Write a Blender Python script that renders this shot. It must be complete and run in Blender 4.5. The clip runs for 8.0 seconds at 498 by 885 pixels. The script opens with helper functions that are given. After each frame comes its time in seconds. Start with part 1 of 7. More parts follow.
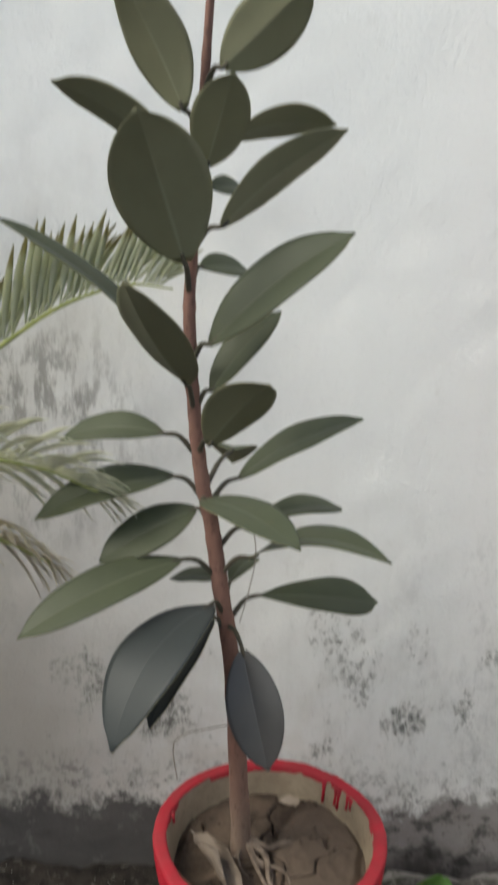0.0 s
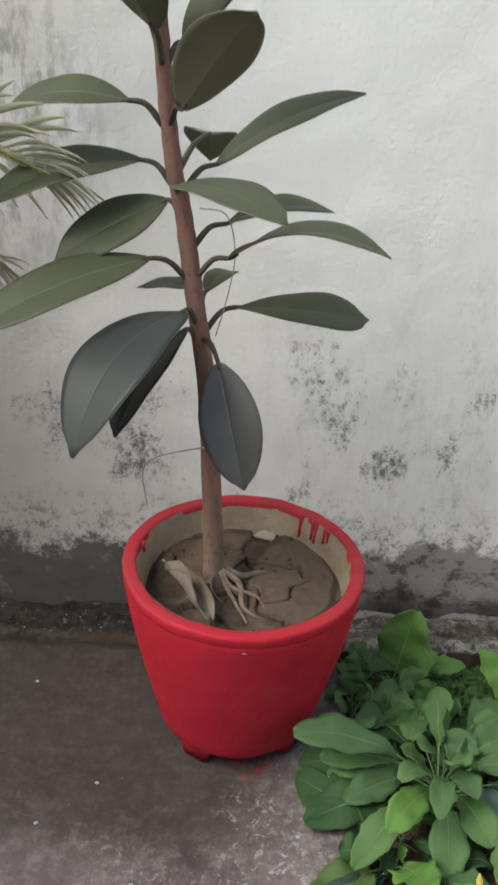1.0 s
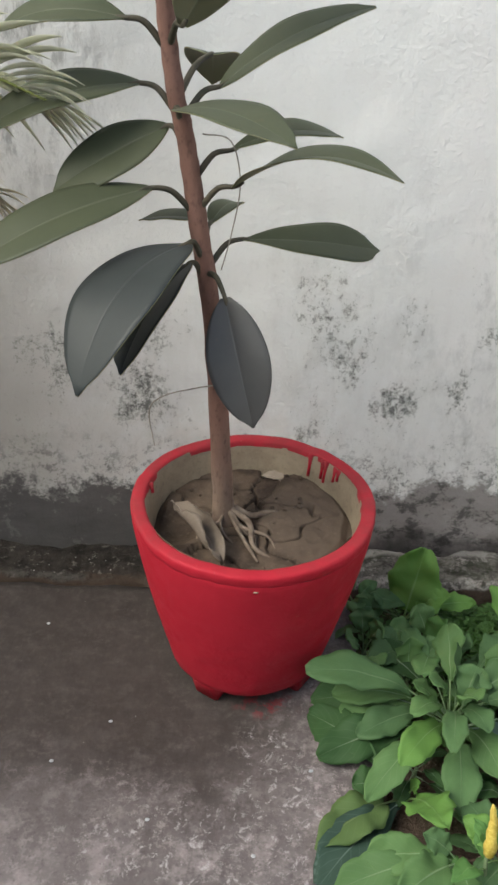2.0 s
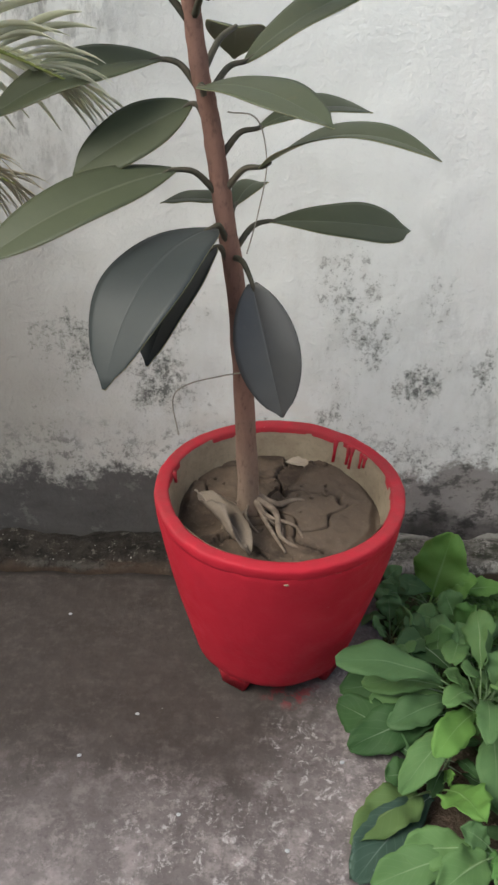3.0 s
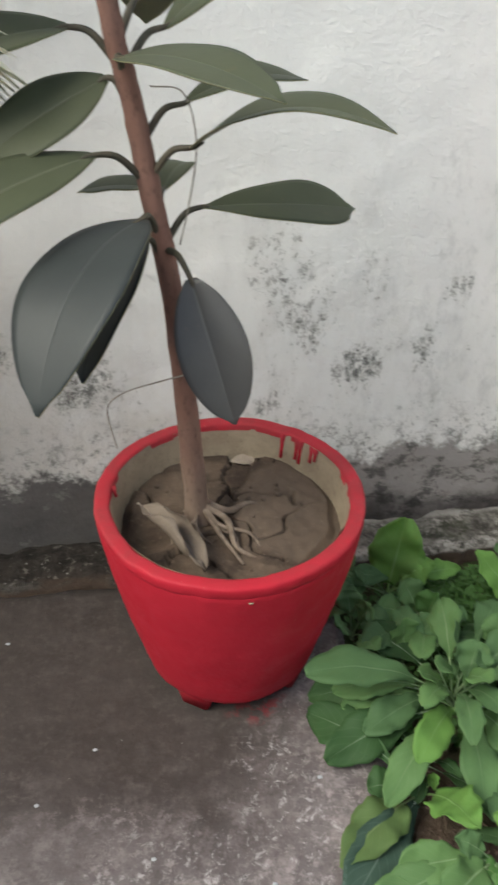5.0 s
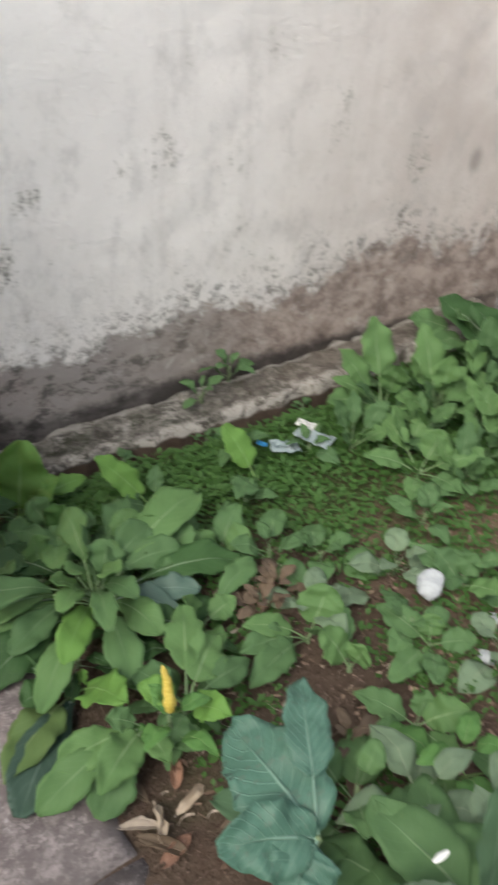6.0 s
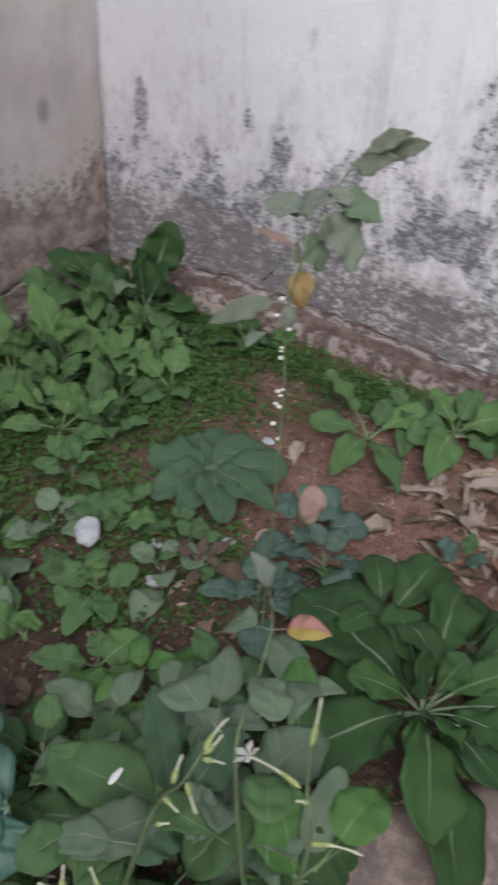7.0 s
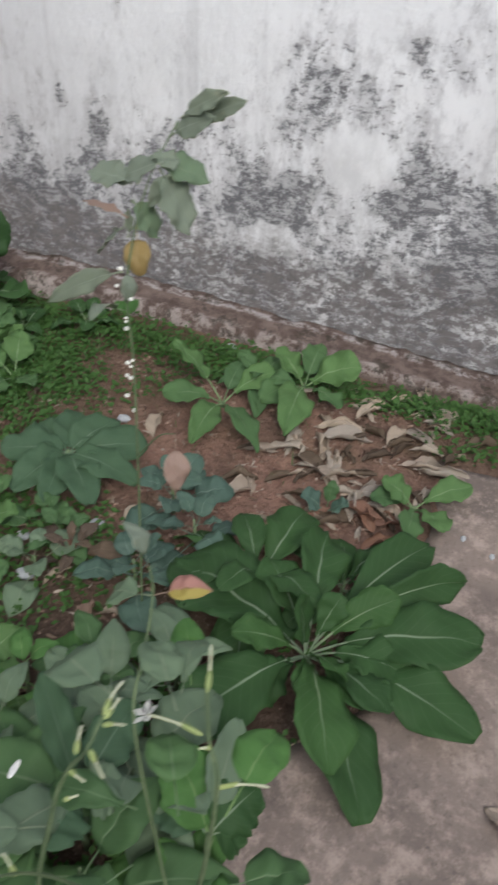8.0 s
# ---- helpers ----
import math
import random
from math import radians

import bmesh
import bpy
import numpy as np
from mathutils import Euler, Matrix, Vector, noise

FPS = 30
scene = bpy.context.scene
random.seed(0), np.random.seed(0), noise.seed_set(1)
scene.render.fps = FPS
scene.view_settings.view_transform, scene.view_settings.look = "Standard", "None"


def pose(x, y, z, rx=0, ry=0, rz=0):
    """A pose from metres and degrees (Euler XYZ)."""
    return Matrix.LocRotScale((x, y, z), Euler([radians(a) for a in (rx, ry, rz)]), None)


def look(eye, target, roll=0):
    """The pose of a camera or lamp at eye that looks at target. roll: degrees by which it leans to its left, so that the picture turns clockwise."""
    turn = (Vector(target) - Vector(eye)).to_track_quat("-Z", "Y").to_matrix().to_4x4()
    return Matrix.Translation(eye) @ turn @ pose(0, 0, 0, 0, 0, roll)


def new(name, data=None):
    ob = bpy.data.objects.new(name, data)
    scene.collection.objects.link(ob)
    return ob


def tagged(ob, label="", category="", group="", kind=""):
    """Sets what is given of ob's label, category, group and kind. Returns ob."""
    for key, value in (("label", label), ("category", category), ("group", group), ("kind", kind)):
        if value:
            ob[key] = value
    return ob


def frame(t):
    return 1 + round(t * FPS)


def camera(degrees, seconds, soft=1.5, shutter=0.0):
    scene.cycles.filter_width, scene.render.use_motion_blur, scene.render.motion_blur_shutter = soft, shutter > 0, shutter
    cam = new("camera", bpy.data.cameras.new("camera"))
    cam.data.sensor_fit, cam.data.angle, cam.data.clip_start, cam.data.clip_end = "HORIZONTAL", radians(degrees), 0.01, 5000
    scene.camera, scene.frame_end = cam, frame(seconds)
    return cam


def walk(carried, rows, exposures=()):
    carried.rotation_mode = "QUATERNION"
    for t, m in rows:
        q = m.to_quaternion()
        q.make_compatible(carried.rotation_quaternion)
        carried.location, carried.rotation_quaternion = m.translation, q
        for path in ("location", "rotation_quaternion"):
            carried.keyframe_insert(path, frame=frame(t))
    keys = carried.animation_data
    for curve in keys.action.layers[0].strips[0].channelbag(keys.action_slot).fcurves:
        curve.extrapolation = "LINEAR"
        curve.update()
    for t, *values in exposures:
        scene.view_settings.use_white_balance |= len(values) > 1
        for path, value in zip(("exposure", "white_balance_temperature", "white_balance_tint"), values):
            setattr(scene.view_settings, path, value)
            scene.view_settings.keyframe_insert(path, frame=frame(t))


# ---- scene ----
cam = camera(33.4, 8.0, soft=2.6, shutter=0.3)
PATH = [
    (0, (-0.029, -0.164, 1.385), (-0.062, 1.801, 1.014), 1.6),
    (0.1, (-0.029, -0.155, 1.373), (-0.054, 1.791, 0.924), 1.67),
    (0.2, (-0.03, -0.147, 1.362), (-0.04, 1.785, 0.858), 1.83),
    (0.3, (-0.036, -0.135, 1.346), (-0.023, 1.788, 0.809), 2.34),
    (0.4, (-0.029, -0.113, 1.321), (-0.011, 1.804, 0.761), 2.89),
    (0.5, (-0.024, -0.085, 1.28), (0.001, 1.825, 0.689), 3.1),
    (0.7, (-0.026, -0.057, 1.222), (0.014, 1.796, 0.479), 3.31),
    (0.8, (-0.027, -0.058, 1.21), (0.015, 1.781, 0.433), 3.38),
    (1, (-0.026, -0.053, 1.188), (0.016, 1.773, 0.371), 3.4),
    (1.2, (-0.027, -0.044, 1.181), (0.012, 1.767, 0.334), 3.5),
    (2.3, (-0.039, -0.029, 1.162), (-0.002, 1.722, 0.199), 2.01),
    (2.5, (-0.048, -0.021, 1.163), (-0.012, 1.721, 0.182), 1.8),
    (3, (-0.069, 0.01, 1.168), (-0.04, 1.746, 0.177), 1.6),
    (3.5, (-0.092, 0.052, 1.168), (-0.061, 1.787, 0.175), 1.3),
    (4, (-0.12, 0.104, 1.167), (-0.064, 1.83, 0.157), 0.6),
    (4.2, (-0.126, 0.122, 1.166), (-0.054, 1.843, 0.149), 0.4),
    (5.3, (-0.111, 0.141, 1.16), (0.334, 1.756, 0.067), 1.6),
    (5.5, (-0.083, 0.119, 1.159), (0.542, 1.654, 0.04), 2.7),
    (5.7, (-0.057, 0.096, 1.151), (0.71, 1.546, 0.022), 3.76),
    (6, (-0.023, 0.06, 1.139), (0.925, 1.391, -0.014), 4.2),
    (6.2, (-0.004, 0.033, 1.144), (1.049, 1.25, -0.03), 4.09),
    (6.5, (0.017, -0.005, 1.15), (1.215, 1.063, -0.043), 3.6),
    (6.8, (0.048, -0.044, 1.142), (1.365, 0.869, -0.044), 3.34),
    (7, (0.066, -0.07, 1.149), (1.456, 0.732, -0.045), 3.2),
    (7.1, (0.072, -0.085, 1.156), (1.488, 0.659, -0.039), 3.21),
    (7.3, (0.085, -0.11, 1.151), (1.554, 0.522, -0.043), 3.07),
    (7.5, (0.091, -0.135, 1.151), (1.597, 0.405, -0.049), 2.6),
    (7.8, (0.082, -0.125, 1.143), (1.607, 0.346, -0.063), 2.43),
    (8, (0.048, -0.075, 1.143), (1.558, 0.4, -0.079), 3.4),
]
walk(cam, [(t, look(eye, target, roll)) for t, eye, target, roll in PATH],
     exposures=[(0, 0.2, 6500, 3), (1, 0.36, 6450, 3), (2.5, 0.46, 6450, 3), (4, 0.46, 6400, 2), (5.5, 0.52, 6500, 3), (6, 0.5, 6500, 5), (6.5, -0.1, 6350, 9), (7, -0.25, 6100, 13), (7.5, -0.14, 6150, 7), (8, -0.14, 6150, 7)])

# ---- light: a bright overcast sky over an open courtyard ----
world = bpy.data.worlds.new("overcast_sky")
scene.world = world
world.use_nodes = True
sky = world.node_tree.nodes.new("ShaderNodeTexSky")
sky.sky_type, sky.sun_disc = "NISHITA", False
sky.sun_elevation, sky.sun_rotation = radians(48), radians(243)
sky.air_density, sky.dust_density, sky.ozone_density = 1.0, 4.0, 1.0
background = world.node_tree.nodes["Background"]
background.inputs["Strength"].default_value = 0.15
world.node_tree.links.new(sky.outputs["Color"], background.inputs["Color"])
sun = new("sun", bpy.data.lights.new("sun", "SUN"))
sun.data.energy, sun.data.angle, sun.data.color = 2.0, radians(34), (1.0, 0.96, 0.9)
sun.matrix_world = look((-2.9, -1.5, 3.6), (0, 0, 0))


# ---- materials ----
class Nodes:
    """A small writer of node materials."""

    def __init__(self, name, roughness=0.8, specular=0.3):
        self.material = bpy.data.materials.new(name)
        self.material.use_nodes = True
        self.tree = self.material.node_tree
        self.shader = self.tree.nodes["Principled BSDF"]
        self.shader.inputs["Roughness"].default_value = roughness
        self.shader.inputs["Specular IOR Level"].default_value = specular
        self.where = self.node("ShaderNodeNewGeometry").outputs["Position"]
        self.local = self.node("ShaderNodeTexCoord").outputs["Object"]

    def node(self, kind, **sockets):
        made = self.tree.nodes.new(kind)
        for key, value in sockets.items():
            self.put(made.inputs[key], value)
        return made

    def put(self, socket, value):
        if isinstance(value, bpy.types.NodeSocket):
            self.tree.links.new(value, socket)
        elif isinstance(value, tuple) and len(value) == 3 and socket.type == "RGBA":
            socket.default_value = (*value, 1)
        else:
            socket.default_value = value

    def math(self, what, a, b=0.0, c=0.0):
        made = self.tree.nodes.new("ShaderNodeMath")
        made.operation = what
        for i, value in enumerate((a, b, c)):
            self.put(made.inputs[i], value)
        return made.outputs[0]

    def vec(self, what, a, b):
        made = self.tree.nodes.new("ShaderNodeVectorMath")
        made.operation = what
        self.put(made.inputs[0], a)
        self.put(made.inputs[1], b)
        return made.outputs["Value" if what == "LENGTH" else "Vector"]

    def noise(self, scale, detail=4.0, rough=0.55, at=None, stretch=None, warp=0.0):
        at = at or self.where
        if stretch:
            at = self.vec("MULTIPLY", at, stretch)
        made = self.node("ShaderNodeTexNoise", Vector=at, Scale=scale, Detail=detail, Roughness=rough, Distortion=warp)
        return made.outputs["Fac"]

    def cells(self, scale, at=None, feature="F1"):
        made = self.node("ShaderNodeTexVoronoi", Vector=at or self.where, Scale=scale)
        made.feature = feature
        return made.outputs["Distance"]

    def step(self, value, low, high, to_low=0.0, to_high=1.0):
        made = self.node("ShaderNodeMapRange")
        made.interpolation_type = "SMOOTHSTEP"
        for i, v in enumerate((value, low, high, to_low, to_high)):
            self.put(made.inputs[i], v)
        return made.outputs[0]

    def mix(self, fac, a, b, blend="MIX"):
        made = self.tree.nodes.new("ShaderNodeMix")
        made.data_type, made.blend_type = "RGBA", blend
        self.put(made.inputs[0], fac)
        self.put(made.inputs[6], a)
        self.put(made.inputs[7], b)
        return made.outputs[2]

    def axis(self, i, at=None):
        return self.node("ShaderNodeSeparateXYZ", Vector=at or self.where).outputs[i]

    def random(self):
        return self.node("ShaderNodeObjectInfo").outputs["Random"]

    def island(self):
        return self.node("ShaderNodeNewGeometry").outputs["Random Per Island"]

    def blob(self, centre, radii):
        """1 inside an ellipse about a place, 0 outside; a radius of 0 means that the axis doesn't count."""
        inverse = tuple(1 / r if r else 0.0 for r in radii)
        away = self.vec("LENGTH", self.vec("MULTIPLY", self.vec("SUBTRACT", self.where, centre), inverse), (0, 0, 0))
        return self.step(away, 1.0, 0.25)

    def most(self, values):
        value = values[0]
        for other in values[1:]:
            value = self.math("MAXIMUM", value, other)
        return value

    def done(self, colour, height=None, strength=0.5, distance=0.004, roughness=None):
        self.put(self.shader.inputs["Base Color"], colour)
        if roughness is not None:
            self.put(self.shader.inputs["Roughness"], roughness)
        if height is not None:
            bump = self.node("ShaderNodeBump", Strength=strength, Distance=distance, Height=height)
            self.put(self.shader.inputs["Normal"], bump.outputs["Normal"])
        return self.material


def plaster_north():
    m = Nodes("weathered_whitewash", 0.9, 0.2)
    z, x = m.axis(2), m.axis(0)
    streak = m.noise(12, 8, 0.66, stretch=(1, 1, 0.55))
    fleck = m.noise(64, 5, 0.72)
    broad = m.noise(2.2, 3)
    white = m.mix(broad, (0.73, 0.74, 0.73), (0.85, 0.85, 0.83))
    white = m.mix(m.step(x, 0.15, 0.7, 0.0, 0.45), white, (0.75, 0.705, 0.69))
    low_dirt = m.math("MULTIPLY", m.step(m.math("ADD", z, m.math("MULTIPLY", broad, 0.6)), 1.25, 0.45), m.step(m.noise(17, 7, 0.7), 0.3, 0.65))
    white = m.mix(m.math("MULTIPLY", low_dirt, m.step(x, -0.1, 0.25, 0.4, 0.15)), white, (0.60, 0.565, 0.49))
    white = m.mix(m.math("MULTIPLY", m.step(fleck, 0.52, 0.75), 0.12), white, (0.5, 0.5, 0.48))
    # Browner towards the corner; the corner's shade is painted into this colour too.
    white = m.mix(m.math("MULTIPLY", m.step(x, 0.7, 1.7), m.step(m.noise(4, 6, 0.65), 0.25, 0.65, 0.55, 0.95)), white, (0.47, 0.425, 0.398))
    smudge = m.math("MULTIPLY", m.step(m.noise(6.5, 8, 0.7, stretch=(1, 1, 0.6)), 0.44, 0.66), m.step(m.math("ADD", z, m.math("MULTIPLY", broad, 0.5)), 1.05, 0.4))
    white = m.mix(m.math("MULTIPLY", smudge, m.step(x, 0.0, 0.3, 0.24, 0.1)), white, (0.36, 0.355, 0.34))
    # Brownish dirt at the west end, deepened to paint in the shade there.
    west = m.math("MULTIPLY", m.step(m.math("ADD", x, m.math("MULTIPLY", broad, 0.6)), 0.32, -0.35), m.step(m.math("ADD", z, m.math("MULTIPLY", streak, 0.9)), 2.3, 0.85))
    white = m.mix(m.math("MULTIPLY", west, 0.95), white, (0.335, 0.315, 0.285))
    soot = m.math("MULTIPLY", m.blob((-0.52, 1.64, 1.06), (0.3, 0, 0.36)), m.step(m.noise(34, 6, 0.72, stretch=(1, 1, 0.35)), 0.44, 0.62))
    white = m.mix(m.math("MULTIPLY", soot, 0.75), white, (0.2, 0.19, 0.175))
    run = m.math("MULTIPLY", m.step(m.noise(15, 5, 0.6, stretch=(1, 1, 0.07)), 0.5, 0.72), m.step(z, 1.4, 0.4))
    white = m.mix(m.math("MULTIPLY", run, m.step(x, 0.2, 1.2, 0.08, 0.22)), white, (0.36, 0.335, 0.315))
    spots = m.most([m.blob((px, 1.64, pz), (rx, 0, rz)) for px, pz, rx, rz in (
        (0.34, 0.60, 0.05, 0.11), (0.31, 0.39, 0.09, 0.07), (0.13, 0.31, 0.04, 0.03), (0.16, 0.62, 0.14, 0.17),
        (0.22, 0.50, 0.10, 0.12), (-0.43, 0.47, 0.12, 0.16), (-0.25, 0.40, 0.11, 0.13), (-0.2, 0.55, 0.1, 0.12),
        (0.47, 0.70, 0.05, 0.09), (1.0, 0.58, 0.09, 0.09), (0.82, 0.62, 0.09, 0.1), (1.58, 0.54, 0.08, 0.13),
        (-0.55, 1.13, 0.12, 0.22), (0.47, 0.42, 0.05, 0.09), (0.62, 0.86, 0.05, 0.1), (0.72, 0.62, 0.07, 0.12), (1.12, 0.82, 0.08, 0.12), (1.3, 0.66, 0.07, 0.13), (0.9, 0.8, 0.07, 0.06), (0.52, 0.55, 0.06, 0.06), (1.45, 0.75, 0.06, 0.1))])
    dust = m.math("MULTIPLY", m.step(m.noise(11, 8, 0.74, stretch=(1, 1, 0.6)), 0.5, 0.64), m.math("MULTIPLY", m.step(x, 0.15, 0.5), m.step(z, 1.15, 0.7)))
    white = m.mix(m.math("MULTIPLY", dust, 0.3), white, (0.34, 0.335, 0.325))
    limit = m.math("SUBTRACT", m.step(z, 0.15, 1.0, 0.545, 0.65), m.math("MULTIPLY", spots, 0.085))
    flow = m.noise(42, 6, 0.75, stretch=(1, 1, 0.6))
    grain = m.noise(190, 4, 0.75)
    amount = m.math("ADD", m.math("MULTIPLY", streak, 0.26), m.math("ADD", m.math("MULTIPLY", fleck, 0.32), m.math("ADD", m.math("MULTIPLY", flow, 0.22), m.math("MULTIPLY", grain, 0.2))))
    mould = m.step(m.math("SUBTRACT", amount, limit), -0.012, 0.03)
    core = m.step(m.math("SUBTRACT", amount, limit), 0.03, 0.075)
    halo = m.step(m.math("SUBTRACT", m.math("ADD", m.math("MULTIPLY", streak, 0.6), m.math("MULTIPLY", flow, 0.4)), limit), -0.08, 0.08)
    white = m.mix(m.math("MULTIPLY", halo, 0.22), white, (0.42, 0.41, 0.37))
    colour = m.mix(m.math("MULTIPLY", mould, 0.5), white, (0.21, 0.21, 0.185))
    colour = m.mix(m.math("MULTIPLY", core, 0.75), colour, (0.075, 0.074, 0.07))
    ring = m.blob((1.8, 1.64, 0.49), (0.035, 0, 0.05))
    colour = m.mix(m.math("MULTIPLY", ring, 0.5), colour, (0.16, 0.14, 0.13))
    edge = m.math("ADD", z, m.math("ADD", m.math("MULTIPLY", m.math("SUBTRACT", m.noise(10, 9, 0.8), 0.5), 0.34), m.math("MULTIPLY", m.math("SUBTRACT", m.noise(4.5, 4, 0.6), 0.5), m.step(x, 0.2, 0.5, 0.0, 0.3))))
    band = m.step(edge, m.step(x, 0.5, 1.4, 0.19, 0.285), m.step(x, 0.5, 1.4, 0.145, 0.245))
    damp = m.mix(m.noise(16, 6, 0.7, stretch=(0.4, 1, 1)), (0.05, 0.047, 0.046), (0.155, 0.148, 0.142))
    cement = m.mix(m.noise(19, 7, 0.7, stretch=(0.5, 1, 1)), (0.19, 0.17, 0.165), (0.40, 0.37, 0.35))
    cement = m.mix(m.math("MULTIPLY", m.step(m.noise(27, 8, 0.78, stretch=(0.7, 1, 1)), 0.5, 0.6), 0.8), cement, (0.07, 0.066, 0.062))
    damp = m.mix(m.step(x, -0.05, 0.35), damp, cement)
    earth = m.mix(m.step(m.noise(14, 8, 0.75), 0.35, 0.65), (0.15, 0.11, 0.095), (0.46, 0.385, 0.34))
    damp = m.mix(m.math("MULTIPLY", m.step(x, 0.6, 1.25), 0.8), damp, earth)
    foot = m.math("MULTIPLY", m.step(edge, 0.2, 0.28), m.step(m.noise(22, 7, 0.75), 0.46, 0.6))
    damp = m.mix(m.math("MULTIPLY", foot, m.step(x, 0.3, 0.6, 0.2, 0.8)), damp, (0.075, 0.07, 0.068))
    scar = m.step(m.noise(13, 9, 0.78), 0.56, 0.64)
    damp = m.mix(m.math("MULTIPLY", scar, m.step(x, 0.4, 0.9, 0.15, 0.5)), damp, (0.52, 0.50, 0.47))
    fringe = m.math("MULTIPLY", m.step(edge, m.step(x, 0.5, 1.4, 0.31, 0.38), m.step(x, 0.5, 1.4, 0.19, 0.285)), m.step(m.noise(46, 7, 0.78), 0.5, 0.6))
    colour = m.mix(m.math("MULTIPLY", fringe, 0.75), colour, (0.15, 0.145, 0.135))
    colour = m.mix(band, colour, damp)
    # Shadow line behind the ledge, painted as a dark strip at the wall foot.
    ledge_shadow = m.math("MULTIPLY", m.step(m.math("ADD", z, m.math("MULTIPLY", m.math("SUBTRACT", m.noise(9, 6, 0.7), 0.5), 0.13)), 0.066, 0.028), m.math("MULTIPLY", m.step(x, 0.1, 0.3), m.step(m.noise(6, 5, 0.65), 0.3, 0.55, 0.35, 1.0)))
    colour = m.mix(m.math("MULTIPLY", ledge_shadow, 0.85), colour, (0.035, 0.032, 0.03))
    grit = m.math("MULTIPLY", m.step(m.noise(70, 6, 0.68), 0.42, 0.68), m.step(m.noise(5, 3), 0.3, 0.62, 0.35, 1.0))
    height = m.math("ADD", m.math("ADD", m.math("MULTIPLY", m.noise(80, 5, 0.6), 0.8), m.math("MULTIPLY", grit, 0.45)), m.math("SUBTRACT", m.math("MULTIPLY", m.noise(150, 3), 0.35), m.math("MULTIPLY", mould, 0.1)))
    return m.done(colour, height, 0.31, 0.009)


def plaster_east():
    m = Nodes("mouldy_whitewash", 0.9, 0.2)
    z, y = m.axis(2), m.axis(1)
    streak = m.noise(13, 9, 0.76, stretch=(1, 1, 0.75))
    fleck = m.noise(60, 7, 0.82, stretch=(1, 0.7, 1.5))
    white = m.mix(m.noise(2.5, 3), (0.77, 0.78, 0.81), (0.86, 0.87, 0.89))
    # Corner shade painted in: the whitewash turns bluish grey towards the north end.
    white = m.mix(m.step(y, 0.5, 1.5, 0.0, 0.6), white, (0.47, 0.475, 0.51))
    spots = m.most([m.blob((2.036, py, pz), (0, ry, rz)) for py, pz, ry, rz in (
        (0.13, 0.46, 0.13, 0.19), (0.38, 0.64, 0.27, 0.27), (0.82, 0.36, 0.13, 0.17),
        (1.02, 0.49, 0.05, 0.11), (1.49, 0.50, 0.035, 0.1), (1.12, 0.52, 0.03, 0.08), (0.53, 0.34, 0.2, 0.14),
        (1.2, 0.2, 0.22, 0.18), (0.12, 0.76, 0.26, 0.2), (-0.1, 0.3, 0.3, 0.3), (1.22, 0.2, 0.16, 0.09), (0.11, 0.48, 0.05, 0.07), (0.21, 0.37, 0.1, 0.07))])
    bare = m.most([m.blob((2.036, py, pz), (0, ry, rz)) for py, pz, ry, rz in (
        (0.53, 0.225, 0.1, 0.06), (0.33, 0.48, 0.1, 0.1), (0.51, 0.22, 0.09, 0.05), (-0.06, 0.09, 0.1, 0.06))])
    limit = m.math("SUBTRACT", m.step(z, 0.05, 0.95, 0.46, 0.65), m.math("MULTIPLY", m.math("SUBTRACT", spots, m.math("MULTIPLY", bare, 1.9)), 0.10))
    mould = m.step(m.math("SUBTRACT", m.math("ADD", m.math("MULTIPLY", streak, 0.58), m.math("MULTIPLY", fleck, 0.42)), limit), 0.0, 0.05)
    eaten = m.step(m.noise(40, 9, 0.84, stretch=(1, 0.7, 1.4)), 0.47, 0.56)
    mould = m.math("MULTIPLY", mould, m.math("SUBTRACT", 1.0, m.math("MULTIPLY", eaten, 0.7)))
    veil = m.math("MULTIPLY", m.step(m.noise(6, 9, 0.76, stretch=(1, 1, 0.6)), 0.4, 0.66), m.step(z, 0.9, 0.2))
    white = m.mix(m.math("MULTIPLY", veil, 0.42), white, (0.30, 0.30, 0.31))
    run = m.math("MULTIPLY", m.step(m.noise(16, 5, 0.6, stretch=(1, 1, 0.06)), 0.52, 0.72), m.step(z, 1.2, 0.35))
    white = m.mix(m.math("MULTIPLY", run, 0.35), white, (0.34, 0.34, 0.36))
    grime = m.mix(m.noise(14, 6, 0.7), (0.04, 0.04, 0.047), (0.17, 0.168, 0.182))
    halo = m.step(m.math("SUBTRACT", m.math("ADD", m.math("MULTIPLY", streak, 0.6), m.math("MULTIPLY", m.noise(38, 6, 0.7, stretch=(1, 1, 0.5)), 0.4)), limit), -0.09, 0.05)
    white = m.mix(m.math("MULTIPLY", halo, 0.42), white, (0.33, 0.325, 0.34))
    colour = m.mix(m.math("MULTIPLY", mould, 0.88), white, grime)
    edge = m.math("ADD", z, m.math("MULTIPLY", m.math("SUBTRACT", m.noise(8, 8, 0.7), 0.5), 0.35))
    low = m.math("MULTIPLY", m.step(edge, 0.29, 0.15), m.step(m.noise(30, 9, 0.8, stretch=(1, 0.7, 1.3)), 0.46, 0.55, 0.92, 0.22))
    colour = m.mix(low, colour, m.mix(m.noise(18, 6, 0.75), (0.08, 0.074, 0.078), (0.27, 0.25, 0.245)))
    height = m.math("SUBTRACT", m.noise(30, 7, 0.65), m.math("MULTIPLY", mould, 0.35))
    return m.done(colour, height, 0.42, 0.008)


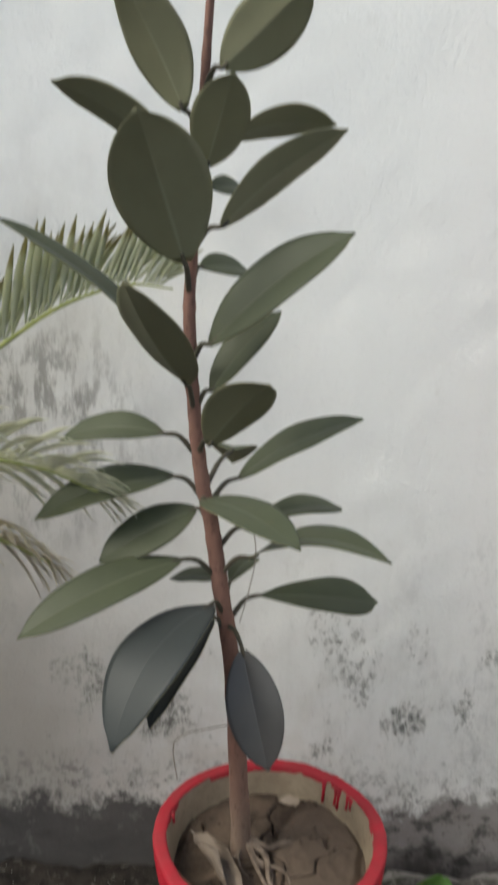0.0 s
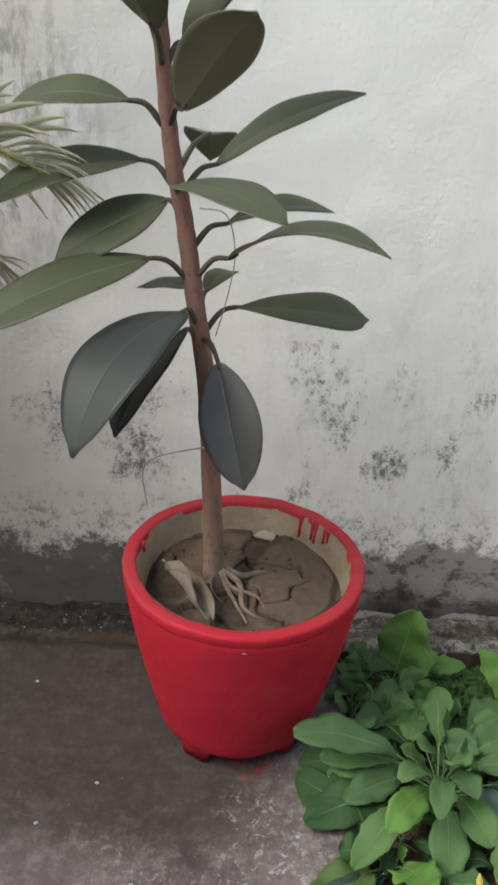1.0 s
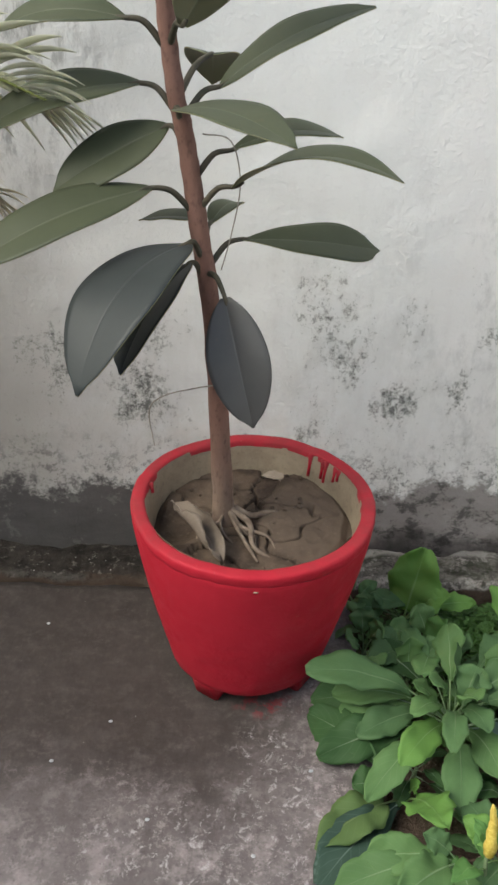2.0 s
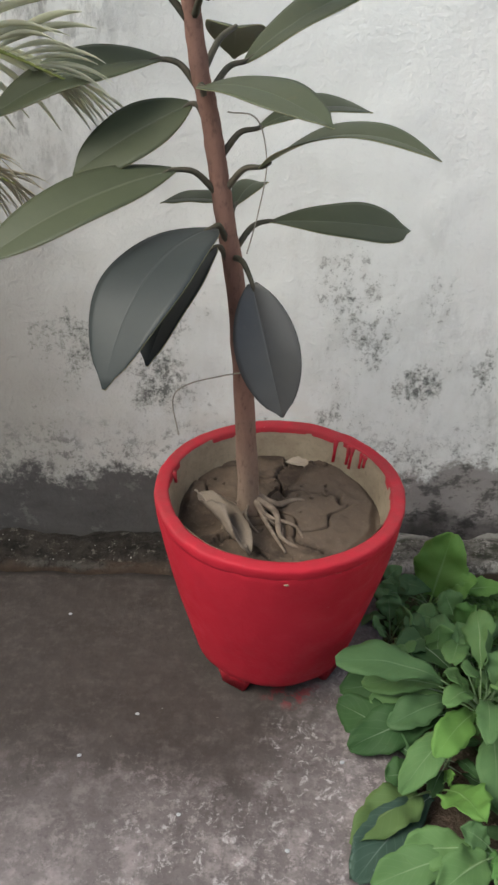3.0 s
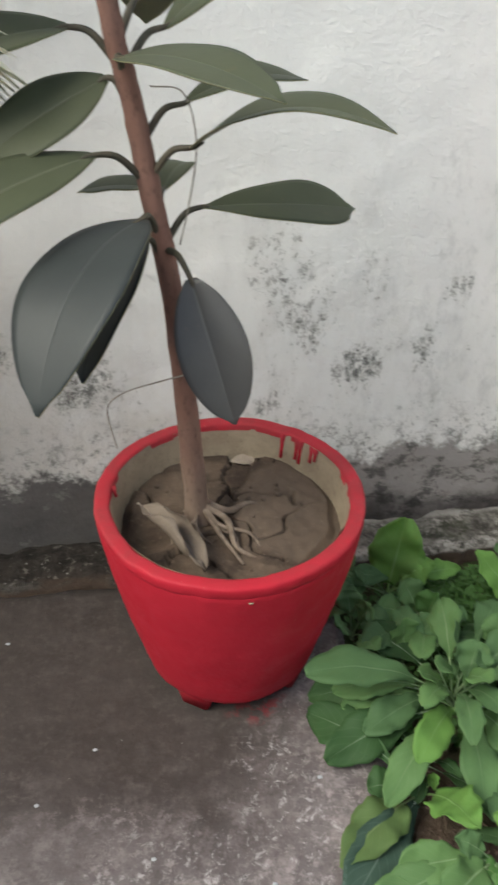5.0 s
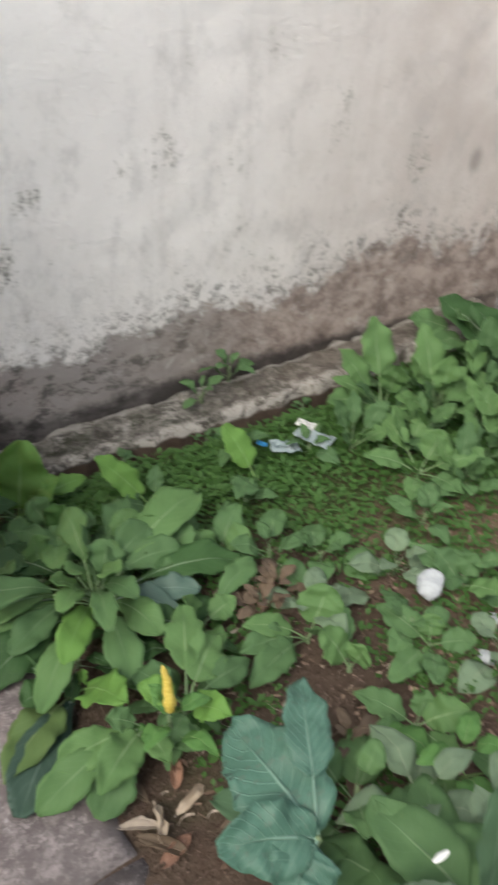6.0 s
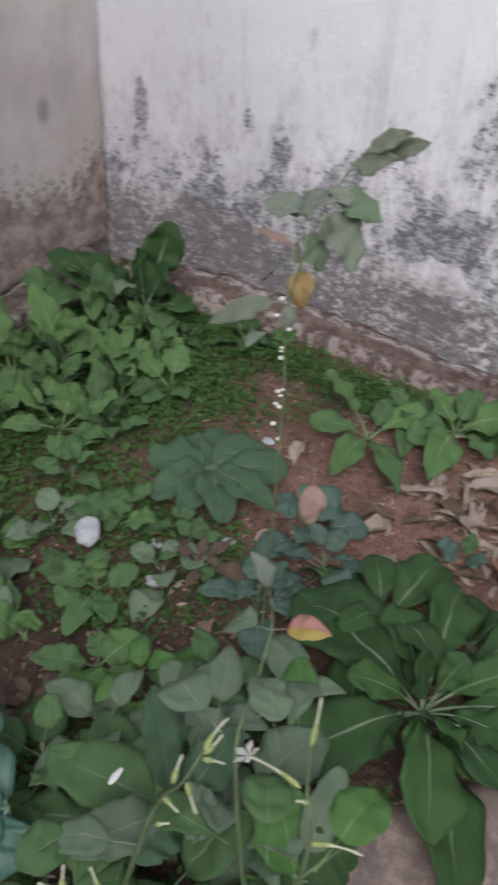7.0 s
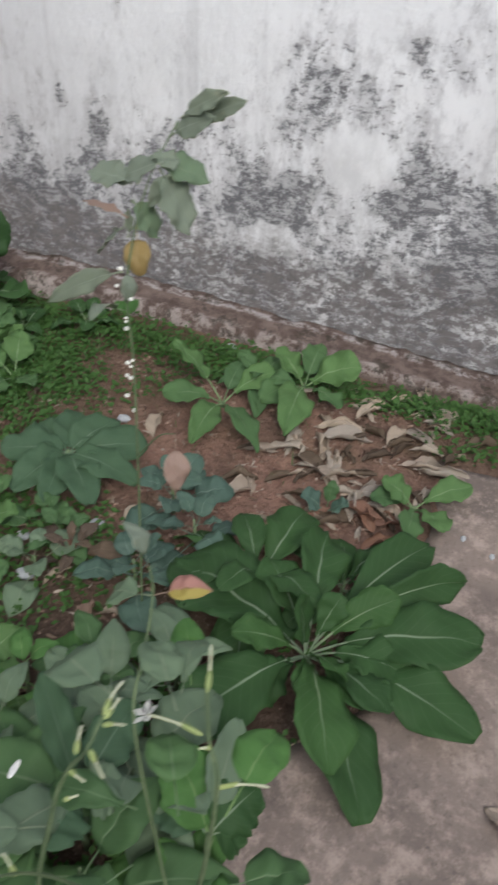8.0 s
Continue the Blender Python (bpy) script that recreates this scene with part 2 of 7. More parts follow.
def concrete(name, light, dark, dark_area=None, fleck_amount=1.0):
    m = Nodes(name, 0.85, 0.3)
    broad, mid, fine = m.noise(3.2, 5, 0.6), m.noise(17, 8, 0.7), m.noise(85, 5, 0.7)
    colour = m.mix(m.step(broad, 0.35, 0.65), dark, light)
    colour = m.mix(m.math("MULTIPLY", m.step(mid, 0.47, 0.66), 0.6), colour, tuple(min(1, c * 1.9) for c in light))
    colour = m.mix(m.math("MULTIPLY", m.step(fine, 0.52, 0.68), 0.35), colour, tuple(c * 0.45 for c in dark))
    crumb = m.math("MULTIPLY", m.step(m.noise(52, 9, 0.8), 0.5, 0.62), m.step(m.noise(6, 5, 0.65), 0.38, 0.62, 0.12, 0.75))
    colour = m.mix(m.math("MULTIPLY", crumb, fleck_amount), colour, tuple(min(1, c * 2.1) for c in light))
    if dark_area:
        colour = m.mix(m.math("MULTIPLY", dark_area(m), 0.9), colour, m.mix(m.noise(26, 6, 0.7), (0.014, 0.011, 0.009), (0.06, 0.048, 0.041)))
    chips = m.math("MULTIPLY", m.step(m.noise(44, 8, 0.8), 0.66, 0.72), fleck_amount)
    colour = m.mix(m.math("MULTIPLY", chips, 0.8), colour, (0.42, 0.40, 0.39))
    specks = m.step(m.cells(38), 0.09, 0.04)
    colour = m.mix(m.math("MULTIPLY", specks, m.step(m.noise(9, 2), 0.64, 0.74, 0.0, 0.7)), colour, (0.58, 0.57, 0.56))
    if dark_area:
        wear = m.math("MULTIPLY", m.most([m.blob((x, y, 0), (rx, ry, 0)) for x, y, rx, ry in ((0.05, 1.0, 0.09, 0.1), (0.1, 0.86, 0.2, 0.22), (-0.1, 0.8, 0.3, 0.16), (0.17, 1.12, 0.08, 0.2))]), m.step(m.noise(46, 9, 0.78, warp=0.5), 0.54, 0.62))
        colour = m.mix(m.math("MULTIPLY", wear, 0.6), colour, (0.47, 0.45, 0.45))
        # Red paint splashed on the slab beside the pot.
        colour_patch = m.math("MULTIPLY", m.blob((0.045, 1.12, 0), (0.08, 0.05, 0)), m.step(m.noise(30, 5, 0.7), 0.48, 0.6))
        colour = m.mix(m.math("MULTIPLY", colour_patch, 0.7), colour, (0.2, 0.02, 0.025))
    return m.done(colour, m.math("ADD", mid, m.math("MULTIPLY", fine, 0.5)), 0.55, 0.006)


def ledge_concrete():
    m = Nodes("broken_ledge_concrete", 0.9, 0.2)
    x, y = m.axis(0), m.axis(1)
    big, mid, fine = m.noise(9, 8, 0.75), m.noise(30, 8, 0.78), m.noise(105, 5, 0.72)
    colour = m.mix(m.step(mid, 0.36, 0.64), (0.06, 0.054, 0.046), (0.24, 0.225, 0.2))
    colour = m.mix(m.math("MULTIPLY", m.step(m.noise(17, 9, 0.8), 0.53, 0.6), 0.75), colour, (0.46, 0.435, 0.40))
    colour = m.mix(m.math("MULTIPLY", m.step(m.noise(14, 8, 0.75), 0.52, 0.6), 0.7), colour, (0.04, 0.048, 0.026))
    wet = m.mix(m.step(mid, 0.35, 0.68), (0.016, 0.014, 0.012), (0.06, 0.05, 0.042))
    wet = m.mix(m.math("MULTIPLY", m.step(m.noise(48, 7, 0.75), 0.56, 0.64), 0.7), wet, (0.22, 0.2, 0.175))
    wet = m.mix(m.step(m.cells(46), 0.11, 0.05), wet, (0.42, 0.41, 0.38))
    west = m.step(x, 0.3, 0.12)
    colour = m.mix(west, colour, wet)
    colour = m.mix(m.math("MULTIPLY", m.step(x, 0.75, 1.3), 0.55), colour, m.mix(mid, (0.06, 0.046, 0.038), (0.22, 0.18, 0.155)))
    edge = m.math("ADD", y, m.math("MULTIPLY", big, 0.07))
    crust = m.math("MULTIPLY", m.step(edge, 1.545, 1.52), m.step(m.noise(26, 8, 0.78), 0.43, 0.55))
    colour = m.mix(m.math("MULTIPLY", crust, m.step(x, 0.15, 0.5, 0.45, 0.8)), colour, m.mix(west, (0.52, 0.49, 0.45), (0.15, 0.14, 0.125)))
    colour = m.mix(m.math("MULTIPLY", m.step(fine, 0.54, 0.68), 0.55), colour, (0.045, 0.04, 0.034))
    lip = m.math("MULTIPLY", m.step(m.math("ADD", y, m.math("MULTIPLY", big, 0.03)), 1.598, 1.612), m.math("MULTIPLY", m.step(m.noise(20, 8, 0.75), 0.4, 0.52), m.step(x, 0.1, 0.3)))
    colour = m.mix(m.math("MULTIPLY", lip, 0.75), colour, (0.42, 0.40, 0.37))
    # The ledge's front face turns dark brown below its edge.
    colour_patch = m.math("MULTIPLY", m.step(m.math("ADD", m.axis(2), m.math("MULTIPLY", big, 0.014)), 0.014, 0.004), m.step(y, 1.51, 1.50))
    colour = m.mix(colour_patch, colour, m.mix(mid, (0.035, 0.024, 0.018), (0.11, 0.08, 0.06)))
    return m.done(colour, m.math("ADD", mid, m.math("MULTIPLY", fine, 0.6)), 1.0, 0.014)


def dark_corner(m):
    """The dark brown stretch of the slab between the pot and the wall."""
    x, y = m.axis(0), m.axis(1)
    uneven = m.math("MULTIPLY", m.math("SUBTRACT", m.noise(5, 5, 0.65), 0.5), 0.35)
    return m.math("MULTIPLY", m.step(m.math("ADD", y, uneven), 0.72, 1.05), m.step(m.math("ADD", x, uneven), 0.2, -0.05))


def leaf_material(name, colour, vein, roughness=0.45, vary=0.35, specular=0.4, veins=0.3, glow=0.22, relief=0.35, tip=None, other=None):
    """A leaf blade: midrib and side veins by the blade's own map, blotches and a tone of its own for each leaf."""
    m = Nodes(name, roughness, specular)
    uv = m.node("ShaderNodeTexCoord").outputs["UV"]
    u, v = m.axis(0, uv), m.axis(1, uv)
    off = m.math("ABSOLUTE", m.math("SUBTRACT", v, 0.5))
    rib = m.step(off, m.step(u, 0.0, 1.0, 0.045, 0.012), 0.004)
    wave = m.math("SINE", m.math("MULTIPLY", m.math("SUBTRACT", u, m.math("MULTIPLY", off, 0.55)), 60.0))
    side = m.math("MULTIPLY", m.step(wave, 0.86, 1.0), veins)
    tone = m.random()
    base = m.mix(m.math("MULTIPLY", tone, vary), colour, tuple(min(1, c * f) for c, f in zip(colour, (1.65, 1.6, 1.4))))
    base = m.mix(m.math("MULTIPLY", m.noise(23, 4, 0.6), 0.5), base, tuple(c * 0.5 for c in colour))
    base = m.mix(m.math("MAXIMUM", m.math("MULTIPLY", rib, m.step(u, 0.25, 1.0, 0.7, 0.15)), m.math("MULTIPLY", side, m.noise(14, 3))), base, vein)
    blotch = m.step(m.noise(60, 3, 0.6), 0.66, 0.74, 0.0, 0.12)
    base = m.mix(blotch, base, (colour[0] * 2.4, colour[1] * 1.5, colour[2] * 1.2))
    if other:
        base = m.mix(m.step(m.math("ADD", v, m.math("MULTIPLY", m.noise(40, 3), 0.3)), 0.5, 0.75), base, other)
    if tip:
        base = m.mix(m.step(u, 0.72, 0.84), base, tip)
    if glow:
        thin = m.node("ShaderNodeBsdfTranslucent", Color=m.mix(0.5, base, tuple(min(1, c * f) for c, f in zip(colour, (2.6, 2.2, 1.2)))))
        both = m.node("ShaderNodeMixShader", Fac=glow)
        m.tree.links.new(m.shader.outputs[0], both.inputs[1])
        m.tree.links.new(thin.outputs[0], both.inputs[2])
        m.tree.links.new(both.outputs[0], m.tree.nodes["Material Output"].inputs["Surface"])
    return m.done(base, m.math("ADD", m.math("MULTIPLY", rib, -0.8), m.math("ADD", m.math("MULTIPLY", side, -0.6), m.math("MULTIPLY", m.noise(45, 3), 0.6))), relief, 0.003 if relief < 0.5 else 0.008)


def grainy(name, dark, light, scale=30.0, roughness=0.85, bump=0.5, depth=0.004, stretch=None, local=False, specular=0.3):
    m = Nodes(name, roughness, specular)
    at = m.local if local else None
    n = m.noise(scale, 6, 0.65, at=at, stretch=stretch)
    fine = m.noise(scale * 5, 4, 0.6, at=at, stretch=stretch)
    colour = m.mix(m.step(n, 0.3, 0.7), dark, light)
    colour = m.mix(m.math("MULTIPLY", m.step(fine, 0.5, 0.75), 0.35), colour, tuple(c * 0.5 for c in dark))
    colour = m.mix(m.math("MULTIPLY", m.random(), 0.25), colour, light)
    return m.done(colour, m.math("ADD", n, m.math("MULTIPLY", fine, 0.4)), bump, depth)


def red_paint():
    m = Nodes("red_gloss_paint", 0.5, 0.2)
    n = m.noise(9, 5, 0.6)
    colour = m.mix(n, (0.37, 0.012, 0.026), (0.47, 0.020, 0.040))
    rub = m.math("MULTIPLY", m.step(m.noise(55, 5, 0.7), 0.60, 0.72), 0.45)
    colour = m.mix(rub, colour, (0.33, 0.014, 0.02))
    dust = m.math("MULTIPLY", m.step(m.axis(2), 0.12, 0.0), m.step(m.noise(30, 5, 0.7), 0.45, 0.7))
    colour = m.mix(m.math("MULTIPLY", dust, 0.4), colour, (0.25, 0.08, 0.07))
    settled = m.math("MULTIPLY", m.step(m.axis(2), 0.372, 0.386), m.step(m.noise(26, 6, 0.7), 0.3, 0.65, 0.25, 0.9))
    colour = m.mix(m.math("MULTIPLY", settled, 0.8), colour, (0.24, 0.038, 0.042))
    chip = m.step(m.noise(38, 5, 0.7), 0.70, 0.73)
    colour = m.mix(m.math("MULTIPLY", chip, 0.6), colour, (0.42, 0.2, 0.17))
    return m.done(colour, m.math("ADD", m.noise(24, 4, 0.6), m.math("MULTIPLY", m.noise(120, 3), 0.3)), 0.4, 0.005, m.step(m.noise(14, 4), 0.3, 0.7, 0.5, 0.8))


def soil_ground():
    m = Nodes("red_brown_earth", 0.95, 0.15)
    broad, mid, fine = m.noise(3.5, 5, 0.6), m.noise(24, 7, 0.7), m.noise(110, 5, 0.7)
    red = m.math("MULTIPLY", m.blob((1.42, 0.34, 0.0), (0.5, 0.55, 0)), m.step(m.noise(7, 6, 0.7), 0.3, 0.6))
    humus = m.mix(mid, (0.055, 0.04, 0.03), (0.19, 0.135, 0.103))
    base = m.mix(m.step(m.axis(0), 0.7, 1.2), humus, m.mix(mid, (0.125, 0.08, 0.06), (0.32, 0.21, 0.16)))
    base = m.mix(red, base, m.mix(mid, (0.29, 0.16, 0.12), (0.52, 0.325, 0.255)))
    green = m.math("MULTIPLY", m.step(broad, 0.5, 0.66), 0.35)
    base = m.mix(green, base, (0.06, 0.085, 0.03))
    y = m.math("ADD", m.axis(1), m.math("MULTIPLY", m.math("SUBTRACT", broad, 0.5), 0.5))
    moss = m.math("MULTIPLY", m.math("MULTIPLY", m.step(y, 0.95, 1.15), m.math("MULTIPLY", m.step(m.axis(1), 1.75, 1.7), m.math("MULTIPLY", m.step(m.axis(0), 0.1, 0.2), m.step(m.axis(0), 2.2, 2.1)))), m.step(mid, 0.3, 0.55, 0.55, 1.0))
    base = m.mix(m.math("MULTIPLY", moss, 0.85), base, m.mix(fine, (0.02, 0.045, 0.01), (0.06, 0.115, 0.025)))
    base = m.mix(m.math("MULTIPLY", m.step(fine, 0.55, 0.68), 0.5), base, (0.42, 0.29, 0.235))
    base = m.mix(m.math("MULTIPLY", m.step(m.noise(60, 5, 0.7), 0.52, 0.4), 0.35), base, (0.07, 0.042, 0.033))
    return m.done(base, m.math("ADD", mid, m.math("MULTIPLY", fine, 0.9)), 1.0, 0.02)


def plaster_plain():
    m = Nodes("plain_whitewash", 0.9, 0.2)
    colour = m.mix(m.noise(2.2, 4), (0.58, 0.57, 0.54), (0.74, 0.73, 0.70))
    dark_area = m.math("MULTIPLY", m.step(m.noise(8, 8, 0.7, stretch=(1, 1, 0.4)), 0.45, 0.65), m.step(m.axis(2), 0.9, 0.1))
    return m.done(m.mix(m.math("MULTIPLY", dark_area, 0.7), colour, (0.2, 0.19, 0.18)), m.noise(60, 5, 0.6), 0.3, 0.008)


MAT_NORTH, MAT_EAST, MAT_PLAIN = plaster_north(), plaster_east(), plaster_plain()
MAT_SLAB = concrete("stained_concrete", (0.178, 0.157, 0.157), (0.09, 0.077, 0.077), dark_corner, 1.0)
MAT_PATH = concrete("worn_path_concrete", (0.235, 0.19, 0.165), (0.15, 0.122, 0.108), None, 0.5)
def kerb_concrete():
    m = Nodes("brown_kerb_concrete", 0.9, 0.2)
    mid, fine = m.noise(20, 8, 0.75), m.noise(80, 5, 0.7)
    colour = m.mix(m.step(mid, 0.35, 0.65), (0.10, 0.072, 0.062), (0.235, 0.18, 0.16))
    crust = m.step(m.noise(20, 9, 0.8), 0.46, 0.56)
    back = m.math("ADD", m.axis(0), m.math("MULTIPLY", m.noise(12, 6, 0.7), 0.05))
    ridge = m.math("MULTIPLY", m.step(back, 2.0, 2.012), m.step(back, 2.04, 2.03))
    colour = m.mix(m.math("MULTIPLY", m.math("MULTIPLY", ridge, crust), 0.85), colour, (0.48, 0.45, 0.45))
    front = m.math("MULTIPLY", m.step(m.axis(2), -0.045, -0.025), m.step(back, 1.95, 1.93))
    colour = m.mix(m.math("MULTIPLY", m.math("MULTIPLY", front, crust), 0.75), colour, (0.42, 0.375, 0.355))
    colour = m.mix(m.math("MULTIPLY", m.step(m.noise(15, 8, 0.76), 0.53, 0.6), 0.7), colour, (0.05, 0.045, 0.035))
    colour = m.mix(m.math("MULTIPLY", m.step(fine, 0.55, 0.68), 0.5), colour, (0.07, 0.05, 0.045))
    return m.done(colour, m.math("ADD", mid, m.math("MULTIPLY", fine, 0.5)), 0.9, 0.01)


MAT_LEDGE, MAT_KERB = ledge_concrete(), kerb_concrete()
MAT_EARTH = soil_ground()
MAT_RED = red_paint()
MAT_LINING = grainy("bare_cement_lining", (0.24, 0.19, 0.135), (0.35, 0.285, 0.205), 22)
def mud_material():
    m = Nodes("dried_mud", 0.8, 0.3)
    big, mid, fine = m.noise(9, 5, 0.6), m.noise(28, 7, 0.7), m.noise(120, 4, 0.7)
    colour = m.mix(m.step(big, 0.38, 0.6), (0.042, 0.028, 0.02), (0.112, 0.08, 0.057))
    crust = m.blob((0.122, 1.242, 0), (0.16, 0.2, 0))
    colour = m.mix(m.math("MULTIPLY", m.step(crust, 0.35, 0.6), 0.75), colour, (0.125, 0.092, 0.067))
    colour = m.mix(m.math("MULTIPLY", m.step(mid, 0.55, 0.7), 0.4), colour, (0.055, 0.04, 0.03))
    colour = m.mix(m.math("MULTIPLY", m.step(fine, 0.55, 0.7), 0.3), colour, (0.2, 0.155, 0.115))
    return m.done(colour, m.math("ADD", mid, m.math("MULTIPLY", fine, 0.4)), 0.6, 0.006)


MAT_POT_SOIL = mud_material()
def bark():
    m = Nodes("reddish_brown_bark", 0.8, 0.25)
    n, fine = m.noise(30, 6, 0.65, stretch=(1, 1, 0.3)), m.noise(140, 4, 0.6, stretch=(1, 1, 0.5))
    old = m.mix(n, (0.14, 0.098, 0.074), (0.30, 0.222, 0.172))
    young = m.mix(n, (0.16, 0.085, 0.065), (0.30, 0.17, 0.135))
    colour = m.mix(m.step(m.axis(2), 0.34, 0.58), old, young)
    colour = m.mix(m.math("MULTIPLY", m.step(fine, 0.5, 0.72), 0.5), colour, (0.07, 0.045, 0.035))
    return m.done(colour, m.math("ADD", n, m.math("MULTIPLY", fine, 0.5)), 0.7, 0.004)


MAT_BARK = bark()
MAT_ROOT = grainy("pale_root_bark", (0.11, 0.08, 0.06), (0.25, 0.195, 0.15), 40, 0.85)
MAT_RUBBER = leaf_material("rubber_leaf_upper", (0.070, 0.081, 0.047), (0.115, 0.125, 0.085), 0.52, 0.35, 0.26, 0.04, 0.0, 0.2)
# Grey sheen and bluish shade of the lowest leaves, put into their colour.
MAT_RUBBER_SHEEN = leaf_material("rubber_leaf_grey_sheen", (0.085, 0.083, 0.082), (0.12, 0.115, 0.11), 0.42, 0.2, 0.5, 0.04, 0.0, 0.2)
MAT_RUBBER_SHADED = leaf_material("rubber_leaf_bluish_shade", (0.030, 0.036, 0.037), (0.045, 0.05, 0.05), 0.52, 0.2, 0.35, 0.04, 0.0, 0.2)
MAT_RUBBER_UNDER = leaf_material("rubber_leaf_underside", (0.255, 0.255, 0.16), (0.34, 0.34, 0.23), 0.55, 0.2, 0.35, 0.04, 0.36, 0.2)
MAT_PETIOLE = grainy("dark_petiole", (0.05, 0.05, 0.035), (0.10, 0.085, 0.06), 40, 0.6, 0.2)
MAT_WEED = leaf_material("weed_leaf_green", (0.09, 0.172, 0.073), (0.22, 0.31, 0.17), 0.62, 0.55, 0.22, 0.12, 0.3)
MAT_BRIGHT = leaf_material("weed_leaf_bright", (0.102, 0.225, 0.067), (0.25, 0.37, 0.15), 0.62, 0.3, 0.22, 0.12, 0.3)
MAT_DARK = leaf_material("weed_leaf_dark", (0.047, 0.106, 0.037), (0.38, 0.48, 0.33), 0.62, 0.35, 0.22, 0.07, 0.3)
MAT_FRESH = leaf_material("weed_leaf_fresh", (0.122, 0.228, 0.085), (0.32, 0.44, 0.24), 0.62, 0.3, 0.22, 0.14, 0.3)
MAT_LIME = leaf_material("weed_leaf_lime", (0.15, 0.30, 0.072), (0.28, 0.42, 0.17), 0.6, 0.15, 0.25, 0.14, 0.3)
MAT_OLIVE = leaf_material("weed_leaf_olive", (0.115, 0.185, 0.065), (0.24, 0.31, 0.15), 0.62, 0.2, 0.22, 0.14, 0.3)
MAT_DUSK = leaf_material("weed_leaf_dusky", (0.058, 0.105, 0.078), (0.36, 0.45, 0.38), 0.62, 0.15, 0.22, 0.12, 0.3)
MAT_MID = leaf_material("weed_leaf_mid_green", (0.065, 0.145, 0.045), (0.36, 0.46, 0.28), 0.62, 0.25, 0.22, 0.1, 0.3)
MAT_MUTED = leaf_material("weed_leaf_muted", (0.088, 0.16, 0.092), (0.2, 0.28, 0.19), 0.62, 0.2, 0.22, 0.1, 0.3)
MAT_BLUE = leaf_material("weed_leaf_blue_green", (0.086, 0.15, 0.118), (0.2, 0.28, 0.22), 0.55, 0.35, 0.4, 0.2)
MAT_CABBAGE = leaf_material("crinkled_blue_green_leaf", (0.075, 0.165, 0.125), (0.27, 0.42, 0.34), 0.5, 0.3, 0.35, 0.55, 0.2, 0.6)
MAT_GREY = leaf_material("weed_leaf_grey_green", (0.175, 0.25, 0.165), (0.28, 0.33, 0.23), 0.62, 0.3, 0.22, 0.08, 0.3)
MAT_YELLOW = leaf_material("turning_leaf", (0.46, 0.38, 0.10), (0.46, 0.36, 0.2), 0.6, other=(0.40, 0.20, 0.17))
MAT_OCHRE = leaf_material("ochre_leaf", (0.33, 0.245, 0.10), (0.38, 0.29, 0.14), 0.6)
MAT_PALE = leaf_material("hazy_grey_green_leaf", (0.24, 0.29, 0.23), (0.32, 0.37, 0.3), 0.6, 0.3, 0.35, 0.06, 0.3)
MAT_PINK = leaf_material("faded_pink_leaf", (0.35, 0.25, 0.21), (0.38, 0.28, 0.22), 0.6)
MAT_DRY = leaf_material("dry_tan_leaf", (0.34, 0.285, 0.24), (0.44, 0.38, 0.33), 0.75, 0.6, 0.3, 0.08, 0.1, 0.45)
MAT_DRY_DARK = leaf_material("dry_brown_leaf", (0.10, 0.074, 0.055), (0.2, 0.15, 0.11), 0.75, 0.7, 0.3, 0.08, 0.1, 0.45)
MAT_POT_LEAF = leaf_material("dry_grey_brown_leaf", (0.19, 0.155, 0.13), (0.33, 0.28, 0.24), 0.75, 0.4, 0.3, 0.15, 0.1, 0.6)
MAT_RUSSET = leaf_material("dry_russet_leaf", (0.23, 0.13, 0.095), (0.30, 0.2, 0.15), 0.75, 0.5, 0.3, 0.08, 0.1, 0.5)
MAT_DRY_GREY = leaf_material("dry_grey_leaf", (0.34, 0.30, 0.265), (0.5, 0.45, 0.40), 0.75, 0.5, 0.3, 0.08, 0.1, 0.45)
MAT_STEM = grainy("green_stem", (0.09, 0.135, 0.065), (0.16, 0.215, 0.11), 50, 0.6, 0.2)
MAT_PALM = leaf_material("palm_leaflet", (0.43, 0.46, 0.40), (0.50, 0.53, 0.46), 0.5, 0.3, 0.3, 0.0, 0.5, 0.2, (0.14, 0.11, 0.08))
MAT_PALM_PALE = leaf_material("pale_palm_leaflet", (0.66, 0.67, 0.59), (0.72, 0.72, 0.64), 0.45, 0.3, 0.35, 0.0, 0.45, 0.2)
MAT_PALM_DRY = leaf_material("withered_palm_leaflet", (0.50, 0.45, 0.36), (0.56, 0.5, 0.4), 0.6, 0.4, 0.3, 0.0, 0.25)
MAT_RACHIS = grainy("palm_rachis", (0.20, 0.24, 0.06), (0.36, 0.38, 0.12), 30, 0.5, 0.2)
MAT_COVER = leaf_material("ground_cover", (0.055, 0.13, 0.028), (0.1, 0.19, 0.05), 0.55)
MAT_PETAL = grainy("white_petal", (0.72, 0.72, 0.66), (0.85, 0.85, 0.8), 60, 0.6, 0.1)
MAT_BUD = grainy("cream_flower_tube", (0.42, 0.45, 0.29), (0.58, 0.6, 0.44), 60, 0.5, 0.1)
MAT_CALYX = grainy("yellow_green_calyx", (0.24, 0.31, 0.11), (0.38, 0.44, 0.18), 60, 0.5, 0.1)
MAT_SPIKE = grainy("yellow_flower_spike", (0.55, 0.40, 0.06), (0.76, 0.62, 0.16), 160, 0.6, 0.4)
MAT_STONE = grainy("pale_stone", (0.29, 0.31, 0.33), (0.46, 0.48, 0.5), 30, 0.75)
MAT_PEBBLE = grainy("brown_pebble", (0.19, 0.12, 0.09), (0.40, 0.29, 0.23), 45, 0.85)
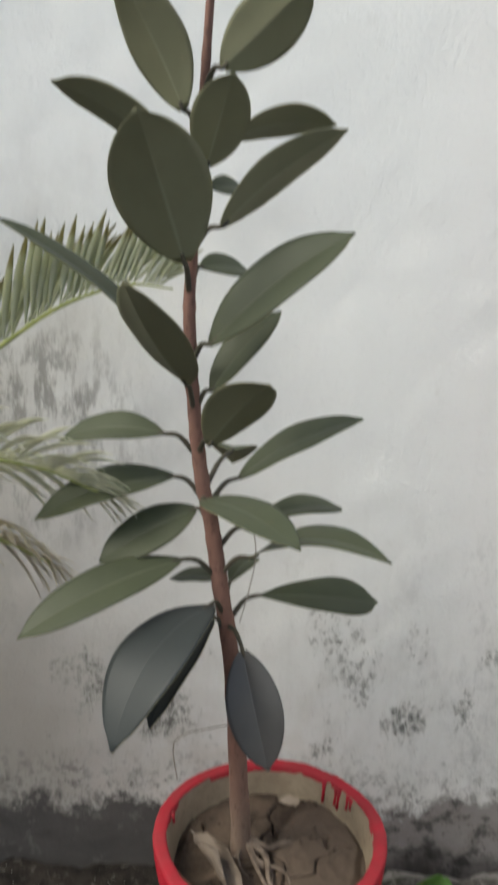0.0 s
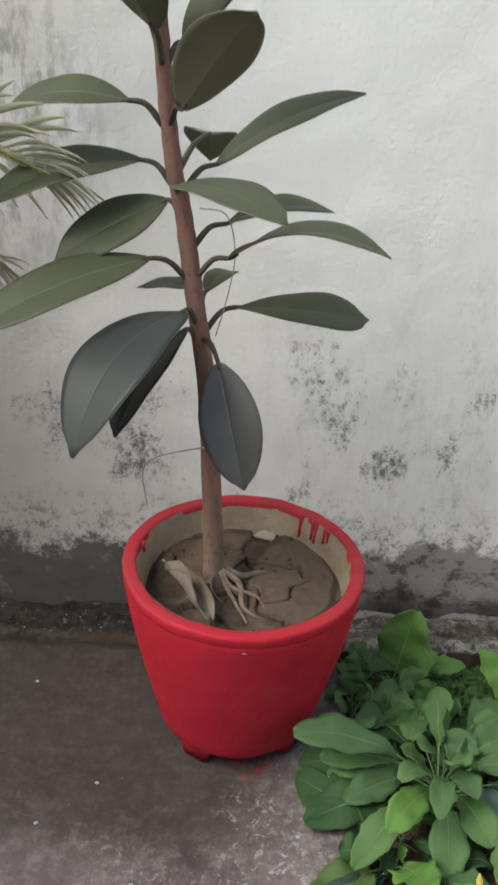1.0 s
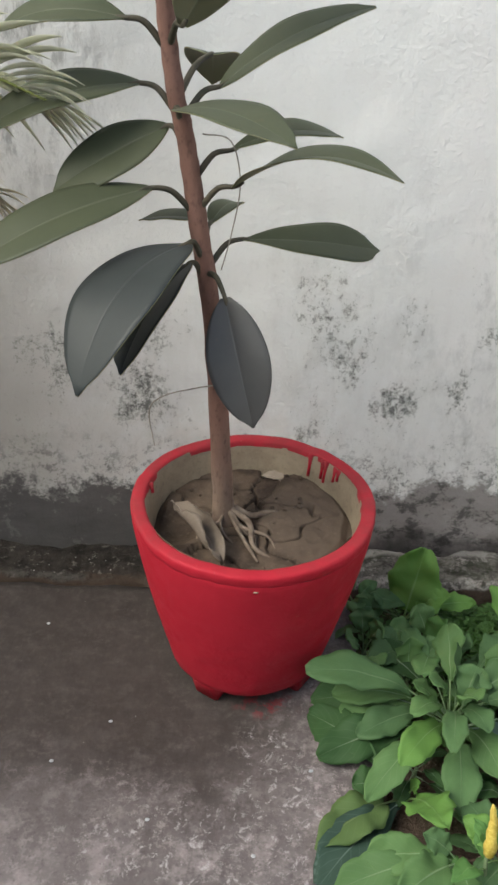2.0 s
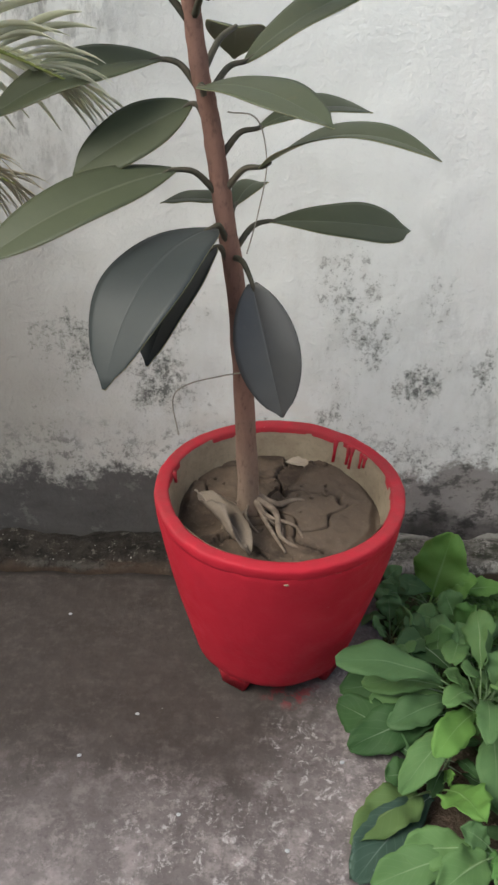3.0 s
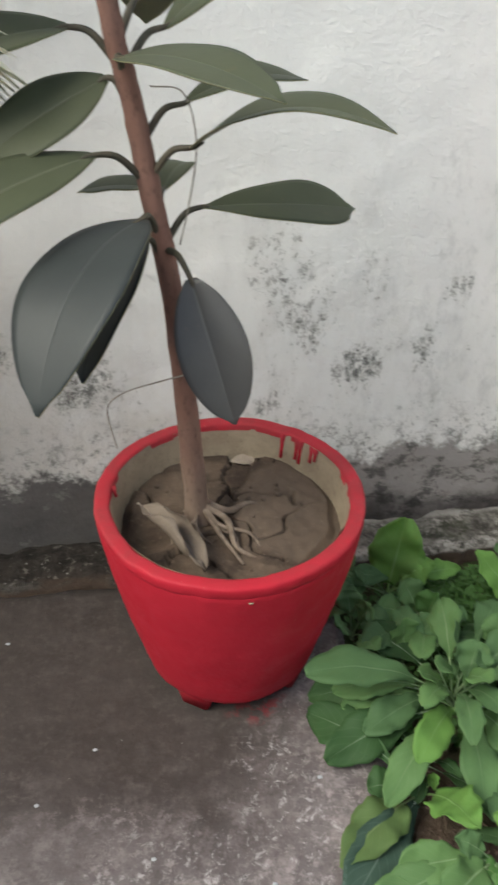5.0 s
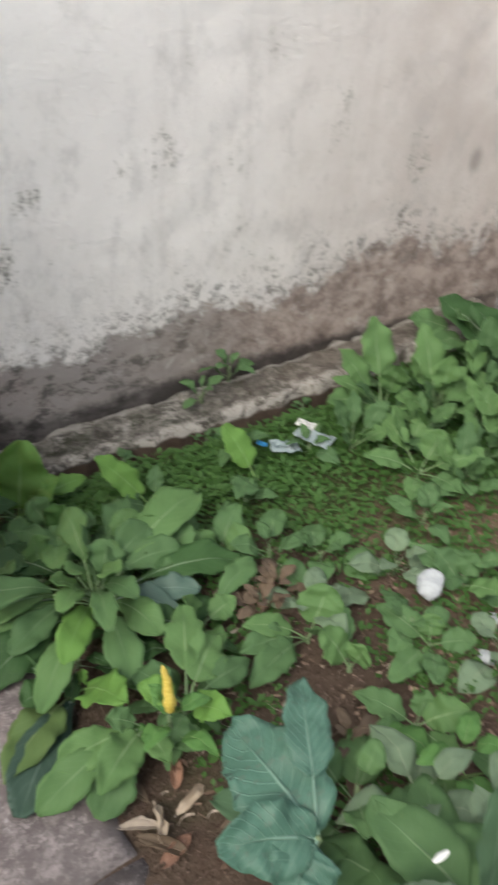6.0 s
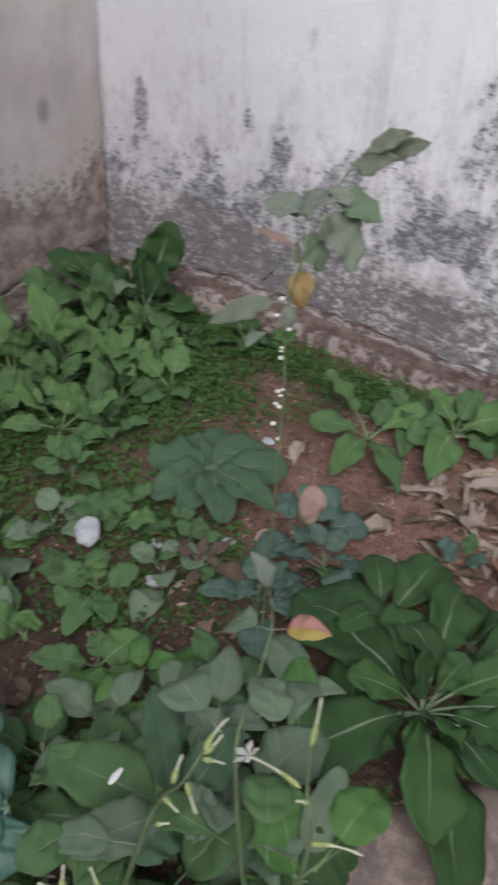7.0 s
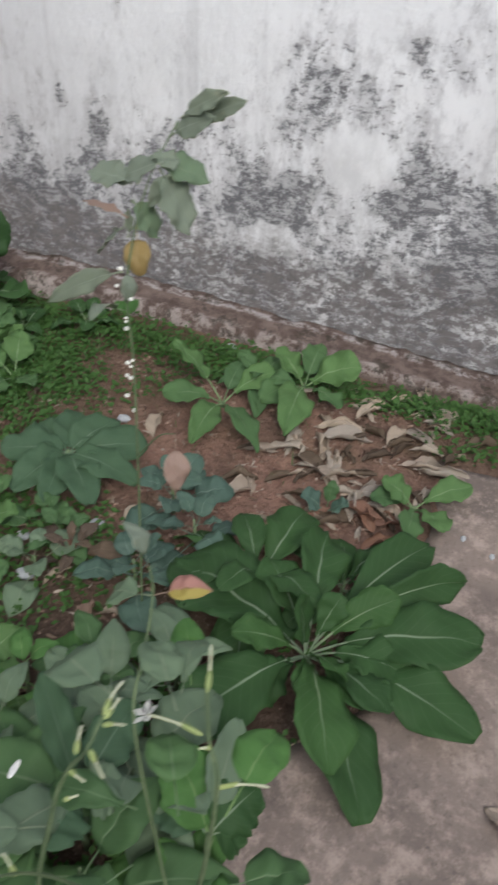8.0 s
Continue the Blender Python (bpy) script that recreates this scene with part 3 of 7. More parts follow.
MAT_FILM = grainy("plastic_film", (0.36, 0.45, 0.47), (0.52, 0.6, 0.62), 40, 0.25, 0.3, 0.004, specular=0.6)
MAT_FILM_BLUE = grainy("blue_plastic_film", (0.03, 0.22, 0.5), (0.08, 0.38, 0.7), 40, 0.25, 0.3, specular=0.6)
MAT_PAPER = grainy("scrap_paper", (0.66, 0.66, 0.64), (0.82, 0.82, 0.8), 50, 0.7, 0.2)
def debris_material():
    m = Nodes("shredded_dry_litter", 0.85, 0.2)
    tone = m.island()
    colour = m.mix(m.step(tone, 0.0, 0.5), (0.10, 0.062, 0.045), (0.27, 0.19, 0.14))
    colour = m.mix(m.step(tone, 0.55, 0.95), colour, (0.50, 0.43, 0.36))
    colour = m.mix(m.math("MULTIPLY", m.noise(120, 4), 0.5), colour, (0.12, 0.085, 0.065))
    return m.done(colour, m.noise(160, 3), 0.4, 0.002)


MAT_DEBRIS = debris_material()
MAT_WIRE = grainy("thin_dry_tendril", (0.2, 0.18, 0.15), (0.36, 0.33, 0.28), 60, 0.7, 0.2)


# ---- building helpers ----
def thing(name, place, label, category, group="", kind=""):
    ob = new(name)
    ob.location = place
    ob.empty_display_size = 0.05
    return tagged(ob, label, category, group, kind)


def as_object(name, bm, materials, smooth=True):
    mesh = bpy.data.meshes.new(name)
    for f in bm.faces:
        f.smooth = smooth
    bm.to_mesh(mesh)
    bm.free()
    for m in materials if isinstance(materials, (list, tuple)) else [materials]:
        mesh.materials.append(m)
    return new(name, mesh)


def part(name, bm, material, parent, label=""):
    """Links a bmesh, written in its thing's own coordinates, as one mesh under a thing or a part."""
    ob = as_object(name, bm, material)
    ob.parent = parent
    return tagged(ob, label)


def placed(name, mesh, parent, m, label=""):
    """One more object on a mesh that others share, under its thing."""
    ob = new(name, mesh)
    ob.parent = parent
    ob.matrix_basis = m
    return tagged(ob, label)


def frame_of(axis):
    axis = Vector(axis).normalized()
    side = axis.cross(Vector((0, 0, 1)) if abs(axis.z) < 0.9 else Vector((1, 0, 0))).normalized()
    return axis, side, side.cross(axis)


def tube(bm, points, radii, sides=8, rough=0.0, seed=0, closed=True):
    """A tapered, bent rod through points."""
    rng = random.Random(seed)
    rings = []
    pts = [Vector(p) for p in points]
    _, side, up = frame_of(pts[1] - pts[0])
    for i, p in enumerate(pts):
        axis = (pts[min(i + 1, len(pts) - 1)] - pts[max(i - 1, 0)]).normalized()
        side = (side - axis * side.dot(axis)).normalized()
        up = axis.cross(side)
        r = radii[i] if isinstance(radii, (list, tuple)) else radii
        rings.append([bm.verts.new(p + (side * math.cos(a) + up * math.sin(a)) * r * (1 + rough * rng.uniform(-1, 1)))
                      for a in (2 * math.pi * k / sides for k in range(sides))])
    for a, b in zip(rings, rings[1:]):
        for k in range(sides):
            bm.faces.new((a[k], a[(k + 1) % sides], b[(k + 1) % sides], b[k]))
    if closed:
        bm.faces.new(rings[0][::-1])
        bm.faces.new(rings[-1])
    return bm


def smooth_path(points, steps=6):
    """A Catmull-Rom curve through points."""
    p = [Vector(q) for q in points]
    p = [p[0] * 2 - p[1], *p, p[-1] * 2 - p[-2]]
    out = []
    for a, b, c, d in zip(p, p[1:], p[2:], p[3:]):
        for k in range(steps):
            t = k / steps
            out.append(0.5 * (2 * b + (c - a) * t + (2 * a - 5 * b + 4 * c - d) * t * t + (3 * b - a - 3 * c + d) * t ** 3))
    out.append(p[-2])
    return out


def outline(kind, s):
    """Half width of a blade of a kind at s along it, 1 at its widest."""
    if kind == "rubber":
        body = math.sin(math.pi * min(1.0, s * 1.03) ** 1.02) ** 0.56 if 0 < s < 0.97 else 0
        return max(body, 0.045 * (1.06 - s) / 0.1 if s > 0.9 else 0.0)
    if kind == "rubber_blunt":
        body = math.sin(math.pi * min(1.0, s * 1.04) ** 2.0) ** 0.42 if 0 < s < 0.96 else 0
        return max(body, 0.05 * (1.06 - s) / 0.1 if s > 0.9 else 0.0)
    if kind == "rubber_tail":
        return math.sin(math.pi * s ** 0.78) ** 0.8 if 0 < s < 1 else 0
    if kind == "lance":
        return math.sin(math.pi * s ** 1.15) ** 0.8 if 0 < s < 1 else 0
    if kind == "spoon":
        return max(0.06, math.sin(math.pi * s ** 1.62)) ** 0.6 if 0 < s < 1 else 0
    if kind == "ovate":
        return math.sin(math.pi * s ** 0.84) ** 0.72 if 0 < s < 1 else 0
    if kind == "round":
        return math.sin(math.pi * s ** 0.85) ** 0.5 if 0 < s < 1 else 0
    return math.sin(math.pi * s ** 0.6) ** 0.9 if 0 < s < 1 else 0


def blade(bm, kind, length, width, fold=0.15, bend=0.0, droop=0.0, wave=0.0, thick=0.0012, stalk=0.0, nu=12, nv=4, seed=0, twist=0.0, lobes=0, curl=0.0, notch=0.1, crumple=0.0):
    """A leaf blade from the origin along +x with its upper face to +z, of two skins; the lower one takes the second material."""
    rng = random.Random(seed)
    phase = rng.uniform(0, 6.3)
    uv = bm.loops.layers.uv.verify()
    half = width / 2
    skins = []
    maps = {}
    for skin in (0, 1):
        grid = []
        for i in range(nu + 1):
            s = i / nu
            along = stalk + s * (length - stalk)
            w = half * outline(kind, min(max(s, 0.012), 0.988))
            if lobes:
                w *= 1 + notch * math.sin(s * math.pi * lobes + phase)
            row = []
            for j in range(-nv, nv + 1):
                v = j / nv
                y = v * w
                rolled = 0.0
                if curl:
                    y, rolled = half / curl * math.sin(curl * y / half), half / curl * (1 - math.cos(curl * y / half))
                z = rolled + fold * abs(y) * (1 - 0.35 * abs(v)) + bend * 4 * s * (1 - s) * length - droop * length * s ** 2.4
                z += wave * half * abs(v) ** 1.5 * math.sin(s * 13 + phase + (2 if j < 0 else 0))
                if crumple:
                    z += crumple * half * (noise.noise(Vector((s * 4.5 + seed * 3.1, v * 1.6, seed))) + 0.5 * noise.noise(Vector((s * 11 + seed, v * 4, seed + 9.5)))) * min(1, s * 4)
                turn = twist * s
                y, z2 = y * math.cos(turn), z + y * math.sin(turn)
                vert = bm.verts.new((along, y, z2 - thick * skin))
                maps[vert] = (s, 0.5 + v / 2)
                row.append(vert)
            grid.append(row)
        skins.append(grid)
    for skin, grid in enumerate(skins):
        for i in range(nu):
            for j in range(2 * nv):
                a, b, c, d = grid[i][j], grid[i + 1][j], grid[i + 1][j + 1], grid[i][j + 1]
                for tri in ((a, b, c), (a, c, d)):
                    f = bm.faces.new(tri if skin == 0 else tri[::-1])
                    f.material_index = skin
                    for loop in f.loops:
                        loop[uv].uv = maps[loop.vert]
    for grid in skins:
        for a, b in zip(grid, grid[1:]):
            bm.edges.get((a[nv], b[nv])).smooth = False
    top, low = skins
    rim = [(i, 0) for i in range(nu + 1)] + [(nu, j) for j in range(1, 2 * nv + 1)] + [(i, 2 * nv) for i in range(nu - 1, -1, -1)] + [(0, j) for j in range(2 * nv - 1, 0, -1)]
    for (a, b), (c, d) in zip(rim, rim[1:] + rim[:1]):
        f = bm.faces.new((top[a][b], low[a][b], low[c][d], top[c][d]))
        f.material_index = 1
        for loop in f.loops:
            loop[uv].uv = maps[loop.vert]
    if stalk > 0:
        before = set(bm.faces)
        tube(bm, [(0, 0, -thick), (stalk * 0.5, 0, 0.01 * length), (stalk * 1.05, 0, 0)], [length * 0.012, length * 0.01, length * 0.008], 5)
        for f in set(bm.faces) - before:
            f.material_index = 1
            for loop in f.loops:
                loop[uv].uv = (0.1, 0.5)
    return bm


def box(bm, low, high):
    made = bmesh.ops.create_cube(bm, size=1, matrix=Matrix.Translation((Vector(low) + Vector(high)) / 2) @ Matrix.Diagonal((*(Vector(high) - Vector(low)), 1)))
    return made["verts"]


def sheet(width, depth, nx, ny, height):
    """A grid over [0, width] x [0, depth], lifted by height(u, v)."""
    bm = bmesh.new()
    rows = [[bm.verts.new((width * i / nx, depth * j / ny, height(width * i / nx, depth * j / ny))) for i in range(nx + 1)] for j in range(ny + 1)]
    for a, b in zip(rows, rows[1:]):
        for i in range(nx):
            bm.faces.new((a[i], a[i + 1], b[i + 1], b[i]))
    return bm, rows


def slab(bm, x0, y0, x1, y1, top, bottom, step, rough, ragged, seed):
    """A concrete body with an uneven top and broken edges, closed at its sides."""
    nx, ny = max(2, round((x1 - x0) / step)), max(2, round((y1 - y0) / step))
    grid = []
    for j in range(ny + 1):
        row = []
        for i in range(nx + 1):
            x, y = x0 + (x1 - x0) * i / nx, y0 + (y1 - y0) * j / ny
            n = noise.noise(Vector((x * 9, y * 9, seed))) * 0.6 + noise.noise(Vector((x * 31, y * 31, seed))) * 0.4
            rim = min(i, nx - i, j, ny - j)
            dx = ragged * noise.noise(Vector((x * 22, y * 22, seed + 5))) if rim < 2 else 0
            dy = ragged * noise.noise(Vector((x * 22, y * 22, seed + 9))) if rim < 2 else 0
            row.append(bm.verts.new((x + dx, y + dy, top + rough * n - (0.006 if rim == 0 else 0))))
        grid.append(row)
    for a, b in zip(grid, grid[1:]):
        for i in range(nx):
            bm.faces.new((a[i], a[i + 1], b[i + 1], b[i]))
    ring = grid[0] + [r[-1] for r in grid[1:]] + grid[-1][-2::-1] + [r[0] for r in grid[-2:0:-1]]
    low = [bm.verts.new((v.co.x, v.co.y, bottom)) for v in ring]
    for k in range(len(ring)):
        n = (k + 1) % len(ring)
        bm.faces.new((ring[k], low[k], low[n], ring[n]))
    return bm


# ---- the setting ----
NORTH, EAST = 1.64, 2.036


def plaster_height(a, z, seed):
    return 0.004 * noise.noise(Vector((a * 3, z * 3, seed))) + 0.0025 * noise.noise(Vector((a * 14, z * 14, seed))) + 0.0015 * noise.noise(Vector((a * 40, z * 40, seed)))


def wall(name, start, along, width, height, material, seed, inward, label):
    bm, rows = sheet(width, height, int(width / 0.02), int(height / 0.02), lambda u, v: plaster_height(u, v, seed))
    back = [bm.verts.new((u, v, -0.2)) for u, v in ((0, 0), (width, 0), (width, height), (0, height))]
    edge = [rows[0], [r[-1] for r in rows], rows[-1][::-1], [r[0] for r in rows][::-1]]
    for k, line in enumerate(edge):
        bm.faces.new([*line[::-1], back[k], back[(k + 1) % 4]])
    bm.faces.new(back[::-1])
    ob = as_object(name, bm, material)
    ob.matrix_world = Matrix((
        (along[0], 0, inward[0], start[0]), (along[1], 0, inward[1], start[1]), (0, 1, 0, start[2]), (0, 0, 0, 1)))
    return tagged(ob, label, "wall", kind="structure")


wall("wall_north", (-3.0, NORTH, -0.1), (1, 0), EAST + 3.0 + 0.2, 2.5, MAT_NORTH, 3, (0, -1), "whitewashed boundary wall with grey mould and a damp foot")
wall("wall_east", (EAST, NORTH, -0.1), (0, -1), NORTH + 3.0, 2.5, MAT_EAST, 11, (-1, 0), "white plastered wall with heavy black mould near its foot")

# Unseen walls added to close the yard; the west one blocks low light.
wall("wall_west", (-2.75, -3.0, -0.1), (0, 1), NORTH + 3.0, 2.2, MAT_PLAIN, 17, (1, 0), "unseen plain whitewashed wall, added to close the yard and shape its light")
wall("wall_south", (EAST + 0.2, -2.8, -0.1), (-1, 0), EAST + 3.2, 2.2, MAT_PLAIN, 23, (0, 1), "unseen plain whitewashed wall, added to close the yard and shape its light")

# earth: one sheet, fine where it is seen and reaching the horizon
bm = bmesh.new()
xs = [-300, -40, -8, -3, *[0.1 + 0.02 * i for i in range(100)], 4, 40, 300]
ys = [-300, -40, -8, -3, -1, *[-0.2 + 0.02 * i for i in range(96)], 4, 40, 300]


def path_edge(x):
    """The ragged north edge of the path slab."""
    return -0.062 + min(0.23, 0.9 * max(0.0, 0.9 - x)) + 0.012 * noise.noise(Vector((x * 7, 3.3, 1)))


def earth_height(x, y):
    if y < path_edge(x) - 0.02 and x < 1.54:
        return -0.05
    if not (0.1 < x < 2.1 and -0.2 < y < 1.72):
        return -0.05
    n = 0.014 * noise.noise(Vector((x * 4, y * 4, 2))) + 0.008 * noise.noise(Vector((x * 13, y * 13, 4))) + 0.004 * noise.noise(Vector((x * 40, y * 40, 6)))
    trench = 0.026 * max(0, min(1, (y - 1.42) / 0.03)) * max(0, min(1, (1.35 - x) / 0.1))
    return -0.014 - trench + n - 0.045 * max(0, min(1, (x - 1.74) / 0.16)) * max(0, min(1, (0.6 - y) / 0.6))


rows = [[bm.verts.new((x, y, earth_height(x, y))) for x in xs] for y in ys]
for a, b in zip(rows, rows[1:]):
    for i in range(len(xs) - 1):
        bm.faces.new((a[i], a[i + 1], b[i + 1], b[i]))
tagged(as_object("ground", bm, MAT_EARTH), "bare reddish brown earth of a small planting bed", "ground", kind="structure")

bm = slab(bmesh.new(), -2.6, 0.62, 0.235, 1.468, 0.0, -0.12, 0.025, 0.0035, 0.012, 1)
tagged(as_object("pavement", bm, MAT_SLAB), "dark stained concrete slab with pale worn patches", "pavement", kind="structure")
bm = slab(bmesh.new(), -2.6, -2.6, 0.245, 0.615, -0.002, -0.12, 0.05, 0.0035, 0.008, 2)
tagged(as_object("pavement", bm, MAT_SLAB), "dark stained concrete slab beside the planting bed", "pavement", kind="structure")
bm = slab(bmesh.new(), 0.252, -2.6, 1.56, -0.07, 0.0, -0.12, 0.03, 0.003, 0.016, 3)
for v in bm.verts:
    if v.co.y > -0.5:
        v.co.y += (v.co.y + 0.5) / 0.43 * (path_edge(v.co.x) + 0.07)
tagged(as_object("pavement", bm, MAT_PATH), "worn brownish concrete path slab", "pavement", kind="structure")

bm = slab(bmesh.new(), -2.6, 1.474, EAST - 0.15, NORTH - 0.03, 0.026, -0.1, 0.012, 0.024, 0.02, 4)
for v in bm.verts:
    if v.co.z > -0.05:
        v.co.z += max(0.0, 0.85 - v.co.x) * -0.02 if 0.3 < v.co.x < 0.85 else -0.018 if v.co.x <= 0.3 else 0.05 * min(1, (v.co.x - 0.85) / 0.95) ** 1.4
tagged(as_object("ledge_north", bm, MAT_LEDGE), "crumbling mossy concrete ledge along the wall foot", "ledge", kind="structure")
bm = slab(bmesh.new(), 1.892, -2.6, EAST - 0.006, NORTH - 0.175, 0.056, -0.1, 0.014, 0.014, 0.014, 5)
for v in bm.verts:
    if v.co.z > -0.05:
        v.co.z += max(-0.085, min(-0.005, -0.042 + 0.07 * (v.co.y - 0.45)))
tagged(as_object("kerb_east", bm, MAT_KERB), "crumbling brownish concrete kerb at the foot of the mouldy wall", "kerb", kind="structure")


# ---- the red pot ----
POT = Vector((0.007, 1.247, 0.016))
POT_TILT = Euler((radians(4.0), 0, 0))


def lathe(bm, profile, sides, wobble=0.0, seed=0):
    rings = []
    for r, z in profile:
        rings.append([])
        for k in range(sides):
            a = 2 * math.pi * k / sides
            d = r + wobble * noise.noise(Vector((math.cos(a) * 2.2, math.sin(a) * 2.2, z * 9 + seed))) + wobble * 0.5 * noise.noise(Vector((math.cos(a) * 9, math.sin(a) * 9, z * 25 + seed)))
            rings[-1].append(bm.verts.new((d * math.cos(a), d * math.sin(a), z + wobble * 0.6 * noise.noise(Vector((math.cos(a) * 5, math.sin(a) * 5, seed + 7))))))
    for a, b in zip(rings, rings[1:]):
        for k in range(sides):
            bm.faces.new((a[k], a[(k + 1) % sides], b[(k + 1) % sides], b[k]))
    return rings


pot = thing("plant_pot", POT, "glossy red painted cement plant pot on short feet", "plant pot")
pot.rotation_euler = POT_TILT
bm = bmesh.new()
rings = lathe(bm, [(0.12, 0.03), (0.145, 0.031), (0.150, 0.036), (0.155, 0.05), (0.167, 0.10), (0.181, 0.16), (0.194, 0.22), (0.205, 0.28), (0.2118, 0.325), (0.2140, 0.345), (0.2148, 0.3535), (0.2142, 0.3562)], 120, 0.002, 1)
bm.faces.new(rings[0][::-1])
part("body", bm, MAT_RED, pot)
bm = bmesh.new()
lathe(bm, [(0.2120, 0.3545), (0.2148, 0.3552), (0.2156, 0.358), (0.2166, 0.3645), (0.2168, 0.369), (0.2163, 0.3735), (0.2145, 0.3758), (0.211, 0.3765), (0.205, 0.3764), (0.1985, 0.376), (0.194, 0.3752), (0.1918, 0.3725), (0.1905, 0.364)], 160, 0.0034, 2)
part("rim", bm, MAT_RED, pot)
bm = bmesh.new()
lathe(bm, [(0.1915, 0.3725), (0.1888, 0.36), (0.186, 0.335), (0.182, 0.31), (0.176, 0.27)], 120, 0.0018, 3)
part("inner_wall", bm, MAT_LINING, pot, "bare buff cement inside")
for angle in (-123, -35, 55, 145):
    bm = bmesh.new()
    a = radians(angle)
    verts = box(bm, (-0.04, -0.016, -0.016), (0.04, 0.019, 0.045))
    for v in verts:
        if v.co.z < 0.01:
            v.co.x *= 0.6
            v.co.y -= 0.005
    bmesh.ops.bevel(bm, geom=bm.edges[:], offset=0.003, segments=2, affect="EDGES")
    bmesh.ops.transform(bm, matrix=Matrix.Rotation(a - math.pi / 2, 4, "Z"), verts=bm.verts)
    bmesh.ops.translate(bm, vec=(0.124 * math.cos(a), 0.124 * math.sin(a), 0.001 - 0.009 * math.sin(a)), verts=bm.verts)
    part("foot", bm, MAT_RED, pot)
for angle, run in ((54, 0.036), (45, 0.029), (42.5, 0.034), (35, 0.02), (32, 0.013), (168, 0.01)):
    a, bm = radians(angle), bmesh.new()
    d = Vector((math.cos(a), math.sin(a), 0))
    tube(bm, [d * 0.1908 + Vector((0, 0, 0.372)), d * 0.1888 + Vector((0, 0, 0.364 - run * 0.5)), d * (0.1882 - run * 0.11) + Vector((0, 0, 0.362 - run))], [0.0055, 0.0036, 0.0031], 9)
    part("paint_drip", bm, MAT_RED, pot)

bm = bmesh.new()
bmesh.ops.create_icosphere(bm, subdivisions=2, radius=1, matrix=Matrix.Translation((0.004, -0.2142, 0.346)) @ Matrix.Diagonal((0.0045, 0.0018, 0.0018, 1)))
part("paint_chip", bm, MAT_LINING, pot, "small bare buff chip in the paint")

SOIL_Z = 0.328
PLATES = [Vector((0.17 * math.cos(k * 2.4) * ((k + 0.5) / 8) ** 0.5, 0.17 * math.sin(k * 2.4) * ((k + 0.5) / 8) ** 0.5, 0)) for k in range(8)]


def mud(x, y):
    here = Vector((x + 0.05 * noise.noise(Vector((x * 16, y * 16, 3))), y + 0.05 * noise.noise(Vector((x * 22, y * 22, 13))), 0))
    near = sorted(((here - p).length, k) for k, p in enumerate(PLATES))
    gap = near[1][0] - near[0][0]
    level = 0.011 * noise.noise(Vector((near[0][1] * 3.1, 1, 1)))
    crack = 0.028 * max(0, 1 - gap / 0.006)
    ditch = 0.02 * max(0, 1 - ((x + 0.15) ** 2 + (y + 0.03) ** 2) / 0.004)
    groove = 0.011 * max(0.0, min(1.0, (math.hypot(x, y) - 0.166 + 0.008 * noise.noise(Vector((x * 20, y * 20, 31)))) / 0.012))
    crust = max(0.0, min(1.0, (1 - ((x - 0.115) / 0.115) ** 2 - ((y + 0.005) / 0.16) ** 2 + 0.5 * noise.noise(Vector((x * 13, y * 13, 21)))) / 0.07))
    level = level * (1 - 0.8 * crust) + 0.007 * crust
    crack *= 1 - 0.35 * crust
    return level + 0.004 * noise.noise(Vector((x * 14, y * 14, 8))) + 0.0022 * noise.noise(Vector((x * 60, y * 60, 9))) - crack - ditch - groove


bm = bmesh.new()
grid = []
for i in range(91):
    r = 0.186 * i / 90
    grid.append([bm.verts.new((r * math.cos(a), r * math.sin(a), mud(r * math.cos(a), r * math.sin(a)))) for a in (2 * math.pi * k / 180 for k in range(180))])
for a, b in zip(grid, grid[1:]):
    for k in range(180):
        bm.faces.new((a[k], b[k], b[(k + 1) % 180], a[(k + 1) % 180]))
bmesh.ops.remove_doubles(bm, verts=bm.verts, dist=0.0002)
soil = as_object("potting_soil", bm, MAT_POT_SOIL)
soil.location = (POT.x, POT.y, SOIL_Z)
soil.rotation_euler = POT_TILT
tagged(soil, "cracked dried brown mud filling the red pot", "soil", kind="stuff")


bm = bmesh.new()
rng = random.Random(15)
for k in range(60):
    a, d = rng.uniform(0, 6.283), 0.165 * rng.random() ** 0.7
    x, y, r = d * math.cos(a), d * math.sin(a), 0.0012 + 0.0045 * rng.random() ** 3
    if k < 34:
        x, y = 0.03 + rng.uniform(-0.05, 0.06), 0.05 + rng.uniform(-0.035, 0.03)
    bmesh.ops.create_icosphere(bm, subdivisions=1, radius=r, matrix=Matrix.Translation((x, y, mud(x, y) + r * 0.3)) @ Matrix.Rotation(rng.uniform(0, 3), 4, "Z") @ Matrix.Diagonal((1.3, 0.9, 0.7, 1)))
crumbs = as_object("soil_crumbs", bm, MAT_POT_SOIL)
crumbs.location, crumbs.rotation_euler = (POT.x, POT.y, SOIL_Z), POT_TILT
tagged(crumbs, "small crumbs of dried mud in the pot", "soil", kind="stuff")

# ---- the rubber plant ----
plant = thing("rubber_plant", (-0.045, 1.24, SOIL_Z), "tall rubber plant with large dark leaves in the red pot", "rubber plant")
ROOT = Vector(plant.location)
TRUNK = smooth_path([(-0.040, 1.242, 0.31), (-0.047, 1.238, 0.37), (-0.069, 1.215, 0.698), (-0.095, 1.205, 0.87), (-0.112, 1.2, 0.983), (-0.129, 1.19, 1.064), (-0.143, 1.175, 1.19),
                     (-0.150, 1.16, 1.3), (-0.149, 1.15, 1.405), (-0.138, 1.135, 1.555), (-0.128, 1.12, 1.71), (-0.120, 1.108, 1.83)], 8)


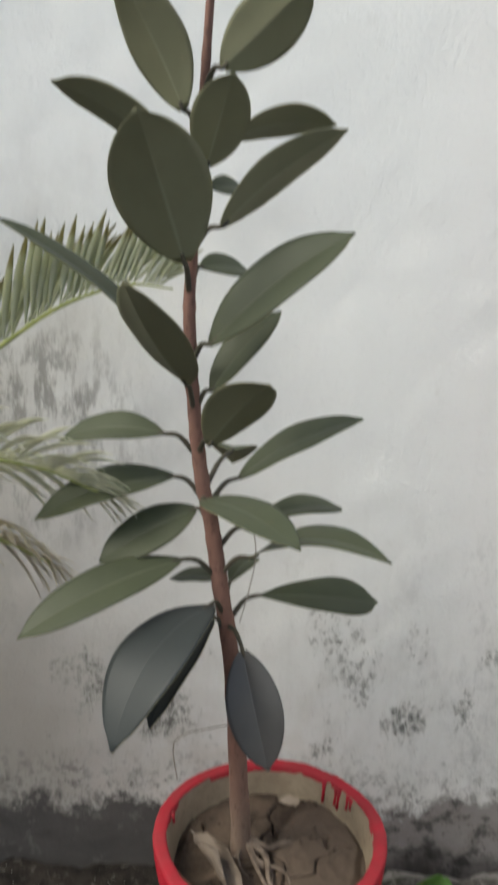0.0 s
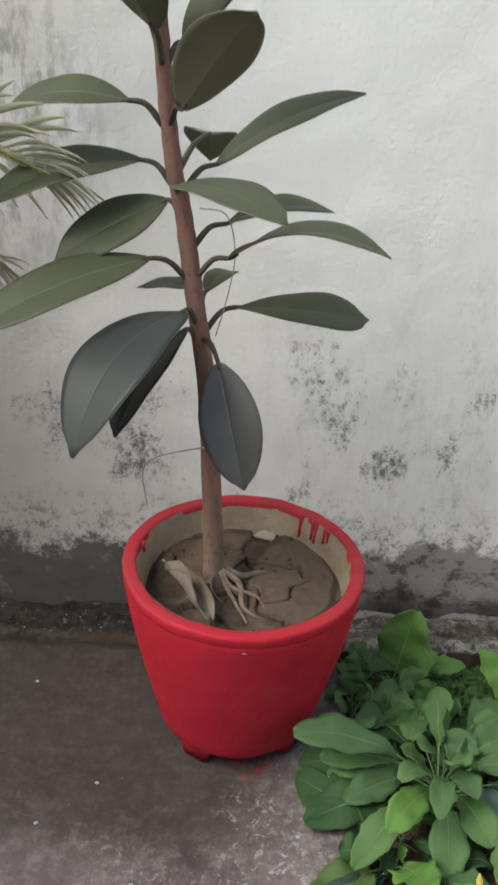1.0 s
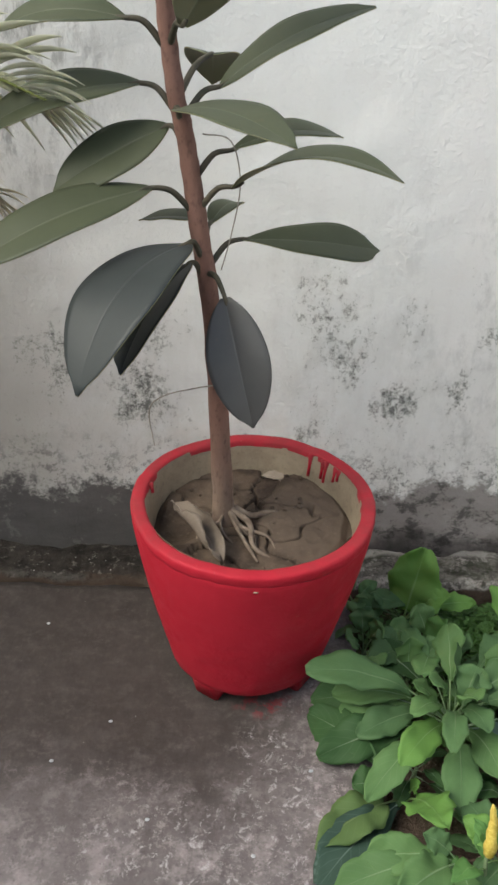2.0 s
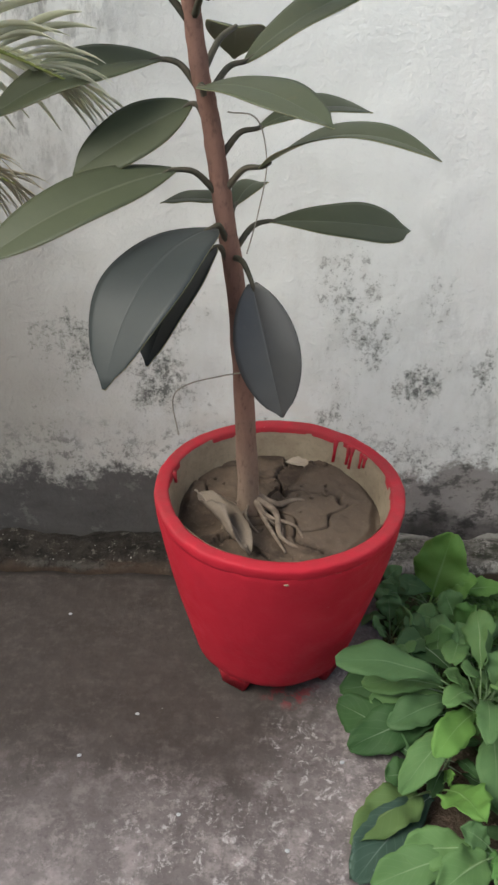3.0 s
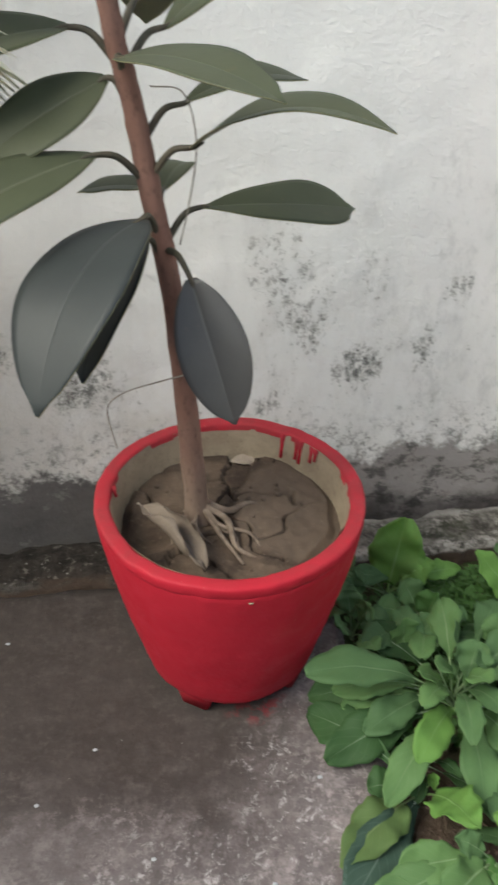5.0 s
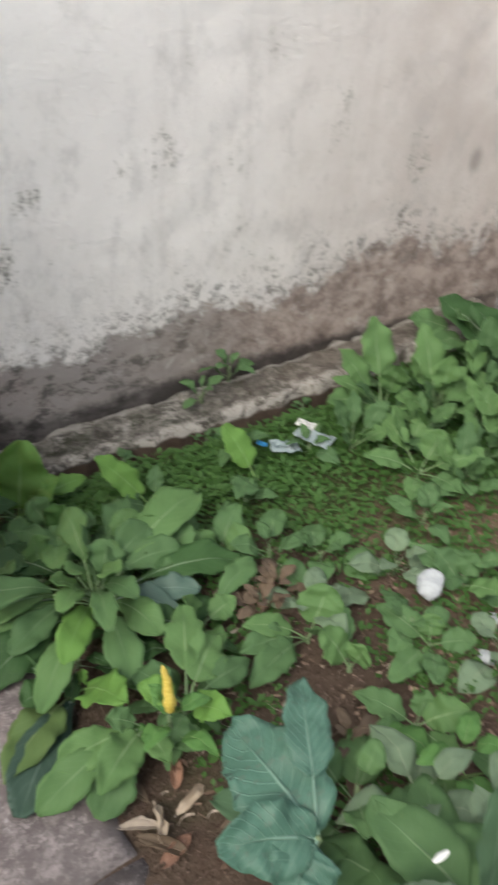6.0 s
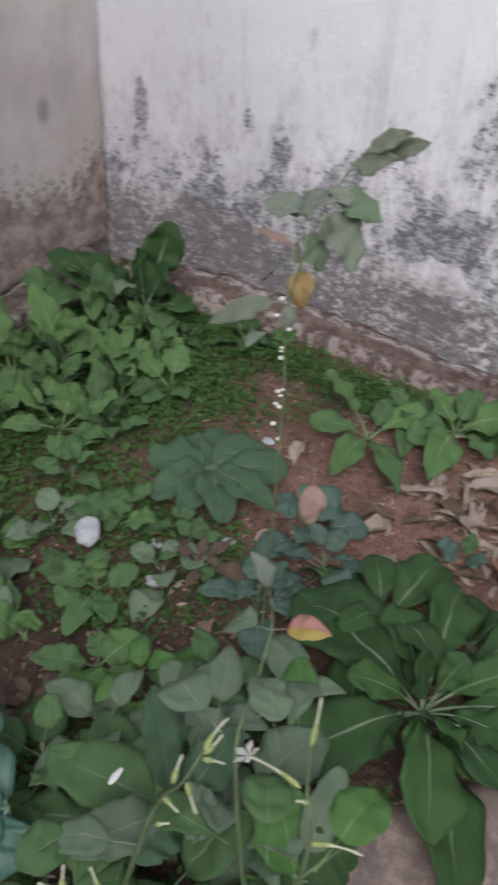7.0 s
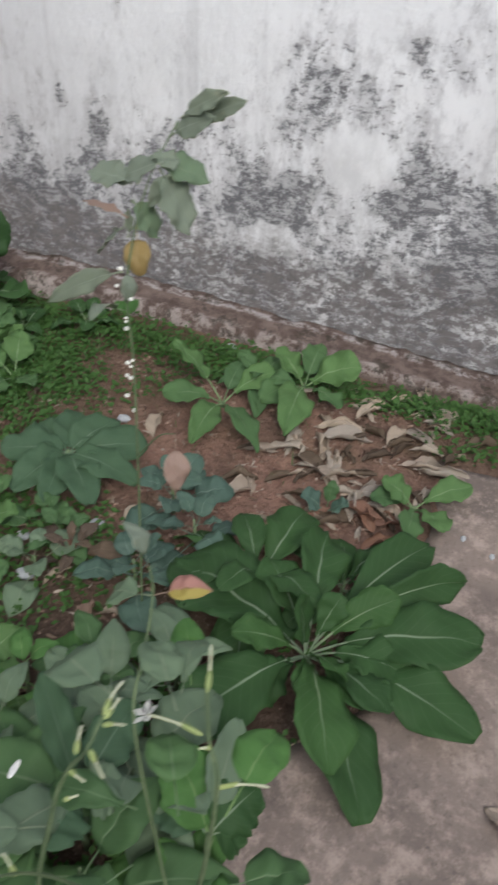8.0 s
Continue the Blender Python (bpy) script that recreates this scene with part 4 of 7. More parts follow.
def trunk_at(z):
    for a, b in zip(TRUNK, TRUNK[1:]):
        if a.z <= z <= b.z:
            return a.lerp(b, (z - a.z) / (b.z - a.z))
    return TRUNK[-1] if z > TRUNK[-1].z else TRUNK[0]


def trunk_radius(z):
    r = 0.0185 - 0.0075 * (z - 0.35) / 0.85 if z < 1.2 else 0.011 - 0.005 * (z - 1.2) / 0.6
    return r + (0.012 * math.exp(-(z - 0.31) / 0.025) if z < 0.45 else 0)


bm = bmesh.new()
tube(bm, [p - ROOT for p in TRUNK], [trunk_radius(p.z) * (1 + 0.07 * (1 if i % 5 == 0 else 0)) for i, p in enumerate(TRUNK)], 14, 0.06, 4)
part("trunk", bm, MAT_BARK, plant, "leaning reddish brown bark stem")
rng = random.Random(8)
for angle, reach, thick in ((6, 0.128, 0.0095), (-126, 0.08, 0.005), (-54, 0.14, 0.009), (-64, 0.13, 0.007), (-44, 0.135, 0.006), (-34, 0.075, 0.009), (-57, 0.10, 0.005), (-84, 0.07, 0.005), (40, 0.05, 0.004), (158, 0.045, 0.004), (-30, 0.05, 0.004)):
    a, bm = radians(angle), bmesh.new()
    d, s = Vector((math.cos(a), math.sin(a), 0)), Vector((-math.sin(a), math.cos(a), 0))
    start = Vector((0.004, 0.0, 0.0))
    sway = 0.3 if thick > 0.0095 else 1.0
    pts = smooth_path([start + d * 0.008 + Vector((0, 0, 0.032)), start + d * reach * 0.35 + s * sway * rng.uniform(-0.016, 0.016) + Vector((0, 0, 0.015)),
                       start + d * reach * 0.7 + s * sway * rng.uniform(-0.018, 0.018) + Vector((0, 0, 0.005)), start + d * reach + s * rng.uniform(-0.01, 0.01) - Vector((0, 0, 0.006))], 5)
    tube(bm, pts, [0.78 * thick * (1 - 0.6 * sway * i / (len(pts) - 1)) for i in range(len(pts))], 7, 0.12, angle)
    part("root", bm, MAT_ROOT, plant, "pale exposed root")


def rubber_leaf(base, tip, width, roll, bend=0.06, droop=0.03, fold=0.22, wave=0.02, from_z=None, upper=None, kind="rubber"):
    """A leaf from the base of its blade to its tip, turned about its own axis by roll degrees, on a petiole from the trunk."""
    base, tip = Vector(base), Vector(tip)
    axis = (tip - base).normalized()
    level = Vector((0, 0, 1)).cross(axis).normalized()
    lift = axis.cross(level)
    side = level * math.cos(radians(roll)) + lift * math.sin(radians(roll))
    up = axis.cross(side)
    length = (tip - base).length
    bm = bmesh.new()
    blade(bm, kind, length, width * 0.93, fold, bend, droop, wave, 0.0014, 0.0, 22, 6, int(abs(base.x * 991 + base.z * 577)))
    for v in bm.verts:
        v.co.z += droop * v.co.x
    turn = Matrix(((axis.x, side.x, up.x), (axis.y, side.y, up.y), (axis.z, side.z, up.z))).to_4x4()
    bmesh.ops.transform(bm, matrix=Matrix.Translation(base - ROOT) @ turn, verts=bm.verts)
    leaf = part("leaf", bm, [upper or MAT_RUBBER, MAT_RUBBER_UNDER], plant)
    flat = Vector((base.x, base.y, 0)) - Vector((trunk_at(base.z).x, trunk_at(base.z).y, 0))
    z = from_z if from_z else base.z - 0.35 * flat.length - 0.012
    start = trunk_at(z)
    start = start + flat.normalized() * trunk_radius(z) * 0.6
    bm = bmesh.new()
    pts = smooth_path([start - ROOT, start.lerp(base, 0.5) + Vector((0, 0, 0.012)) * min(1, flat.length / 0.04) - ROOT, base - ROOT, base + axis * length * 0.06 + up * ((0.226 * bend + 0.06 * droop) * length - 0.002) - ROOT], 5)
    tube(bm, pts, [0.0052 - 0.0026 * i / (len(pts) - 1) for i in range(len(pts))], 7)
    part("petiole", bm, MAT_PETIOLE, leaf, "dark curved petiole")


rubber_leaf((-0.052, 1.149, 0.779), (-0.003, 1.08, 0.6), 0.100, 34, 0.05, 0.0, 0.35, from_z=0.80, upper=MAT_RUBBER_SHEEN)
rubber_leaf((-0.109, 1.16, 0.854), (-0.237, 0.942, 0.708), 0.142, 4, 0.15, 0.06, 0.05, upper=MAT_RUBBER_SHADED)
rubber_leaf((-0.108, 1.185, 0.818), (-0.19, 1.01, 0.71), 0.100, 22, 0.05, 0.05, 0.2, upper=MAT_RUBBER_SHADED)
rubber_leaf((-0.162, 1.17, 0.929), (-0.405, 1.05, 0.830), 0.106, -20, 0.05, 0.05, 0.15)
rubber_leaf((-0.141, 1.215, 1.007), (-0.302, 1.183, 0.916), 0.094, -40, 0.03, 0.04, 0.12)
rubber_leaf((-0.18, 1.22, 1.061), (-0.416, 1.2, 0.981), 0.105, -24, 0.07, 0.05, 0.25)
rubber_leaf((-0.098, 1.24, 0.872), (-0.19, 1.262, 0.862), 0.088, 0, 0.05, 0.02, 0.15)
rubber_leaf((-0.078, 1.25, 0.865), (-0.033, 1.36, 0.872), 0.05, 0, 0.08, 0.1, 0.2)
rubber_leaf((-0.03, 1.235, 0.845), (0.19, 1.273, 0.826), 0.108, 20, 0.02, 0.03, 0.15, kind="rubber_blunt")
rubber_leaf((-0.043, 1.181, 0.933), (0.177, 1.073, 0.967), 0.118, 4, 0.10, 0.16, 0.2, kind="rubber_tail")
rubber_leaf((-0.126, 1.17, 1.034), (0.029, 0.959, 1.02), 0.090, 10, 0.06, 0.03, 0.12, from_z=1.02)
rubber_leaf((-0.051, 1.22, 0.976), (0.121, 1.319, 0.987), 0.088, 10, 0.08, 0.05, 0.2, kind="rubber_blunt")
rubber_leaf((-0.083, 1.28, 1.098), (-0.085, 1.404, 1.049), 0.095, 4, 0.1, 0.1, 0.2)
rubber_leaf((-0.067, 1.229, 1.06), (0.142, 1.241, 1.167), 0.100, 18, 0.06, 0.04, 0.2)
rubber_leaf((-0.193, 1.18, 1.142), (-0.378, 1.227, 1.115), 0.085, -28, 0.09, 0.06, 0.2)
rubber_leaf((-0.113, 1.12, 1.137), (-0.021, 0.999, 1.249), 0.100, -24, 0.05, 0.02, 0.4, from_z=1.115)
rubber_leaf((-0.114, 1.17, 1.217), (-0.005, 1.22, 1.345), 0.080, 24, 0.05, 0.02, 0.3)
rubber_leaf((-0.116, 1.13, 1.294), (0.099, 1.106, 1.467), 0.118, 46, 0.05, 0.04, 0.3)
rubber_leaf((-0.152, 1.136, 1.231), (-0.222, 0.963, 1.387), 0.118, -10, -0.04, -0.02, 0.4, from_z=1.19)
rubber_leaf((-0.172, 1.16, 1.258), (-0.43, 1.05, 1.475), 0.095, -22, 0.05, 0.04, 0.25, from_z=1.22)
rubber_leaf((-0.155, 1.11, 1.417), (-0.208, 0.98, 1.61), 0.156, 30, 0.04, 0.02, 0.3, from_z=1.375)
rubber_leaf((-0.175, 1.13, 1.57), (-0.355, 1.12, 1.672), 0.088, 34, 0.06, 0.03, 0.25)
rubber_leaf((-0.123, 1.1, 1.555), (-0.083, 1.02, 1.666), 0.090, -22, 0.03, 0.0, 0.25, from_z=1.53)
rubber_leaf((-0.083, 1.13, 1.601), (0.069, 1.18, 1.632), 0.072, -36, 0.08, 0.05, 0.25)
rubber_leaf((-0.101, 1.12, 1.471), (0.084, 1.14, 1.618), 0.090, -40, 0.05, 0.03, 0.25)
rubber_leaf((-0.158, 1.1, 1.632), (-0.25, 1.06, 1.806), 0.104, 40, 0.04, 0.02, 0.3, from_z=1.6)
rubber_leaf((-0.102, 1.09, 1.688), (0.02, 1.04, 1.791), 0.098, -66, 0.04, 0.02, 0.3, from_z=1.67)
rubber_leaf((-0.135, 1.18, 1.412), (-0.062, 1.28, 1.41), 0.062, 40, 0.05, 0.02, 0.2)
rubber_leaf((-0.121, 1.17, 1.532), (-0.070, 1.26, 1.54), 0.05, 45, 0.05, 0.02, 0.2)

# a thin dry tendril that loops round the stem
bm = bmesh.new()
tube(bm, smooth_path([(-0.165, 1.2, 0.50), (-0.175, 1.22, 0.555), (-0.15, 1.2, 0.592), (-0.1, 1.19, 0.612), (-0.06, 1.2, 0.616)], 8), 0.0012, 5)
tendril = as_object("dry_tendril", bm, MAT_WIRE)
tagged(tendril, "thin dry tendril looped round the rubber plant stem", "tendril")
bm = bmesh.new()
tube(bm, smooth_path([(-0.09, 1.2, 1.0), (-0.05, 1.21, 0.99), (-0.035, 1.22, 0.93), (-0.045, 1.22, 0.86), (-0.06, 1.22, 0.80)], 8), 0.001, 5)
tagged(as_object("dry_tendril", bm, MAT_WIRE), "thin dry tendril hanging beside the rubber plant stem", "tendril")


# ---- palm at the wall ----
def palm_frond(parent, path, leaf_length, mats, seed, sag=0.5, count=34, spread=62, turn=0.0, wide=0.075, raised=False):
    rng = random.Random(seed)
    origin = Vector(parent.location)
    pts = smooth_path([Vector(p) - origin for p in path], 10)
    bm = bmesh.new()
    tube(bm, pts, [0.007 - 0.0055 * i / (len(pts) - 1) for i in range(len(pts))], 8)
    frond = part("frond", bm, mats[1], parent)
    shapes = []
    for k in range(3):
        bm = bmesh.new()
        blade(bm, "lance", 1.0, wide, 0.3, 0.03, sag * (0.6 + 0.35 * k), 0, 0.003, 0.0, 9, 1, k)
        mesh = bpy.data.meshes.new("leaflet")
        for f in bm.faces:
            f.smooth = True
        bm.to_mesh(mesh)
        bm.free()
        mesh.materials.append(mats[0])
        mesh.materials.append(mats[0])
        shapes.append(mesh)
    for i in range(count):
        s = 0.18 + 0.8 * i / count
        k = s * (len(pts) - 1)
        a = pts[int(k)]
        axis, side, up = frame_of(pts[min(int(k) + 1, len(pts) - 1)] - pts[max(int(k) - 1, 0)])
        side, up = side * math.cos(turn) + up * math.sin(turn), up * math.cos(turn) - side * math.sin(turn)
        for sign in (-1, 1):
            angle = radians(spread - 34 * s + rng.uniform(-7, 7))
            out = (Vector((0, 0, 0.95)) + side * sign * 0.3) if raised else side * sign
            way = (axis * math.cos(angle) + out * math.sin(angle) + up * rng.uniform(0.0, 0.35)).normalized()
            w2 = up.cross(way).normalized() if abs(up.dot(way)) < 0.98 else side
            n = way.cross(w2)
            length = leaf_length * (0.55 + 0.6 * math.sin(math.pi * min(1, 0.25 + s * 0.75))) * rng.uniform(0.85, 1.1)
            m = Matrix(((way.x, w2.x, n.x, a.x), (way.y, w2.y, n.y, a.y), (way.z, w2.z, n.z, a.z), (0, 0, 0, 1))) @ Matrix.Diagonal((length, length, length, 1))
            placed("leaflet", rng.choice(shapes), frond, m)


palm = thing("areca_palm", (-1.05, 1.3, 0.0), "feathery areca palm with pale arching fronds at the wall", "palm")
bm = bmesh.new()
tube(bm, smooth_path([(0, 0, 0.0), (0.01, 0.0, 0.35), (0.03, 0.01, 0.75)], 6), [0.028] * 7 + [0.02] * 6, 10, 0.05)
part("trunk", bm, MAT_RACHIS, palm, "ringed green palm cane")
palm_frond(palm, [(-1.02, 1.31, 0.74), (-0.74, 1.42, 1.10), (-0.54, 1.45, 1.26), (-0.42, 1.46, 1.34), (-0.30, 1.46, 1.38), (-0.21, 1.45, 1.375)], 0.17, (MAT_PALM, MAT_RACHIS), 3, 0.16, 34, 82, radians(58), 0.085, True)
palm_frond(palm, [(-1.02, 1.3, 0.74), (-0.78, 1.24, 0.99), (-0.60, 1.21, 1.085), (-0.42, 1.2, 1.075), (-0.30, 1.19, 1.035)], 0.21, (MAT_PALM_PALE, MAT_RACHIS), 5, 0.22, 40, 66, radians(35))
palm_frond(palm, [(-1.02, 1.32, 0.7), (-0.82, 1.29, 0.92), (-0.64, 1.27, 0.96), (-0.51, 1.25, 0.935), (-0.40, 1.24, 0.89)], 0.19, (MAT_PALM_DRY, MAT_RACHIS), 9, 0.3, 34, 66, radians(35))

# ---- weeds ----
SHAPES = {}


def shapes_of(kind, mats):
    """Some blades of a kind, one metre long, that the weeds share."""
    key = (kind, mats[0].name)
    if key not in SHAPES:
        SHAPES[key] = []
        for k in range(5):
            rng = random.Random(k * 7 + len(kind))
            bm = bmesh.new()
            if kind == "lance":
                blade(bm, "spoon", 1, rng.uniform(0.29, 0.38), 0.12, 0.1, rng.uniform(0.1, 0.28), 0.14, 0.006, 0.3, 15, 3, k, rng.uniform(-0.6, 0.6), 9, 0.0, 0.07, 0.22)
            elif kind == "broad":
                blade(bm, "spoon", 1, rng.uniform(0.40, 0.48), 0.12, 0.1, rng.uniform(0.15, 0.3), 0.14, 0.005, 0.16, 14, 3, k, rng.uniform(-0.35, 0.35), 7, 0.0, 0.07, 0.24)
            elif kind == "ovate":
                blade(bm, "ovate", 1, rng.uniform(0.40, 0.52), 0.09, 0.08, rng.uniform(0.1, 0.3), 0.1, 0.006, 0.3, 12, 3, k, rng.uniform(-0.35, 0.35), 0, 0.0, 0.1, 0.24)
            else:
                blade(bm, "round", 1, rng.uniform(0.46, 0.58), 0.08, 0.06, rng.uniform(0.08, 0.2), 0.1, 0.006, 0.36, 12, 3, k, rng.uniform(-0.35, 0.35), 0, 0.0, 0.1, 0.22)
            mesh = bpy.data.meshes.new("leaf")
            for f in bm.faces:
                f.smooth = True
            bm.to_mesh(mesh)
            bm.free()
            mesh.materials.append(mats[0])
            mesh.materials.append(mats[-1])
            SHAPES[key].append(mesh)
    return SHAPES[key]


def weed(place, count, length, kind, mats, label, rise=(10, 55), stem=0.03, seed=0, spin=0.0, name="weed", stalk_mat=None, group="weeds in the planting bed"):
    """A low weed: a short stem with leaves that spread from it."""
    rng = random.Random(seed * 31 + 5)
    x, y = place[:2]
    z = place[2] if len(place) > 2 else earth_height(x, y) if x > 0.24 and y > -0.07 else 0.0
    ob = thing(name, (x, y, z), label, "weed", group)
    bm = bmesh.new()
    tube(bm, [(0, 0, -0.012), (0.002, 0.001, stem * 0.5), (rng.uniform(-0.006, 0.006), rng.uniform(-0.006, 0.006), stem + 0.006)], [0.005, 0.004, 0.0025], 6)
    part("stem", bm, stalk_mat or MAT_STEM, ob)
    meshes = shapes_of(kind, mats)
    for i in range(count):
        s = i / max(1, count - 1)
        az = spin + i * 137.5 + rng.uniform(-16, 16)
        el = rise[0] + (rise[1] - rise[0]) * s + rng.uniform(-8, 8)
        size = length * (1.05 - 0.5 * s) * rng.uniform(0.85, 1.15)
        m = Matrix.Translation((0, 0, stem * (0.25 + 0.75 * s))) @ Matrix.Rotation(radians(az), 4, "Z") @ Matrix.Rotation(radians(-el), 4, "Y") @ Matrix.Rotation(radians(rng.uniform(-18, 18)), 4, "X") @ Matrix.Diagonal((size, size * rng.uniform(0.9, 1.15), size, 1))
        placed("leaf", rng.choice(meshes), ob, m)
    return ob


LANCE = (MAT_WEED, MAT_WEED)
BRIGHT, BLUE, GREY, DARK = (MAT_BRIGHT, MAT_BRIGHT), (MAT_BLUE, MAT_BLUE), (MAT_GREY, MAT_GREY), (MAT_DARK, MAT_DARK)
near_pot = "low green weed crowding the foot of the red pot"
for i, (x, y, n, size) in enumerate(((0.40, 1.22, 8, 0.11), (0.58, 1.17, 8, 0.12), (0.40, 0.80, 8, 0.11), (0.47, 0.90, 8, 0.12), (0.29, 1.32, 7, 0.09), (0.50, 1.07, 8, 0.11), (0.64, 1.10, 8, 0.11), (0.30, 0.97, 7, 0.10))):
    weed((x, y), n, size, "lance", (LANCE, DARK)[i % 2], near_pot, (4, 40), 0.02, i, i * 47)
for i, (x, y, n, size) in enumerate(((0.71, 0.86, 7, 0.12), (0.84, 0.73, 6, 0.09), (0.73, 1.02, 7, 0.13), (0.95, 0.61, 7, 0.1), (1.03, 0.60, 6, 0.09), (0.82, 0.97, 7, 0.11), (0.93, 0.87, 7, 0.1), (1.06, 0.79, 6, 0.09), (1.07, 0.66, 6, 0.08))):
    weed((x, y), n - 1, size, "round", LANCE if i % 3 else GREY, "low green weed with spoon-shaped leaves on bare earth", (8, 45), 0.035, i + 70, i * 61)
for i, (x, y, n, size) in enumerate(((1.30, 1.26, 7, 0.10), (1.44, 1.32, 7, 0.11), (1.58, 1.24, 7, 0.11), (1.46, 1.10, 6, 0.09), (1.70, 1.10, 7, 0.11), (1.20, 1.18, 6, 0.09), (1.34, 1.10, 6, 0.09), (1.78, 0.95, 7, 0.11), (1.60, 1.05, 6, 0.1), (1.66, 1.38, 8, 0.13), (1.82, 1.28, 8, 0.14), (1.38, 1.42, 7, 0.12))):
    weed((x, y), n, size, ("ovate", "round")[i % 2], (LANCE, DARK, LANCE)[i % 3], "low green weed growing in the wall corner", (2, 40), 0.03, i + 100, i * 53)

weed((1.05, 0.21), 7, 0.19, "broad", DARK, "dark green toothed weed behind the rosette", (8, 32), 0.05, 162, 60)
weed((1.10, 0.06), 8, 0.15, "broad", DARK, "dark green weed at the edge of the path", (8, 40), 0.04, 163, 10)
weed((1.68, 0.43), 7, 0.13, "ovate", LANCE, "green weed near the mouldy wall", (8, 40), 0.03, 166, 80)
weed((1.20, 0.44), 9, 0.12, "round", BLUE, "dusky blue-green weed on the reddish earth", (5, 40), 0.08, 168, 15)
weed((0.98, 0.42), 8, 0.12, "round", BLUE, "dusky blue-green weed under the tall flowers", (5, 40), 0.07, 169, 70)
weed((1.12, 0.36), 8, 0.11, "round", BLUE, "dusky blue-green weed under the tall flowers", (5, 40), 0.06, 170, 170)
for i, (x, y) in enumerate(((0.63, 0.90), (0.68, 0.93), (0.59, 0.60), (1.0, 0.56))):
    weed((x, y), 9, 0.085, "lance", (MAT_DRY_DARK, MAT_DRY if i % 2 else MAT_RUSSET), "withered brown weed on the bare earth", (8, 70), 0.03, i + 400, i * 50, "withered_weed", MAT_ROOT, "withered weeds")
weed((0.99, 1.595, 0.028), 7, 0.09, "lance", LANCE, "small green weed rooted in the crumbling ledge", (20, 70), 0.04, 420, 30, group="weeds on the ledge")
weed((0.88, 1.545, 0.024), 6, 0.08, "lance", LANCE, "small green weed rooted in the crumbling ledge", (15, 60), 0.03, 421, 80, group="weeds on the ledge")
for i, (x, y, n, size) in enumerate(((0.52, 0.36, 7, 0.2), (0.60, 0.24, 7, 0.19), (0.45, 0.24, 7, 0.2), (0.68, 0.36, 7, 0.15), (0.50, 0.12, 7, 0.12), (0.40, 0.06, 6, 0.14), (0.80, 0.26, 6, 0.14), (0.34, 0.30, 6, 0.16), (0.60, 0.45, 7, 0.15), (0.70, 0.47, 6, 0.13), (0.52, 0.50, 6, 0.13), (0.62, 0.34, 6, 0.16), (0.76, 0.38, 6, 0.13))):
    weed((x, y), n, size, ("ovate", "round", "ovate")[i % 3], (LANCE, GREY, LANCE, GREY, BRIGHT)[i % 5], "broad green weed under the flowering stems", (8, 45), 0.10, i + 180, i * 77)
for i, (x, y, n, size) in enumerate(((0.84, 1.45, 6, 0.06), (0.87, 1.36, 5, 0.1), (1.02, 1.28, 6, 0.09), (0.24, 1.40, 7, 0.1), (0.62, 1.45, 5, 0.06), (1.14, 1.46, 6, 0.06), (0.79, 1.2, 6, 0.08), (1.08, 0.95, 6, 0.1), (1.24, 0.98, 6, 0.1))):
    weed((x, y), n, size, "ovate", LANCE, "small green weed in the mossy ground cover", (15, 55), 0.03, i + 200, i * 67)


def sprig(name, place, stems, leaves, label, category, group=""):
    """A tall thin weed: bent stems, and leaves hung on them by place, heading, rise and size."""
    ob = thing(name, place, label, category, group)
    o = Vector(place)
    for line, radius in stems:
        bm = bmesh.new()
        pts = smooth_path([Vector(p) - o for p in line], 7)
        tube(bm, pts, [radius * (1 - 0.55 * i / (len(pts) - 1)) for i in range(len(pts))], 6)
        part("stem", bm, MAT_STEM, ob)
    for i, (x, y, z, az, el, size, mats, kind) in enumerate(leaves):
        rng = random.Random(i)
        m = Matrix.Translation(Vector((x, y, z)) - o) @ Matrix.Rotation(radians(az), 4, "Z") @ Matrix.Rotation(radians(-el), 4, "Y") @ Matrix.Rotation(radians(rng.uniform(-20, 20)), 4, "X") @ Matrix.Diagonal((size, size, size, 1))
        placed("leaf", shapes_of(kind, mats)[i % 5], ob, m)
    return ob


